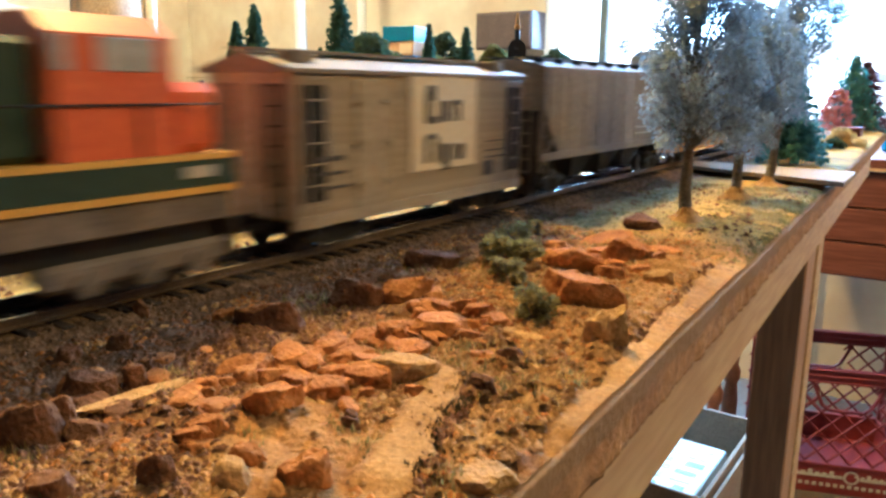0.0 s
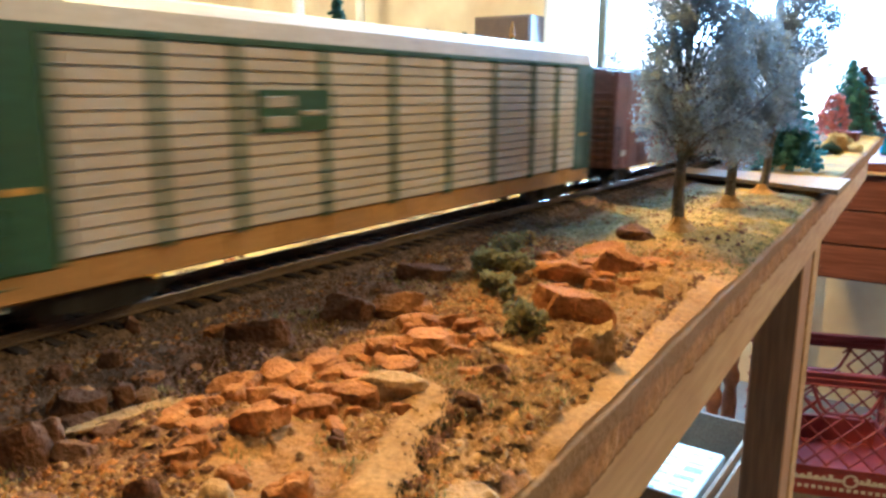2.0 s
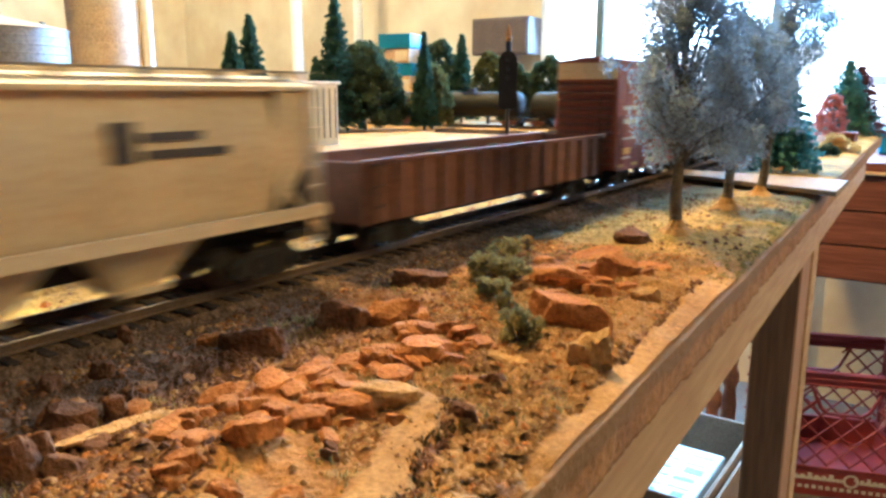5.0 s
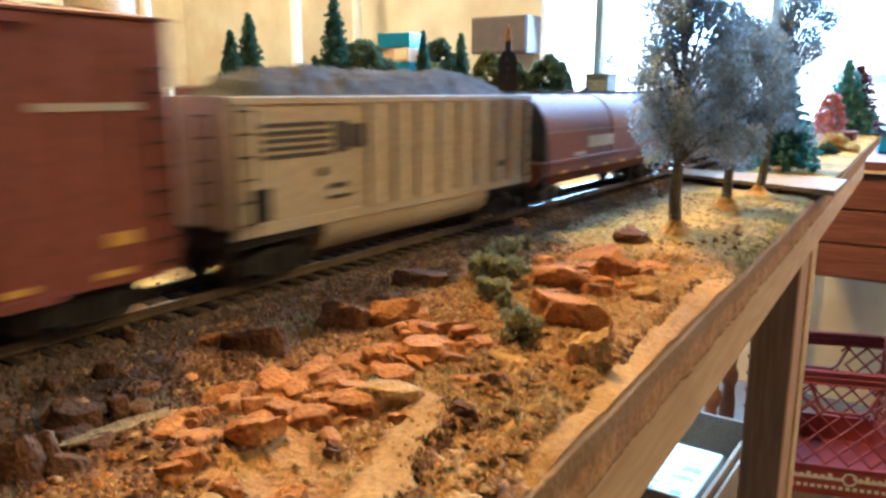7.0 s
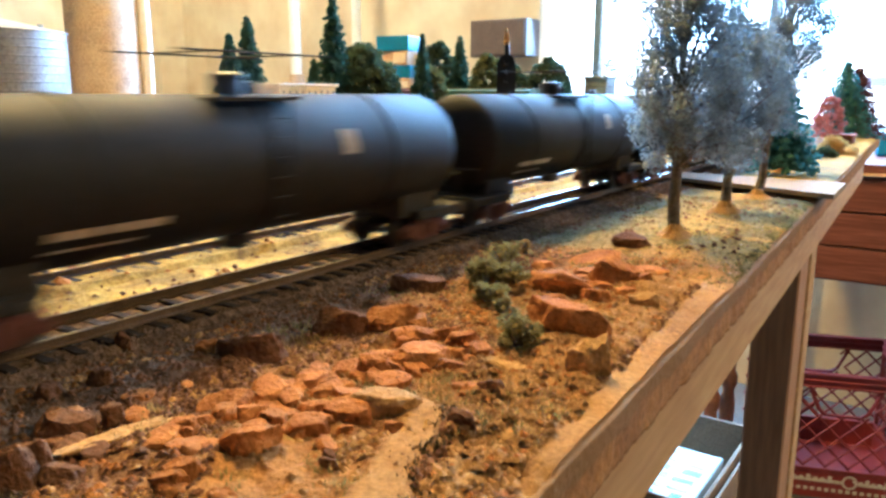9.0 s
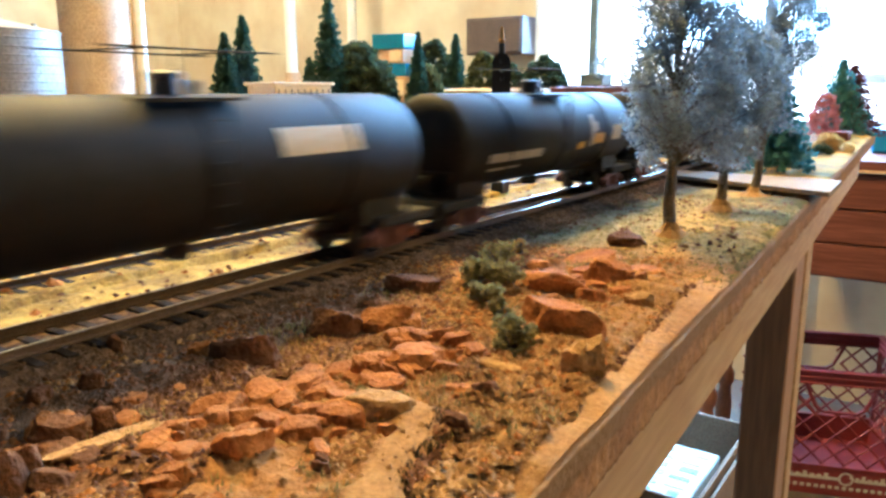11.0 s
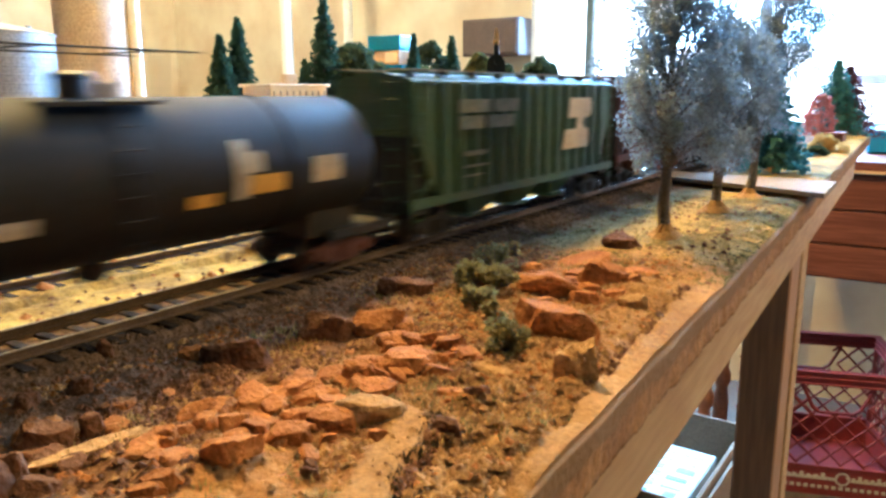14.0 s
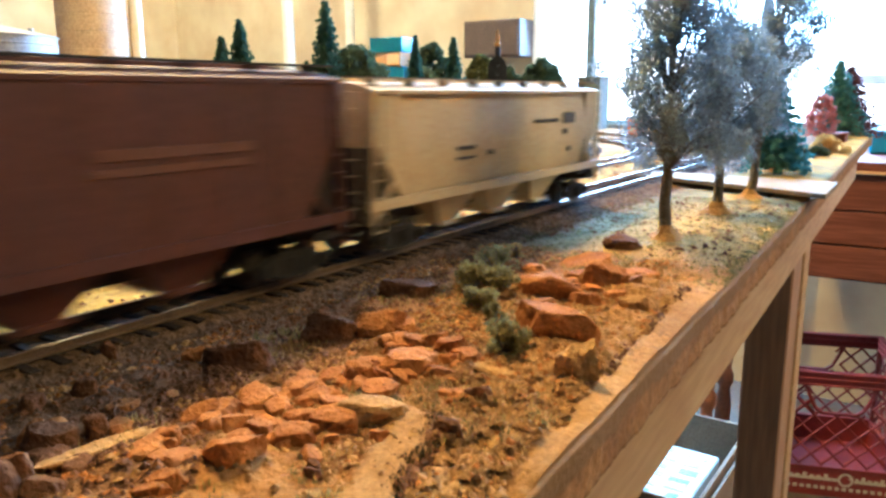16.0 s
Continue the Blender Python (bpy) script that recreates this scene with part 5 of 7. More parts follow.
structure("crossing_board", bm, M["slab"], "thin tan board bridging the gap between sections", "board")


def rail_profile(bm, pts, off, z=0.0, head=True, foot=-0.0024):
    """A rail swept along plan points at a sideways offset."""
    prof = [(-0.0009, foot), (-0.0009, -0.0021), (-0.00025, -0.0018), (-0.00025, -0.0008), (-0.00040, -0.0006), (-0.00040, -0.0001), (0.00040, -0.0001), (0.00040, -0.0006), (0.00025, -0.0008), (0.00025, -0.0018), (0.0009, -0.0021), (0.0009, foot)]
    if not head:
        prof = [(-0.00032, -0.0004), (-0.00032, 0.0), (0.00032, 0.0), (0.00032, -0.0004)]
    rows = []
    for i, (x, y) in enumerate(pts):
        a, b = pts[max(0, i - 1)], pts[min(len(pts) - 1, i + 1)]
        d = Vector((b[0] - a[0], b[1] - a[1], 0)).normalized()
        n = Vector((-d.y, d.x, 0))
        rows.append([bm.verts.new(Vector((x, y, z)) + n * (off + u) + Vector((0, 0, h))) for u, h in prof])
    for p, q in zip(rows, rows[1:]):
        for k in range(len(prof)):
            bm.faces.new((p[k], q[k], q[(k + 1) % len(prof)], p[(k + 1) % len(prof)]))
    bmesh.ops.recalc_face_normals(bm, faces=bm.faces)
    return bm


TIE = mesh("tie", B(-0.00135, 0.00135, -0.0152, 0.0152, -0.0044, -0.0025, 0.00025), M["tie"])



def railway(label, pts, ties=0.0072, z=0.0, span=None):
    tr = thing("railway_track", label, "track", group="tracks of the layout")
    for off in (-0.00825, 0.00825):
        r = part("rail", rail_profile(bmesh.new(), pts, off, z, True, -0.0044 if off > 0 else -0.0024), M["rail"], tr, "weathered steel rail")
        part("rail_head", rail_profile(bmesh.new(), pts, off, z, False), M["railtop"], r, "polished rail head")
    if ties:
        acc = 0.0
        rng = random.Random(7)
        for a, b in zip(pts, pts[1:]):
            seg = math.dist(a, b)
            ang = math.atan2(b[1] - a[1], b[0] - a[0])
            while acc < seg:
                k = acc / seg
                x, y = a[0] + (b[0] - a[0]) * k, a[1] + (b[1] - a[1]) * k
                if span is None or span[0] < x < span[1]:
                    o = part("tie", TIE, None, tr)
                    o.location, o.rotation_euler = (x, y, z + rng.uniform(-0.0003, 0.0001)), (0, 0, ang + rng.uniform(-0.03, 0.03))
                acc += ties
            acc -= seg
    return tr


def bend(y, r, degrees):
    """A straight along y that turns left round the loop's right-hand end."""
    return [(X1 + r * math.sin(a), TURN - r * math.cos(a)) for a in [radians(degrees) * i / 26 for i in range(27)]]


railway("main track with dark ties and polished rail heads", [on_loop(X0 + LOOP * i / 240)[:2] for i in range(241)], span=(0.10, 1.25))
railway("second track half buried in yellow sand", [(-0.6, 0.066), (0.10, 0.066), (0.45, 0.066)] + bend(0.066, TURN - 0.066, 74), z=-0.0012, span=(0.2, 1.3))
railway("curved turnback track with bright rails", [(0.1, 0.19), (0.40, 0.180), (0.62, 0.140)] + bend(0.125, TURN - 0.125, 100), z=-0.0008, span=(0.15, 1.3))


# ---- rocks, brush and trees ----
def hull(w, d, h, seed, rough=0.10, flat=False):
    """A broken stone on z = 0: a ball cut by random planes, worn at the edges and pitted."""
    rng = random.Random(seed)
    bm = bmesh.new()
    bmesh.ops.create_icosphere(bm, subdivisions=4 if w > 0.006 else 3, radius=1.0)
    cuts = [(Vector((rng.uniform(-0.30, 0.30), rng.uniform(-0.30, 0.30), 1)).normalized(), rng.uniform(0.34, 0.5) if flat else rng.uniform(0.42, 0.66))]
    for i in range(9):
        a = 2 * math.pi * (i + rng.uniform(-0.4, 0.4)) / 9
        cuts.append((Vector((math.cos(a), math.sin(a), rng.uniform(-0.2, 0.75))).normalized(), rng.uniform(0.58, 0.88)))
    for v in bm.verts:
        p = v.co
        for n, far in cuts:
            over = p.dot(n) - far
            if over > 0:
                p -= n * over * 0.91
    off = Vector((seed * 1.7, seed * 0.3, 0))
    for v in bm.verts:
        p = v.co.copy()
        v.co += p.normalized() * (rough * 1.3 * noise.fractal(p * 1.6 + off, 0.9, 2.0, 3) + rough * 0.45 * noise.fractal(p * 6 + off, 0.8, 2.0, 3))
    hi = max(v.co.z for v in bm.verts)
    wide = max(abs(v.co.x) for v in bm.verts)
    deep = max(abs(v.co.y) for v in bm.verts)
    for v in bm.verts:
        v.co = Vector((v.co.x / wide * w / 2, v.co.y / deep * d / 2, h * (v.co.z + 0.22) / (hi + 0.22)))
    return bm


TALLY = [0]
NOTE = {"rock": "angular brick-red stone lying on the dry soil", "darkrock": "dark brown stone half sunk in the soil",
        "tanrock": "pale tan flat stone among red stones", "soil": "crumbly tan lump of dried soil"}


def stone(x, y, w, d, h, turn, kind, flat=False, rough=0.10):
    TALLY[0] += 1
    w, d, h = w * 1.12, d * 1.10, h * 1.18
    ob = part("rock" if kind != "soil" else "soil_lump", hull(w, d, h, TALLY[0], rough, flat), M[kind], smooth=True)
    rng = random.Random(TALLY[0] + 50)
    ob.matrix_world = pose(x, y, ground_z(x, y) - 0.0003, rng.uniform(-10, 10), rng.uniform(-10, 10), turn + rng.uniform(-20, 20))
    return tagged(ob, NOTE[kind], "rock", group="stones of the foreground")


def slab(x, y, w, d, h, turn, kind):
    return stone(x, y, w, d, h, turn, kind, True, 0.10)


def lump(x, y, w, d, h, turn, kind):
    return stone(x, y, w, d, h, turn, kind, False, 0.17)


stone(0.2719, -0.0418, 0.0158, 0.0095, 0.0054, -42, "darkrock")
stone(0.2408, -0.0759, 0.0099, 0.0062, 0.0039, -41, "rock")
stone(0.2675, -0.0843, 0.0165, 0.0090, 0.0042, -48, "tanrock")
stone(0.3082, -0.0525, 0.0144, 0.0089, 0.0048, -52, "rock")
stone(0.2987, -0.0446, 0.0130, 0.0081, 0.0046, -48, "darkrock")
stone(0.3386, -0.0394, 0.0157, 0.0098, 0.0046, -54, "darkrock")
stone(0.3026, -0.0639, 0.0069, 0.0043, 0.0024, -54, "rock")
stone(0.3060, -0.0707, 0.0087, 0.0054, 0.0028, -56, "rock")
slab(0.2910, -0.0749, 0.0140, 0.0088, 0.0036, -55, "rock")
stone(0.2787, -0.0706, 0.0080, 0.0050, 0.0038, -51, "rock")
slab(0.2767, -0.0757, 0.0075, 0.0047, 0.0014, -52, "darkrock")
stone(0.2651, -0.0710, 0.0104, 0.0065, 0.0023, -47, "rock")
slab(0.2609, -0.0620, 0.0098, 0.0061, 0.0013, -44, "rock")
slab(0.2520, -0.0657, 0.0109, 0.0068, 0.0014, -42, "rock")
stone(0.2701, -0.0630, 0.0105, 0.0065, 0.0024, -46, "rock")
slab(0.2565, -0.0766, 0.0073, 0.0045, 0.0014, -47, "rock")
stone(0.2597, -0.0804, 0.0034, 0.0021, 0.0021, -49, "rock")
stone(0.2556, -0.0834, 0.0030, 0.0019, 0.0016, -49, "rock")
stone(0.2609, -0.0903, 0.0043, 0.0026, 0.0022, -53, "rock")
stone(0.2446, -0.0895, 0.0029, 0.0018, 0.0020, -47, "darkrock")
stone(0.2367, -0.0631, 0.0040, 0.0025, 0.0021, -36, "rock")
stone(0.2250, -0.0756, 0.0061, 0.0038, 0.0016, -35, "rock")
slab(0.2864, -0.0906, 0.0100, 0.0062, 0.0014, -59, "rock")
stone(0.3290, -0.0928, 0.0215, 0.0140, 0.0066, -66, "rock")
stone(0.3628, -0.0727, 0.0220, 0.0150, 0.0052, -65, "rock")
stone(0.3834, -0.0827, 0.0150, 0.0100, 0.0060, -69, "rock")
stone(0.3615, -0.0860, 0.0095, 0.0059, 0.0036, -68, "rock")
slab(0.4072, -0.0673, 0.0190, 0.0130, 0.0024, -68, "rock")
stone(0.3915, -0.0548, 0.0098, 0.0061, 0.0022, -64, "rock")
slab(0.3970, -0.0887, 0.0165, 0.0110, 0.0024, -72, "rock")
stone(0.3651, -0.0993, 0.0080, 0.0049, 0.0035, -72, "tanrock")
lump(0.3063, -0.1081, 0.0090, 0.0055, 0.0067, -68, "soil")
slab(0.3020, -0.0929, 0.0162, 0.0100, 0.0014, -62, "tanrock")
stone(0.2695, -0.0991, 0.0062, 0.0038, 0.0029, -58, "darkrock")
slab(0.3770, -0.0650, 0.0120, 0.0090, 0.0026, -60, "rock")
slab(0.3460, -0.0790, 0.0100, 0.0070, 0.0024, -58, "rock")
slab(0.3900, -0.0735, 0.0130, 0.0095, 0.0024, -65, "rock")
slab(0.3735, -0.0905, 0.0085, 0.0060, 0.0022, -70, "rock")
stone(0.2377, -0.0620, 0.0055, 0.0041, 0.0026, -60, "rock")
stone(0.2863, -0.0952, 0.0061, 0.0049, 0.0028, -65, "darkrock")
stone(0.2779, -0.0783, 0.0051, 0.0036, 0.0019, -65, "darkrock")
lump(0.4436, -0.0667, 0.0153, 0.0109, 0.0045, -57, "darkrock")
stone(0.2288, -0.0738, 0.0060, 0.0048, 0.0022, -39, "rock")
stone(0.2166, -0.0527, 0.0068, 0.0046, 0.0048, -38, "darkrock")
stone(0.2676, -0.0312, 0.0056, 0.0034, 0.0035, -64, "rock")
stone(0.2565, -0.0161, 0.0048, 0.0033, 0.0025, -65, "darkrock")
stone(0.2425, -0.0300, 0.0061, 0.0036, 0.0028, -55, "darkrock")
stone(0.2336, -0.0258, 0.0059, 0.0043, 0.0026, -62, "darkrock")
stone(0.3288, -0.0756, 0.0049, 0.0030, 0.0019, -39, "rock")
stone(0.3411, -0.0654, 0.0062, 0.0041, 0.0034, -51, "rock")
stone(0.2270, -0.0970, 0.0067, 0.0047, 0.0037, -49, "rock")
stone(0.2197, -0.0901, 0.0053, 0.0037, 0.0032, -49, "tanrock")
slab(0.2441, -0.1148, 0.0098, 0.0079, 0.0023, -52, "tanrock")
stone(0.2258, -0.0860, 0.0061, 0.0041, 0.0030, -46, "rock")
stone(0.2257, -0.0741, 0.0062, 0.0037, 0.0021, -58, "rock")
stone(0.2455, -0.0886, 0.0026, 0.0022, 0.0021, -51, "darkrock")
stone(0.2118, -0.0532, 0.0094, 0.0066, 0.0061, -66, "darkrock")
stone(0.2259, -0.0454, 0.0090, 0.0059, 0.0045, -50, "darkrock")
stone(0.2144, -0.0813, 0.0051, 0.0026, 0.0035, -49, "darkrock")
stone(0.2056, -0.0707, 0.0067, 0.0047, 0.0028, -64, "darkrock")
stone(0.2335, -0.0482, 0.0045, 0.0032, 0.0038, -53, "darkrock")


# broken flakes between the larger stones
flakes = random.Random(77)
for cx, cy, n, spread in ((0.292, -0.068, 22, 0.016), (0.272, -0.070, 20, 0.015), (0.260, -0.064, 14, 0.014), (0.385, -0.078, 16, 0.018), (0.243, -0.066, 14, 0.014), (0.300, -0.085, 8, 0.010), (0.235, -0.048, 14, 0.016), (0.258, -0.080, 10, 0.010)):
    for i in range(n):
        w = flakes.uniform(0.0030, 0.0092)
        stone(cx + flakes.gauss(0, spread * 0.6), cy + flakes.gauss(0, spread * 0.35), w, w * flakes.uniform(0.5, 0.9), w * flakes.uniform(0.16, 0.32), flakes.uniform(0, 180), "rock" if cx > 0.24 or flakes.random() < 0.4 else "darkrock", flakes.random() < 0.6, 0.06)


def scatter(name, label, count, spot, size, material, seed):
    """Countless small pebbles in one mesh: squashed octahedra."""
    rng = random.Random(seed)
    verts, faces = [], []
    for i in range(count):
        x, y = spot(rng)
        s = size * rng.uniform(0.35, 1.0) ** 1.5
        z = ground_z(x, y)
        b = len(verts)
        a0 = rng.uniform(0, 6.28)
        for k in range(5):
            a = a0 + k * 1.2566
            q = s * rng.uniform(0.6, 1.1)
            verts.append((x + q * math.cos(a), y + q * math.sin(a), z + s * rng.uniform(-0.1, 0.35)))
        verts.append((x + s * rng.uniform(-0.3, 0.3), y + s * rng.uniform(-0.3, 0.3), z + s * rng.uniform(0.5, 0.95)))
        faces += [(b + k, b + (k + 1) % 5, b + 5) for k in range(5)]
    me = bpy.data.meshes.new(name)
    me.from_pydata(verts, [], faces)
    me.materials.append(material)
    return tagged(new(name, me), label, name.replace("_", " "), kind="stuff")


def swept(x, y, rng):
    """The calm sandy patch inside the crack, nearly free of crumbs."""
    return x > 0.322 and y < -0.093 and rng.random() < 0.8


def fore(rng):
    while True:
        x, y = rng.uniform(0.17, 0.43), rng.uniform(-0.117, -0.020)
        if y > crack(x) + 0.001 and not swept(x, y, rng) and shelf(x, y) < 0.3 and fbm(x, y, 22, 3.3) + 0.25 > rng.random() * 0.8:
            return x, y


def dense(rng):
    x = 0.17 + 0.25 * rng.random() ** 1.3
    return x, rng.uniform(-0.060, -0.019)


def meadow(rng):
    x = rng.uniform(0.40, 0.61)
    return x, rng.uniform(edge(x) + 0.002, -0.02)


def roadside(rng):
    return rng.uniform(0.15, 0.9), rng.gauss(0.022, 0.004) if rng.random() < 0.4 else rng.uniform(0.02, 0.11)


def shoulder(rng):
    return rng.uniform(0.14, 0.66), rng.uniform(-0.030, -0.0105)


scatter("red_gravel", "small red and brown stone chips strewn on soil", 2600, fore, 0.0013, M["rock"], 1)
scatter("brown_gravel", "dark brown gravel beside the track", 3600, dense, 0.0012, M["darkrock"], 2)
scatter("tan_gravel", "pale tan chips and crumbs on soil", 3000, lambda rng: next(p for p in (fore(rng) for k in range(999)) if p[0] > 0.235), 0.0014, M["tanrock"], 3)
scatter("ballast_stones", "dark crushed ballast along the ties", 8000, shoulder, 0.0009, M["ballast"], 4)
scatter("meadow_crumbs", "dark crumbs on the yellow grass mat", 420, meadow, 0.0016, M["darkrock"], 5)
scatter("sand_pebbles", "small brown pebbles on yellow sand", 1500, roadside, 0.0017, M["darkrock"], 6)
scatter("red_pebbles", "red stone chips strewn on yellow sand", 320, roadside, 0.0030, M["rock"], 17)


def ledge_line(rng):
    x = rng.uniform(0.236, 0.274)
    return x, ledge(x) - abs(rng.gauss(0.0002, 0.0008))


def crack_line(rng):
    x = rng.uniform(0.30, 0.402)
    return x, crack(x) + rng.gauss(0.0006, 0.0004)


def clods(rng):
    while True:
        x = rng.uniform(0.235, 0.322)
        y = rng.uniform(crack(x), -0.088)
        if y < ledge(x) - 0.0006 and fbm(x, y, 90, 2.8) + 0.4 > rng.random():
            return x, y


def everywhere(rng):
    while True:
        x, y = rng.uniform(0.19, 0.37), rng.uniform(-0.105, -0.045)
        if y > crack(x) and not swept(x, y, rng) and (shelf(x, y) < 0.3 or rng.random() < 0.3) and fbm(x, y, 60, 8.8) + 0.45 > rng.random():
            return x, y


def left_soil(rng):
    x = rng.uniform(0.17, 0.27)
    return x, rng.uniform(-0.25 + 0.75 * x, -0.040)


scatter("soil_crumbs", "fine yellow-brown soil crumbs between stones", 5200, everywhere, 0.0011, M["clod"], 9)
scatter("dark_crumbs", "dark red-brown crumbs and chips on soil", 3000, left_soil, 0.0012, M["darkrock"], 10)
scatter("step_crumbs", "dark crumbs along a broken soil step", 260, ledge_line, 0.0014, M["darkrock"], 7)
scatter("soil_clods", "olive-brown soil clods between stones", 1500, clods, 0.0016, M["clod"], 8)
scatter("crack_crumbs", "dark crumbs in a crack of the plaster", 300, crack_line, 0.0010, M["darkrock"], 16)


def tufts(name, label, count, spot, size, material, seed, lean=0.8):
    """Countless short blades of static grass in one mesh."""
    rng = random.Random(seed)
    verts, faces = [], []
    for i in range(count):
        cx, cy = spot(rng)
        z = ground_z(cx, cy) - 0.0003
        for k in range(7):
            x, y = cx + rng.gauss(0, size * 0.5), cy + rng.gauss(0, size * 0.5)
            a, s = rng.uniform(0, 6.28), size * rng.uniform(0.4, 1.0)
            dx, dy, wd = s * lean * math.cos(a) * rng.random(), s * lean * math.sin(a) * rng.random(), 0.00022
            b = len(verts)
            verts += [(x - wd * math.sin(a), y + wd * math.cos(a), z), (x + wd * math.sin(a), y - wd * math.cos(a), z), (x + dx, y + dy, z + s)]
            faces.append((b, b + 1, b + 2))
    me = bpy.data.meshes.new(name)
    me.from_pydata(verts, [], faces)
    me.materials.append(material)
    return tagged(new(name, me), label, "grass", kind="stuff")


def patches(rng):
    while True:
        x, y = rng.uniform(0.18, 0.43), rng.uniform(-0.115, -0.03)
        if y > crack(x) + 0.001 and not swept(x, y, rng) and shelf(x, y) < 0.2 and fbm(x, y, 34, 7.7) > 0.08 + 0.25 * rng.random():
            return x, y


def shaded_bank(rng):
    k = rng.random()
    x = 0.238 + 0.038 * k
    return x + rng.gauss(0, 0.0008), ledge(x) - 0.0006 + rng.gauss(0, 0.0009)


def rim(rng):
    x = rng.uniform(0.40, 0.62)
    return x, edge(x) + abs(rng.gauss(0.001, 0.003))


tufts("dry_grass", "dry olive and straw grass tufts on soil", 420, patches, 0.0020, M["brush"], 11)
tufts("straw_grass", "yellow straw blades among stones", 320, patches, 0.0022, M["straw"], 12)
# low dark blades stand in for the bank's shadowed edge
tufts("dark_brush", "dark low blades added as the shade along a soil bank", 200, shaded_bank, 0.0012, M["bankshade"], 13)
tufts("meadow_grass", "short yellow-green static grass", 1700, meadow, 0.0011, M["brush"], 14)
tufts("edge_grass", "sparse grey-green fibres along the layout edge", 260, rim, 0.0015, M["brush"], 15)


def leaves(bm_name, clumps, count, leaf, material, seed, squash=1.0, hang=0.0):
    """Leaf flakes round clump centres: (x, y, z, radius)."""
    rng = np.random.default_rng(seed)
    vs, fs = [], []
    for cx, cy, cz, r in clumps:
        n = max(12, int(count * (r ** 2)))
        p = rng.normal(size=(n, 3))
        p /= np.linalg.norm(p, axis=1)[:, None]
        p *= (rng.random((n, 1)) ** 0.45) * r
        p[:, 2] *= squash
        p += (cx, cy, cz)
        u = rng.normal(size=(n, 3))
        u /= np.linalg.norm(u, axis=1)[:, None]
        w = np.cross(u, rng.normal(size=(n, 3)))
        w /= np.linalg.norm(w, axis=1)[:, None]
        s = leaf * (0.5 + rng.random((n, 1)))
        quad = np.stack([p - u * s, p + w * s * 0.55, p + u * s, p - w * s * 0.55], axis=1)
        quad[:, 2, 2] -= hang * leaf
        base = len(vs) * 4 if not vs else sum(len(v) for v in vs)
        vs.append(quad.reshape(-1, 3))
        fs.append(np.arange(n * 4).reshape(-1, 4) + base)
    me = bpy.data.meshes.new(bm_name)
    me.from_pydata(np.concatenate(vs).tolist(), [], np.concatenate(fs).tolist())
    me.materials.append(material)
    return me


def skirt(bm, r, h, seed):
    """The flared moulded foot of a model tree."""
    rng = random.Random(seed)
    seg = 16
    lo = [bm.verts.new((r * rng.uniform(0.75, 1.15) * math.cos(2 * math.pi * i / seg), r * rng.uniform(0.75, 1.15) * math.sin(2 * math.pi * i / seg), -0.001)) for i in range(seg)]
    mid = [bm.verts.new((v.co.x * 0.42, v.co.y * 0.42, h * 0.45)) for v in lo]
    hi = [bm.verts.new((v.co.x * 0.22, v.co.y * 0.22, h)) for v in lo]
    for a, b in ((lo, mid), (mid, hi)):
        for i in range(seg):
            bm.faces.new((a[i], a[(i + 1) % seg], b[(i + 1) % seg], b[i]))


def broadleaf(x, y, height, crown_w, crown_lo, seed, leafmat, label, bare=0.0, foot=0.011, trunk_r=0.0027, leaf=0.00072, count=5.0e6, group="foreground trees"):
    rng = random.Random(seed)
    t = thing("tree", label, "tree", (x, y, ground_z(x, y)), group=group)
    bm = bmesh.new()
    bend = [(rng.gauss(0, 0.0012), rng.gauss(0, 0.0012)) for i in range(8)]
    pts = [Vector((sum(b[0] for b in bend[:i]), sum(b[1] for b in bend[:i]), height * 0.92 * i / 7)) for i in range(8)]
    for i in range(7):
        rod(bm, pts[i], pts[i + 1], trunk_r * (1 - i / 8.5), 9, trunk_r * (1 - (i + 1) / 8.5))
    if foot:
        base = bmesh.new()
        skirt(base, foot, 0.0055, seed)
        part("foot", base, M["tanrock"], t, "flared tan moulded foot")
    clumps = []
    span = height - crown_lo
    k = 46
    for i in range(k):
        u = (i + 0.5) / k
        z = crown_lo + span * u
        env = crown_w / 2 * (0.60 + 1.6 * u if u < 0.25 else 1.0 - 0.62 * ((u - 0.25) / 0.75) ** 1.3) * (0.65 + 0.35 * rng.random())
        a = i * 2.39996 + rng.uniform(-0.5, 0.5)
        rr = env * rng.uniform(0.35, 0.95)
        c = Vector((rr * math.cos(a), rr * math.sin(a), z + rng.uniform(-0.002, 0.002)))
        base = pts[min(6, max(2, int((z * 0.8) / height * 7)))]
        mid = base.lerp(c, 0.5) + Vector((0, 0, 0.003))
        rod(bm, base, mid, trunk_r * 0.26, 5, trunk_r * 0.18)
        rod(bm, mid, c, trunk_r * 0.18, 5, trunk_r * 0.07)
        for q in range(3 if bare else 1):
            tip = c + Vector((rng.gauss(0, 0.005), rng.gauss(0, 0.005), rng.gauss(0, 0.004)))
            rod(bm, mid.lerp(c, 0.6), tip, trunk_r * 0.10, 4, trunk_r * 0.04)
        if rng.random() > bare:
            clumps.append((c.x, c.y, c.z, crown_w * rng.uniform(0.10, 0.19)))
            for q in range(2):
                clumps.append((c.x + rng.gauss(0, crown_w * 0.10), c.y + rng.gauss(0, crown_w * 0.10), c.z + rng.gauss(0, crown_w * 0.09), crown_w * rng.uniform(0.05, 0.10)))
    part("trunk", bm, M["bark"], t, "brown trunk with bare limbs")
    part("crown", leaves("crown", clumps, count, leaf, M[leafmat], seed), None, t)
    return t


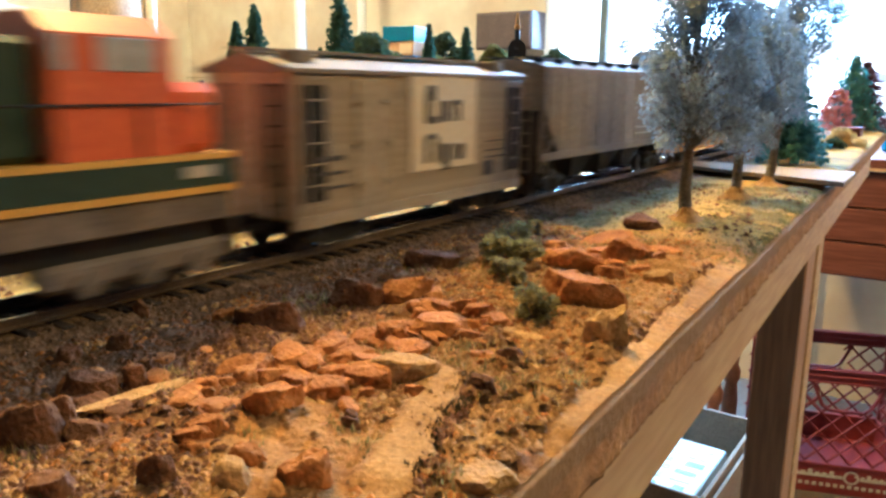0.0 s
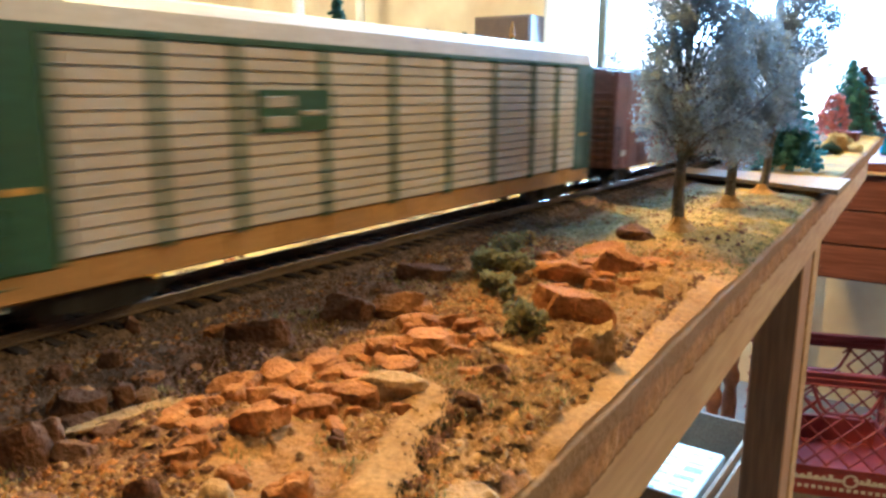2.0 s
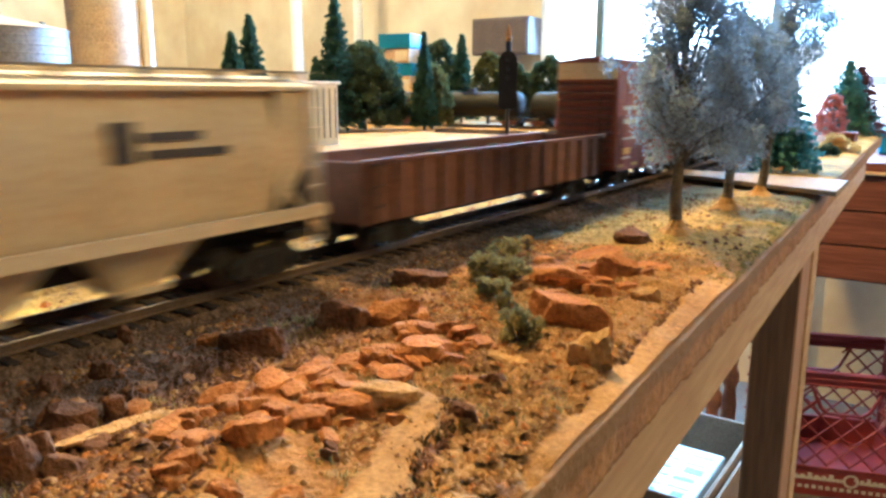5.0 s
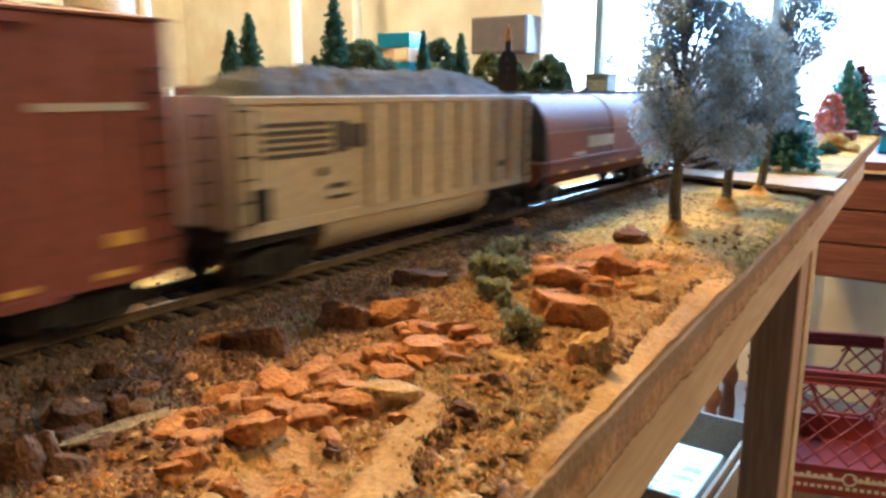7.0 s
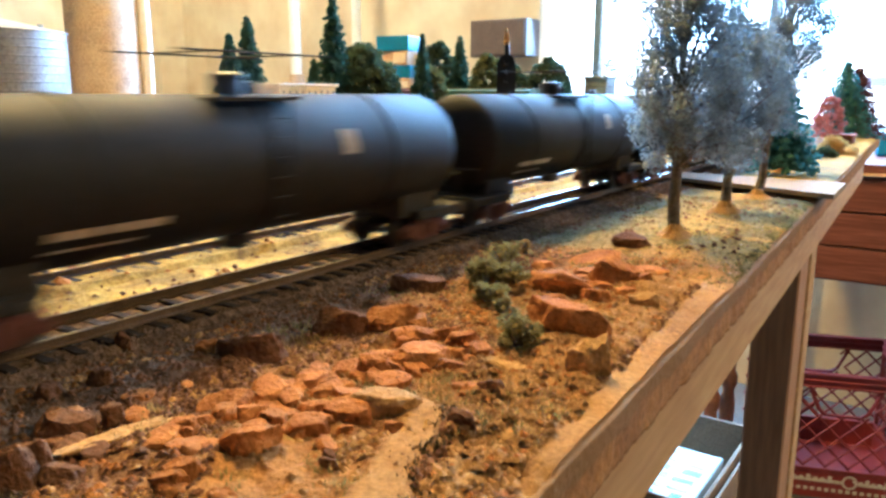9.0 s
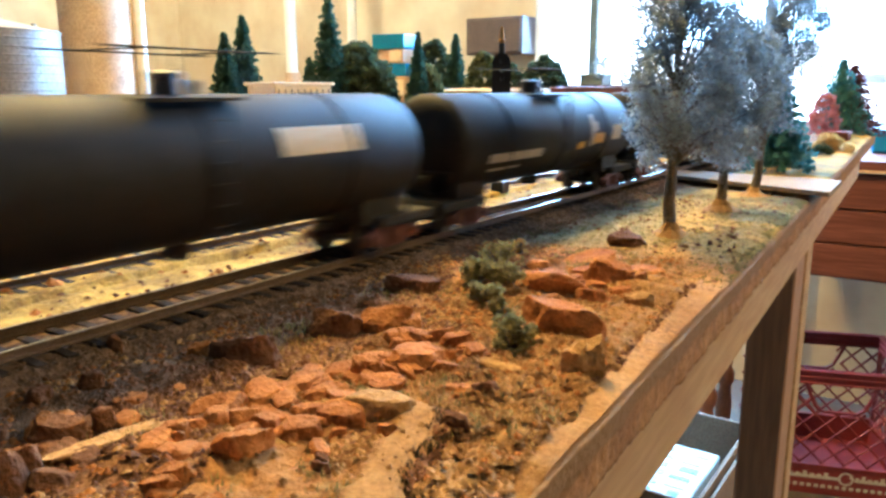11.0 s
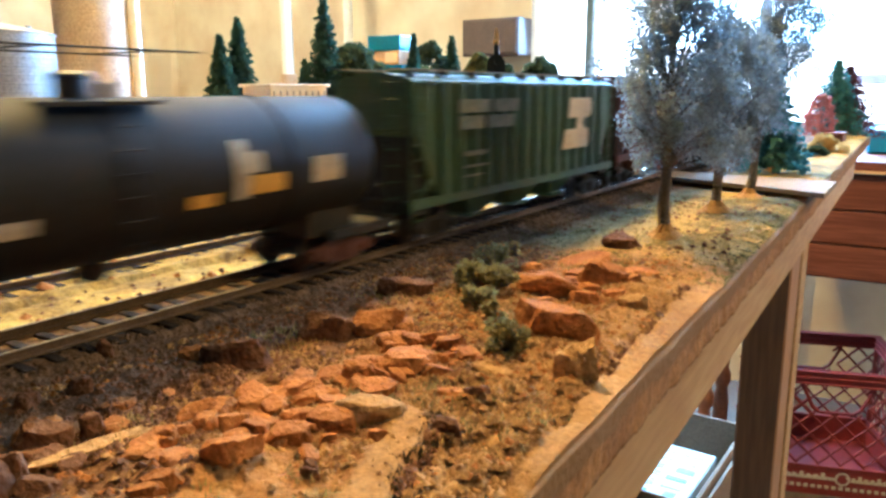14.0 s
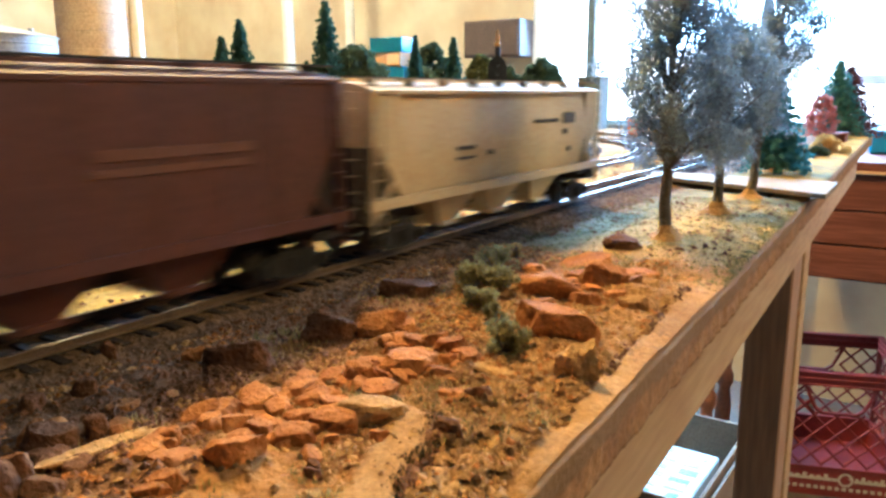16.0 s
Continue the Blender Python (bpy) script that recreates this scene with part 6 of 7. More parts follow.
def conifer(x, y, height, width, seed, leafmat, label, lo=0.10, z=None, group="trees along the backdrop", leaf=0.0026, rows=24, per=22):
    """A model fir: whorls of drooping needle tufts on thin boughs."""
    rng = random.Random(seed)
    t = thing("conifer", label, "tree", (x, y, ground_z(x, y) if z is None else z), group=group)
    bm = rod(bmesh.new(), (0, 0, -0.001), (0, 0, height * 0.97), height * 0.018, 8, height * 0.003)
    clumps = []
    for i in range(rows):
        u = i / (rows - 1)
        zz = height * (lo + (0.985 - lo) * u)
        r = width / 2 * (1 - u) ** 0.85 * rng.uniform(0.82, 1.1) + width * 0.03
        n = max(4, int(per * (1 - u * 0.8)))
        for k in range(n):
            a = 2 * math.pi * k / n + rng.uniform(-0.3, 0.3) + i
            for f in (0.35, 0.68, 1.0):
                q = r * f * rng.uniform(0.85, 1.08)
                clumps.append((q * math.cos(a), q * math.sin(a), zz - q * 0.22 + rng.gauss(0, height * 0.012), width * 0.055 * (1.25 - 0.4 * f)))
            if k % 3 == 0:
                rod(bm, (0, 0, zz), (r * math.cos(a), r * math.sin(a), zz - r * 0.32), height * 0.004, 4, height * 0.001)
    part("trunk", bm, M["bark"], t)
    part("crown", leaves("crown", clumps, 2.2e6 / (width / 0.05) ** 2, leaf, M[leafmat], seed, 0.6, 0.8), None, t)
    return t


def round_tree(x, y, height, width, seed, leafmat, label, group="trees along the backdrop", leaf=0.0026):
    rng = random.Random(seed)
    t = thing("tree", label, "tree", (x, y, ground_z(x, y)), group=group)
    bm = rod(bmesh.new(), (0, 0, -0.001), (0, 0, height * 0.6), height * 0.03, 8, height * 0.012)
    clumps = []
    for i in range(230):
        u = rng.random()
        zz = height * (0.12 + 0.86 * u)
        r = width / 2 * (1 - u ** 2.4) ** 0.6 * rng.uniform(0.72, 1.04)
        a = rng.uniform(0, 6.283)
        clumps.append((r * math.cos(a), r * math.sin(a), zz, width * rng.uniform(0.06, 0.11)))
        if i % 9 == 0:
            rod(bm, (0, 0, height * 0.3), (r * 0.8 * math.cos(a), r * 0.8 * math.sin(a), zz), height * 0.006, 4, height * 0.002)
    part("trunk", bm, M["bark"], t)
    part("crown", leaves("crown", clumps, 1.6e6, leaf, M[leafmat], seed), None, t)
    return t


ridge = lump(0.230, -0.0548, 0.022, 0.0050, 0.0014, -11, "soil")
ridge.matrix_world = pose(0.230, -0.0548, ground_z(0.230, -0.0548) - 0.0002, 0, 0, -11)

HAZED = "tall model tree with flared foot, haze painted into its blue-grey foliage"
broadleaf(0.474, -0.0742, 0.109, 0.068, 0.034, 21, "leafgrey", HAZED)
broadleaf(0.556, -0.0742, 0.092, 0.055, 0.027, 22, "leafgrey", HAZED)
broadleaf(0.618, -0.0770, 0.088, 0.046, 0.038, 23, "leafgrey", HAZED, count=4.4e6)
broadleaf(0.790, -0.0575, 0.150, 0.084, 0.078, 24, "leafgrey", "tall sparse model tree with bare twisted limbs", bare=0.22, foot=0.010, count=4.4e6)
conifer(0.764, -0.0640, 0.067, 0.050, 25, "hazespruce", "model spruce standing on sand, haze painted into its blue-green", lo=0.14, group="foreground trees", leaf=0.0016, rows=12)
conifer(0.86, -0.050, 0.046, 0.036, 28, "hazespruce", "small model spruce on sand, haze painted into its blue-green", lo=0.16, group="foreground trees", leaf=0.0016, rows=11)
round_tree(1.240, -0.0310, 0.056, 0.038, 26, "leafred", "small crimson autumn tree beside a planter", "foreground trees", leaf=0.0015)
conifer(1.358, -0.034, 0.100, 0.084, 27, "hazespruce", "fir at the layout's end, haze painted into its blue-green", group="foreground trees", rows=18, leaf=0.0017)
conifer(1.395, -0.045, 0.094, 0.092, 29, "maroon", "dark red drooping fir at the layout's end", group="foreground trees", rows=16, leaf=0.0017)

conifer(0.815, 0.595, 0.128, 0.0560, 31, "spruce", "narrow dark green fir behind the yard")
conifer(0.850, 0.600, 0.152, 0.0616, 32, "spruce", "narrow dark green fir behind the yard")
conifer(0.890, 0.600, 0.055, 0.0308, 33, "spruce", "small dark green fir behind the yard")
conifer(0.975, 0.605, 0.105, 0.0420, 34, "spruce", "narrow dark green fir behind the yard")
conifer(1.012, 0.600, 0.192, 0.0784, 35, "spruce", "tall dark green fir behind the yard")
round_tree(1.076, 0.600, 0.128, 0.1232, 36, "leafdark", "bushy dark olive tree behind the yard")
conifer(1.127, 0.523, 0.146, 0.0434, 37, "spruce", "slim dark green fir behind the yard")
round_tree(1.158, 0.530, 0.100, 0.0644, 38, "leafolive", "bushy olive tree behind the yard")
round_tree(1.415, 0.690, 0.156, 0.0924, 39, "leafdark", "rounded dark green tree behind the yard")
conifer(1.412, 0.638, 0.165, 0.0644, 40, "spruce", "slim dark green fir behind the yard")
round_tree(1.395, 0.567, 0.130, 0.0728, 41, "leafolive", "bushy olive tree behind the yard")
round_tree(1.345, 0.480, 0.105, 0.0616, 43, "leafdark", "bushy dark green tree behind the yard")
round_tree(1.410, 0.450, 0.118, 0.0924, 42, "leafdark", "rounded dark green tree behind the yard")


def bush(x, y, w, h, seed, leafmat, label, leaf=0.0007, twiggy=False):
    rng = random.Random(seed)
    t = thing("bush", label, "bush", (x, y, ground_z(x, y)), group="brush of the foreground")
    bm = bmesh.new()
    clumps = []
    for i in range(26):
        a, k, u = rng.uniform(0, 6.283), rng.random() ** 0.5, rng.random()
        c = (w / 2 * k * (1 - 0.4 * u) * math.cos(a), w / 2 * k * (1 - 0.4 * u) * math.sin(a), h * (0.12 + 0.80 * u * (1 - 0.3 * k)))
        rod(bm, (c[0] * 0.2, c[1] * 0.2, -0.0005), c, 0.00030, 4, 0.00012)
        if not twiggy or i % 2:
            clumps.append((*c, w * rng.uniform(0.08, 0.17)))
    part("branchwork", bm, M["bark"], t)
    part("foliage", leaves("foliage", clumps, 1.5e7 if not twiggy else 7.0e6, leaf, M[leafmat], seed), None, t)
    return t


bush(0.387, -0.0420, 0.0170, 0.0085, 51, "brushgreen", "dry twiggy olive bush beside red stones", twiggy=True)
bush(0.353, -0.0530, 0.0140, 0.0085, 52, "brushgreen", "ragged grey-olive bush beside red stones")
bush(0.353, -0.0630, 0.0120, 0.0080, 53, "brushgreen", "low grey-olive bush among stones")
bush(0.333, -0.0680, 0.0110, 0.0065, 54, "brushgreen", "low grey-olive bush among stones")
bush(0.325, -0.0770, 0.0075, 0.0062, 55, "brushgreen", "small round olive bush")
bush(0.3105, -0.0890, 0.0122, 0.0086, 62, "brushgreen", "round olive bush before a red boulder")
bush(0.404, -0.0410, 0.0060, 0.0075, 56, "straw", "small dry straw-coloured sprig", twiggy=True)
bush(1.020, -0.0700, 0.0400, 0.0180, 60, "straw", "dry golden bush on the far sand")
bush(0.960, -0.0650, 0.0260, 0.0120, 61, "leafdark", "low dark bush on the far sand")


# ---- the yard behind the tracks ----
def signal():
    s = thing("railway_signal", "black target signal on a slim mast with gilt finial", "signal", (0.547, 0.0490, ground_z(0.547, 0.0490)))
    part("mast", rod(bmesh.new(), (0, 0, -0.001), (0, 0, 0.084), 0.0011, 10), M["black"], s)
    part("base", B(-0.004, 0.004, -0.004, 0.004, -0.001, 0.006, 0.0006), M["black"], s)
    bm = bmesh.new()
    outline = [(-0.0052, -0.026), (0.0052, -0.026)] + [(0.0052 * math.cos(q), 0.0062 * math.sin(q)) for q in [math.pi * i / 14 for i in range(15)]]
    faces = [[bm.verts.new((u, v, w)) for u, v in outline] for w in (0.0, 0.0012)]
    bm.faces.new(faces[0][::-1]), bm.faces.new(faces[1])
    for i in range(len(outline)):
        j = (i + 1) % len(outline)
        bm.faces.new((faces[0][i], faces[0][j], faces[1][j], faces[1][i]))
    bmesh.ops.recalc_face_normals(bm, faces=bm.faces)
    tg = part("target", bm, M["black"], s, "black round-topped target plate")
    tg.matrix_local = Matrix.Translation((-0.0022, -0.0012, 0.0725)) @ Matrix.Rotation(radians(-60), 4, "Z") @ Matrix.Rotation(radians(90), 4, "X")
    part("neck", rod(bmesh.new(), (0, 0, 0.074), (0, 0, 0.0835), 0.0016, 12), M["black"], s)
    for dz in (-0.005, 0.0, 0.005):
        part("lamp_hood", rod(bmesh.new(), (0.0, 0, 0.069 + dz), (-0.0055, -0.0032, 0.069 + dz), 0.0014, 10, 0.0011), M["black"], s)
    part("sign_plate", B(-0.0012, 0.0012, -0.0026, -0.0018, 0.0575, 0.0602), M["letter"], s, "small white plate")
    part("finial", lathe(bmesh.new(), [(0.0012, 0.084), (0.0019, 0.0855), (0.0012, 0.087), (0.0015, 0.088), (0.0003, 0.093)], 12), M["sill"], s, "pointed gilt finial", True)
    return s


signal()


def grain_bin():
    t = thing("grain_bin", "pale ribbed steel grain bin with low cone roof", "grain bin", (0.575, 0.690, ground_z(0.575, 0.69)))
    r, h = 0.074, 0.121
    rings = []
    for i in range(14):
        z = h * i / 14
        rings += [(r, z), (r + 0.0006, z + 0.0005), (r + 0.0006, z + 0.0014), (r, z + 0.0019)]
    part("shell", lathe(bmesh.new(), [(r, -0.001)] + rings[1:] + [(r, h)], 64), M["bin"], t, smooth=True)
    part("roof", lathe(bmesh.new(), [(r + 0.002, h), (r + 0.002, h + 0.001), (0.010, h + 0.016), (0.009, h + 0.021), (0.002, h + 0.023)], 48), M["bin"], t, smooth=True)
    part("vent", rod(bmesh.new(), (0.045, -0.02, h + 0.004), (0.045, -0.02, h + 0.011), 0.003, 10), M["bin"], t)


grain_bin()


def silo():
    t = thing("concrete_silo", "tall tan concrete silo with faint ring joints", "silo", (0.965, 1.095, ground_z(0.965, 1.095)))
    r, h = 0.062, 0.42
    rings = [(r, -0.001)]
    for i in range(1, 15):
        z = h * i / 15
        rings += [(r, z - 0.0006), (r - 0.0007, z), (r, z + 0.0006)]
    part("shell", lathe(bmesh.new(), rings + [(r, h)], 56), M["silo"], t, smooth=True)
    part("cap", lathe(bmesh.new(), [(r + 0.003, h), (r + 0.003, h + 0.006), (0.01, h + 0.02)], 40), M["silo"], t, smooth=True)
    # white upright rod put in for the window-lit edge of the shell
    part("pipe", rod(bmesh.new(), (r * 0.7, -r * 0.9, -0.001), (r * 0.7, -r * 0.9, h), 0.010, 16), M["pipe"], t, "white rod added for the silo's lit right edge")


silo()


def wheelset(t, xs, half, r):
    for x in xs:
        for s in (-1, 1):
            w = part("wheel", rod(bmesh.new(), (x, s * half - 0.002, r), (x, s * half + 0.002, r), r, 18), M["black"], t, "black tyre with pale hub", True)
            part("rim", rod(bmesh.new(), (x, s * (half + 0.0021) - 0.0003, r), (x, s * (half + 0.0021) + 0.0003, r), r * 0.58, 14), M["bin"], w, smooth=True)


def semi(name, m, label, paint, sleeper):
    """A toy highway tractor facing -x."""
    t = thing(name, label, "truck", group="toy trucks in the yard")
    t.matrix_world = m
    w = 0.0135
    bm = bmesh.new()
    side = [(-0.036, 0.006), (-0.036, 0.014), (-0.033, 0.0175), (-0.018, 0.0205), (-0.018, 0.006)]
    a = [bm.verts.new((x, -w * 0.85, z)) for x, z in side]
    b = [bm.verts.new((x, w * 0.85, z)) for x, z in side]
    bm.faces.new(a), bm.faces.new(b[::-1])
    for i in range(len(side)):
        bm.faces.new((a[i], b[i], b[(i + 1) % len(side)], a[(i + 1) % len(side)]))
    bmesh.ops.recalc_face_normals(bm, faces=bm.faces)
    bmesh.ops.bevel(bm, geom=bm.edges[:], offset=0.0010, segments=2, affect="EDGES")
    part("hood", bm, M[paint], t, smooth=True)
    bm = bmesh.new()
    top = 0.046 if sleeper else 0.034
    side = [(-0.0178, 0.006), (-0.0178, 0.022), (-0.0135, 0.0315), (0.002, top), (0.018 if sleeper else 0.0, top), (0.018 if sleeper else 0.0, 0.006)]
    a = [bm.verts.new((x, -w, z)) for x, z in side]
    b = [bm.verts.new((x, w, z)) for x, z in side]
    bm.faces.new(a), bm.faces.new(b[::-1])
    for i in range(len(side)):
        bm.faces.new((a[i], b[i], b[(i + 1) % len(side)], a[(i + 1) % len(side)]))
    bmesh.ops.recalc_face_normals(bm, faces=bm.faces)
    bmesh.ops.bevel(bm, geom=bm.edges[:], offset=0.0008, segments=2, affect="EDGES")
    cab = part("cab", bm, M[paint], t, smooth=True)
    part("side_window", B(-0.0140, -0.0065, -w - 0.0002, -w + 0.0004, 0.0225, 0.0295, 0.0002), M["black"], cab, "dark cab window")
    if sleeper:
        part("side_window", B(0.0060, 0.0120, -w - 0.0002, -w + 0.0004, 0.0235, 0.0295, 0.0002), M["black"], cab)
    part("grille", B(-0.0367, -0.0358, -w * 0.55, w * 0.55, 0.0065, 0.0135, 0.0002), M["bin"], t, "chrome grille")
    part("bumper", B(-0.0385, -0.0360, -w, w, 0.0030, 0.0062, 0.0006), M["bin"], t)
    for s in (-1, 1):
        bm = bmesh.new()
        prism(bm, [(s * w * 0.82, 0.0085), (s * w * 0.82, 0.0125), (s * w * 1.08, 0.0115), (s * w * 1.08, 0.0085)], -0.0345, -0.0215)
        part("fender", bm, M[paint], t)
        part("fuel_tank", rod(bmesh.new(), (-0.015, s * 0.0115, 0.0070), (0.004, s * 0.0115, 0.0070), 0.0034, 14), M["bin"], t, smooth=True)
        part("exhaust", rod(bmesh.new(), (0.0205, s * 0.011, 0.008), (0.0205, s * 0.011, top + 0.004), 0.0010, 8), M["bin"], t)
    part("chassis", B(-0.034, 0.052, -0.0050, 0.0050, 0.0055, 0.0085), M["under"], t)
    wheelset(t, (-0.028, 0.034, 0.046), 0.0105, 0.0062)
    return t


gz = -0.0052
semi("semi_truck", pose(0.505, 0.410, gz, 0, 0, 4), "white toy semi tractor with sleeper cab on dirt", "white", True)
semi("semi_truck", pose(0.492, 0.352, gz, 0, 0, 6), "black toy tractor with chrome hubs on dirt", "black", False)


def van():
    t = thing("delivery_truck", "white toy truck with red side stripes", "truck", group="toy trucks in the yard")
    t.matrix_world = pose(0.640, 0.585, gz, 0, 0, 4)
    bm = prism(bmesh.new(), [(-0.0125, 0.006), (-0.0125, 0.033), (0.0125, 0.033), (0.0125, 0.006)], -0.020, 0.038)
    bmesh.ops.bevel(bm, geom=bm.edges[:], offset=0.0010, segments=2, affect="EDGES")
    body = part("body", bm, M["white"], t, smooth=True)
    part("hood", B(-0.036, -0.0202, -0.0105, 0.0105, 0.006, 0.0185, 0.0025), M["white"], t, smooth=True)
    for x in (-0.016, -0.002, 0.016):
        part("stripe", B(x, x + 0.010, -0.0128, -0.0122, 0.0165, 0.0215), M["orange"], body, "red-orange stripe")
    part("bumper", B(-0.0375, -0.0358, -0.011, 0.011, 0.0035, 0.0065), M["bin"], t)
    wheelset(t, (-0.026, 0.024), 0.0105, 0.0065)


van()


def yard_building(x, y, lx, ly, h, label, wallm, roofm, turn=0, windows=3):
    t = thing("yard_building", label, "building", group="small buildings of the yard")
    t.matrix_world = pose(x, y, -0.0062, 0, 0, turn)
    b = part("wall", B(-lx / 2, lx / 2, -ly / 2, ly / 2, 0, h, 0.0005), M[wallm], t)
    part("roof", B(-lx / 2 - 0.003, lx / 2 + 0.003, -ly / 2 - 0.003, ly / 2 + 0.003, h, h + 0.0035, 0.0006), M[roofm], t)
    for i in range(windows):
        u = -lx / 2 + lx * (i + 0.5) / windows
        wd = part("window", B(u - 0.004, u + 0.004, -ly / 2 - 0.0006, -ly / 2 + 0.0004, h * 0.45, h * 0.75), M["black"], t)
        part("frame", B(u - 0.0048, u + 0.0048, -ly / 2 - 0.0009, -ly / 2 + 0.0002, h * 0.42, h * 0.45), M["white"], wd)
    return t


yard_building(0.770, 0.440, 0.075, 0.05, 0.066, "low white flat-roofed building with slatted front", "white", "white", -8, 0)
for i in range(9):
    p = part("slat", B(-0.034 + 0.0084 * i, -0.0325 + 0.0084 * i, -0.0262, -0.0248, 0.008, 0.062), M["bin"], bpy.data.objects["yard_building"])
yard_building(1.345, 0.385, 0.034, 0.034, 0.052, "small red block building", "crate", "crate", 20, 2)
yard_building(1.30, 0.232, 0.060, 0.016, 0.022, "low orange loading shed", "orange", "crate", 10, 2)
yard_building(1.415, 0.352, 0.042, 0.040, 0.085, "grey-green block at the layout's end", "frame", "frame", 0, 0)
structure("end_board", B(1.452, 1.466, -0.060, 0.60, -0.026, 0.000, 0.0008), M["slab"], "grey board closing the layout's end", "board")


def planter():
    t = thing("planter", "dark brown planter box under the red tree", "planter", (1.215, -0.052, ground_z(1.215, -0.052)))
    part("box", B(-0.018, 0.018, -0.012, 0.012, -0.001, 0.0085, 0.0008), M["walnut"], t)
    part("rim", B(-0.020, 0.020, -0.014, 0.014, 0.0085, 0.0105, 0.0006), M["walnut"], t)


planter()


def carton_stack():
    z = -0.0062
    for i, (h, m, label) in enumerate(((0.046, "cardboard", "plain brown carton at the layout's back"), (0.043, "tancard", "tan card box under a blue one"), (0.024, "blue", "small blue card box in a stack"), (0.026, "tancard", "tan card box with pale end"), (0.028, "blue", "glossy blue card box atop a stack"))):
        t = thing("card_box", label, "box", group="stacked boxes")
        t.matrix_world = pose(1.355 + 0.002 * (i % 2), 0.742, z, 0, 0, 8 + 5 * (i % 3))
        part("body", B(-0.030, 0.030, -0.033, 0.033, 0, h - 0.0006, 0.0012), M[m], t)
        if m == "tancard":
            part("end_label", B(-0.0306, -0.0295, -0.030, -0.004, h * 0.15, h * 0.85), M["panel"], t, "pale end label")
        z += h


carton_stack()


# ---- the room's furniture ----
def pipe(x, y, r, collar):
    t = thing("support_pipe", "white painted vertical pipe in front of the wall", "pipe", (x, y, FLOOR), group="room pipes")
    part("shaft", rod(bmesh.new(), (0, 0, 0), (0, 0, 1.75 - FLOOR), r, 24), M["pipe"], t, smooth=True)
    if collar:
        part("collar", rod(bmesh.new(), (0, 0, -FLOOR - 0.3), (0, 0, -FLOOR + 0.125), r * 1.35, 24), M["tancard"], t, "tan collar", True)


pipe(2.28, 1.935, 0.022, True)
pipe(2.44, 1.770, 0.018, False)
wb = thing("wall_box", "dark brown wooden box mounted on the wall", "box", (WX, 1.185, 0.18))
part("body", B(-0.10, 0, -0.112, 0.112, 0, 0.125, 0.003), M["plaster"], wb)
part("front_panel", B(-0.104, -0.1002, -0.105, 0.105, 0.008, 0.117, 0.001), M["plaster"], wb)


def ceiling_lamp(x, y, z, w):
    t = thing("ceiling_lamp", "square warm ceiling lamp", "lamp", (x, y, z))
    part("housing", B(-w / 2 - 0.02, w / 2 + 0.02, -w / 2 - 0.02, w / 2 + 0.02, 0.02, 1.75 - z, 0.004), M["white"], t)
    part("diffuser", B(-w / 2, w / 2, -w / 2, w / 2, 0.006, 0.0195, 0.002), M["glow"], t, "glowing warm diffuser")


ceiling_lamp(0.80, 0.62, 1.50, 0.20)
# out of view, added to go with the far walls' fill light
ceiling_lamp(1.55, 1.75, 1.64, 0.50)


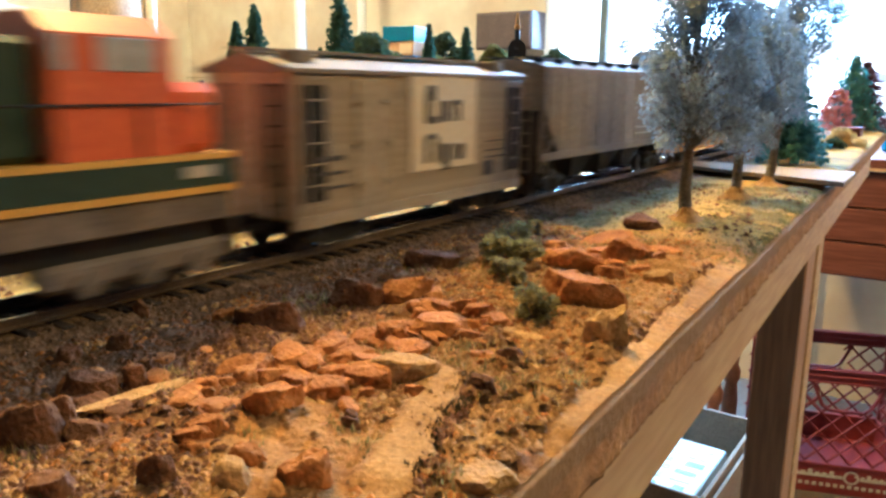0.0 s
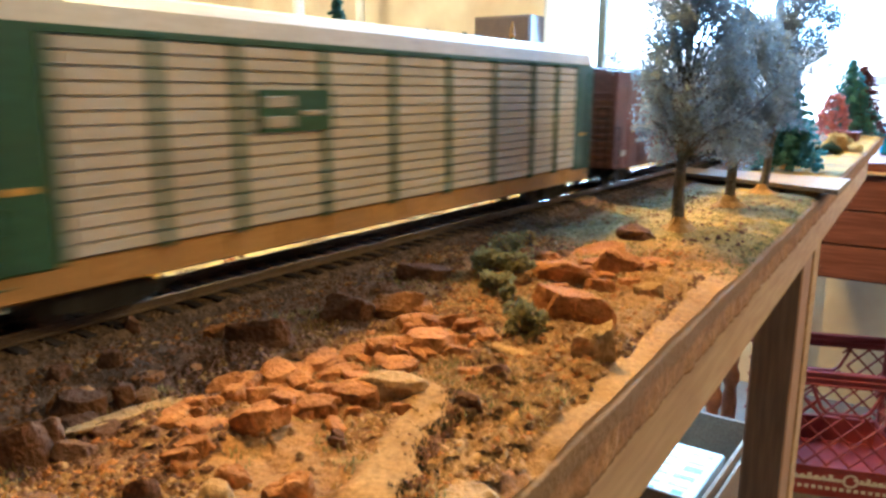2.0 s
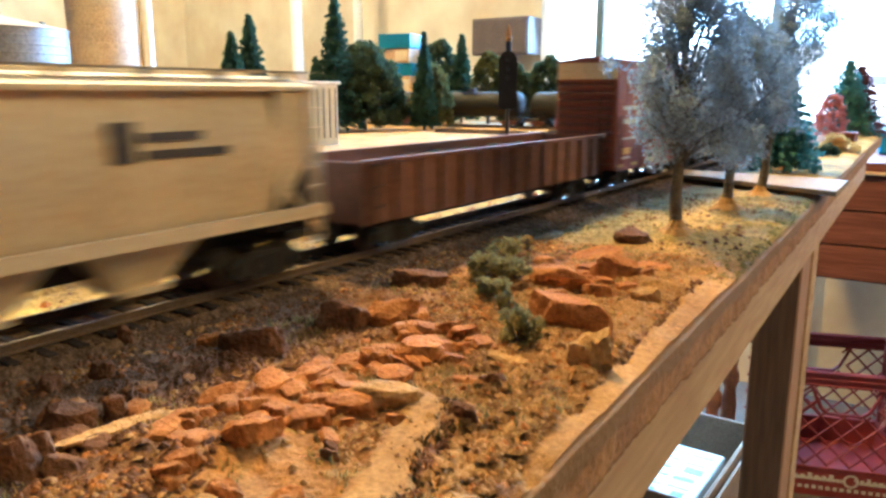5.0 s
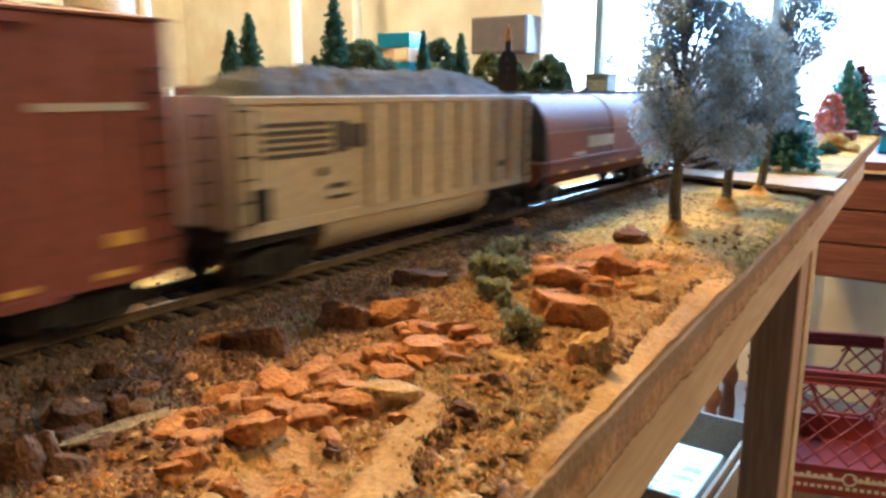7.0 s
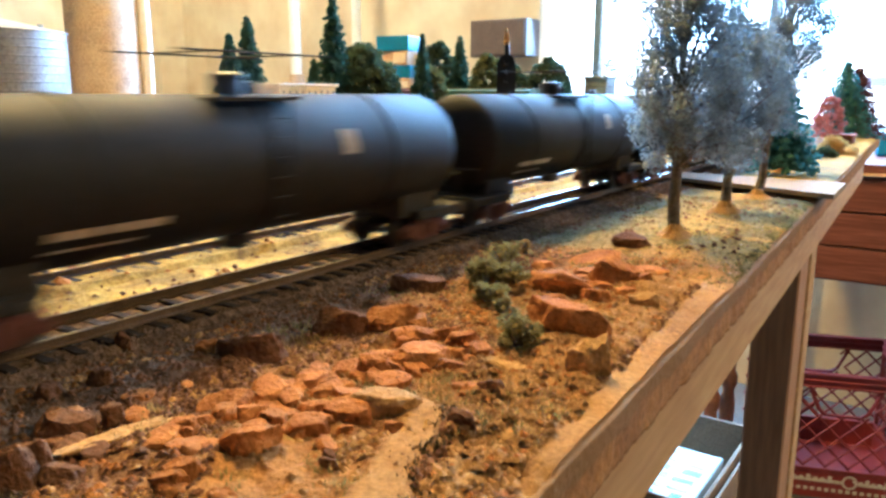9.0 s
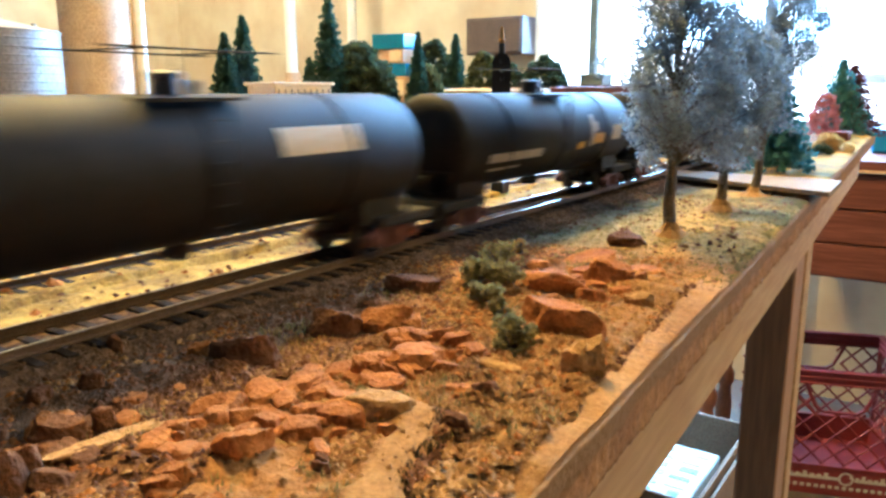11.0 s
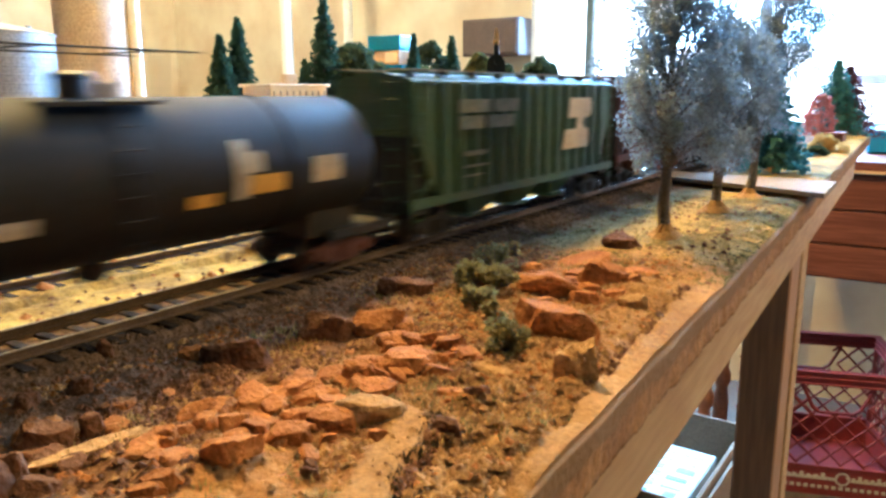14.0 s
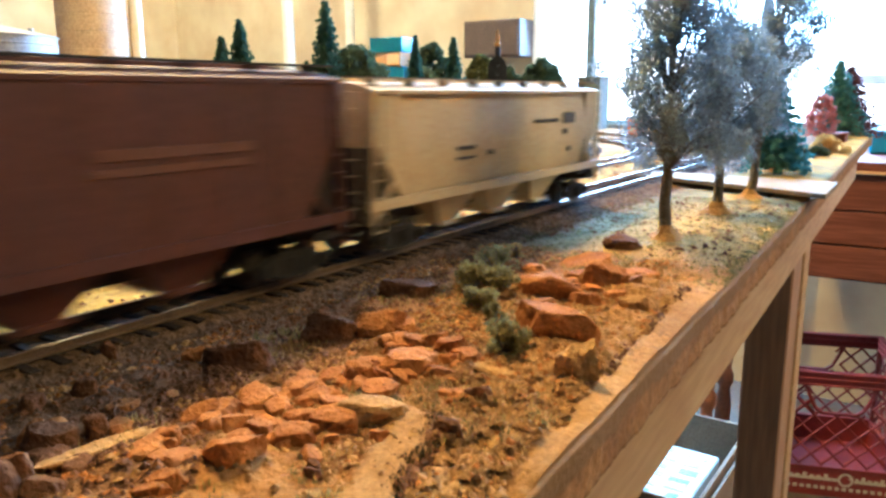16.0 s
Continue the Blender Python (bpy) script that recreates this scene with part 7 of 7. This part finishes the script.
def milk_crate():
    t = thing("milk_crate", "red plastic milk crate with lattice sides and pale marking", "crate", (2.120, 0.020, FLOOR))
    t.rotation_euler = (0, 0, radians(19))
    w, d, h, k = 0.330, 0.300, 0.300, 0.010
    for name, sy, sx in (("side", 0, -1), ("side", 0, 1), ("side", -1, 0), ("side", 1, 0)):
        L = w if sx else d
        bm = bmesh.new()
        # built in the plane u-z, then turned into place
        box(bm, -L / 2, L / 2, -k / 2, k / 2, 0, 0.070, 0.002)
        box(bm, -L / 2, L / 2, -k / 2 - 0.002, k / 2 + 0.002, 0.066, 0.074, 0.001)
        box(bm, -L / 2, L / 2, -k / 2, k / 2, h - 0.030, h, 0.002)
        for z in (h - 0.032, h - 0.018, h - 0.004):
            box(bm, -L / 2, L / 2, -k / 2 - 0.004, k / 2 + 0.004, z, z + 0.004, 0.0008)
        for u in (-L / 2 + 0.006, L / 2 - 0.006):
            box(bm, u - 0.006, u + 0.006, -k / 2, k / 2, 0, h, 0.002)
        z0, z1 = 0.074, h - 0.032
        H = z1 - z0
        n = 7
        pitch = L / n
        for i in range(-4, n + 1):
            for sgn in (-1, 1):
                pts = []
                for q in range(13):
                    u = -L / 2 + pitch * i + (H * q / 12 if sgn > 0 else H - H * q / 12)
                    pts.append((u, z0 + H * q / 12))
                for (ua, za), (ub, zb) in zip(pts, pts[1:]):
                    um, zm = (ua + ub) / 2, (za + zb) / 2
                    handle = abs(um) < 0.062 and zm > z1 - 0.062
                    if -L / 2 < um < L / 2 and not handle:
                        rod(bm, (ua, 0, za), (ub, 0, zb), 0.0030, 5)
        hp = [(-0.075, z1), (-0.050, z1 - 0.055), (-0.035, z1 - 0.066), (0.035, z1 - 0.066), (0.050, z1 - 0.055), (0.075, z1)]
        for (ua, za), (ub, zb) in zip(hp, hp[1:]):
            rod(bm, (ua, 0, za), (ub, 0, zb), 0.0042, 6)
        o = part(name, bm, M["crate"], t, "red lattice side")
        o.matrix_local = (Matrix.Translation((sx * d / 2, 0, 0)) @ Matrix.Rotation(math.pi / 2, 4, "Z")) if sx else Matrix.Translation((0, sy * (w / 2 - k), 0))
        if sx == -1:
            bm = bmesh.new()
            box(bm, -0.010, 0.150, 0.0052, 0.0062, 0.040, 0.047), box(bm, -0.150, -0.045, 0.0052, 0.0062, 0.040, 0.047)
            for i in range(9):
                box(bm, -0.145 + 0.013 * i, -0.137 + 0.013 * i, 0.0052, 0.0062, 0.047, 0.051 if i % 3 else 0.056)
                box(bm, 0.010 + 0.015 * i, 0.019 + 0.015 * i, 0.0052, 0.0062, 0.047, 0.051 if i % 3 else 0.056)
            for i in range(20):
                box(bm, -0.148 + 0.0148 * i, -0.139 + 0.0148 * i, 0.0052, 0.0062, 0.018, 0.026)
            for i in range(18):
                a = 2 * math.pi * i / 18
                u, v = -0.027 + 0.014 * math.cos(a), 0.045 + 0.014 * math.sin(a)
                box(bm, u - 0.0026, u + 0.0026, 0.0052, 0.0060, v - 0.0022, v + 0.0022)
            part("marking", bm, M["letter"], o, "faded pale marking")
    part("bottom", B(-d / 2, d / 2, -w / 2 + 0.01, w / 2 - 0.01, 0, 0.008), M["crate"], t)


milk_crate()


def carton():
    t = thing("carton", "open brown cardboard carton holding printed packs", "carton", (1.125, 0.130, FLOOR))
    t.rotation_euler = (0, 0, radians(-1))
    a, b, h, k = 0.26, 0.20, 0.440, 0.005
    part("bottom", B(-a / 2, a / 2, -b / 2, b / 2, 0, k), M["cardboard"], t)
    for x in (-1, 1):
        part("side", B(x * a / 2 - k / 2, x * a / 2 + k / 2, -b / 2, b / 2, k, h, 0.0008), M["cardboard"], t)
    for y in (-1, 1):
        part("side", B(-a / 2 + k / 2, a / 2 - k / 2, y * b / 2 - k / 2, y * b / 2 + k / 2, k, h, 0.0008), M["cardboard"], t)
    part("flap", B(-a / 2, a / 2, -b / 2 - 0.012, -b / 2 - 0.008, h - 0.13, h - 0.004, 0.0008), M["cardboard"], t, "folded-down flap")
    p = thing("printed_pack", "glossy white pack printed with blue patches in a carton", "pack", (1.115, 0.135, FLOOR + 0.0055))
    p.rotation_euler = (0, 0, radians(-1))
    part("body", B(-0.105, 0.080, -0.082, 0.080, 0, 0.405, 0.002), M["white"], p)
    rng = random.Random(5)
    for i in range(7):
        for j in range(4):
            x, y = -0.098 + 0.025 * i + rng.uniform(0, 0.004), -0.074 + 0.038 * j + rng.uniform(0, 0.008)
            part("print_patch", B(x, x + rng.uniform(0.010, 0.020), y, y + rng.uniform(0.012, 0.028), 0.4052, 0.4058), M[rng.choice(("blue", "paleblue", "paleblue"))], p, "blue printed patch")


carton()


def desk():
    t = thing("desk", "reddish walnut laminate desk panel with pale edge strip", "desk", (2.02, -0.42, FLOOR))
    z = -FLOOR - 0.094
    part("desktop", B(-0.01, 0.55, -0.75, 0.62, z - 0.022, z, 0.002), M["walnut"], t)
    part("edge_strip", B(-0.0135, -0.0102, -0.75, 0.62, z - 0.024, z - 0.019), M["pine"], t, "pale edge strip")
    for i in range(3):
        part("drawer_front", B(0.0, 0.018, -0.74, 0.61, z - 0.262 + 0.078 * i, z - 0.188 + 0.078 * i, 0.0015), M["walnut"], t)
    part("panel", B(0.02, 0.03, -0.74, 0.61, z - 0.268, z - 0.03), M["walnut"], t)
    for x, y in ((0.04, -0.70), (0.04, 0.585), (0.50, -0.70), (0.50, 0.585)):
        part("leg", B(x - 0.02, x + 0.02, y - 0.02, y + 0.02, 0, z - 0.0225, 0.002), M["walnut"], t)
    b = thing("plastic_tub", "pale blue plastic tub on the desk", "tub", (2.36, -0.29, FLOOR + z))
    part("body", B(-0.10, 0.10, -0.22, 0.28, 0, 0.052, 0.006), M["blue"], b)
    part("rim", B(-0.106, 0.106, -0.226, 0.286, 0.0521, 0.060, 0.003), M["paleblue"], b)


desk()


def stool():
    t = thing("stool", "reddish wooden stool with turned legs", "stool", (1.93, 0.31, FLOOR))
    part("seat", lathe(bmesh.new(), [(0.15, 0.40), (0.155, 0.41), (0.155, 0.425), (0.145, 0.432)], 32), M["turned"], t, smooth=True)
    prof = [(0.010, 0.0), (0.014, 0.03), (0.011, 0.06), (0.018, 0.10), (0.019, 0.16), (0.013, 0.20), (0.020, 0.215), (0.020, 0.235), (0.013, 0.25), (0.019, 0.30), (0.016, 0.40)]
    for a in (45, 135, 225, 315):
        m = Matrix.Translation((0.115 * math.cos(radians(a)), 0.115 * math.sin(radians(a)), 0))
        part("leg", lathe(bmesh.new(), prof, 16, m), M["turned"], t, smooth=True)


stool()


motions()
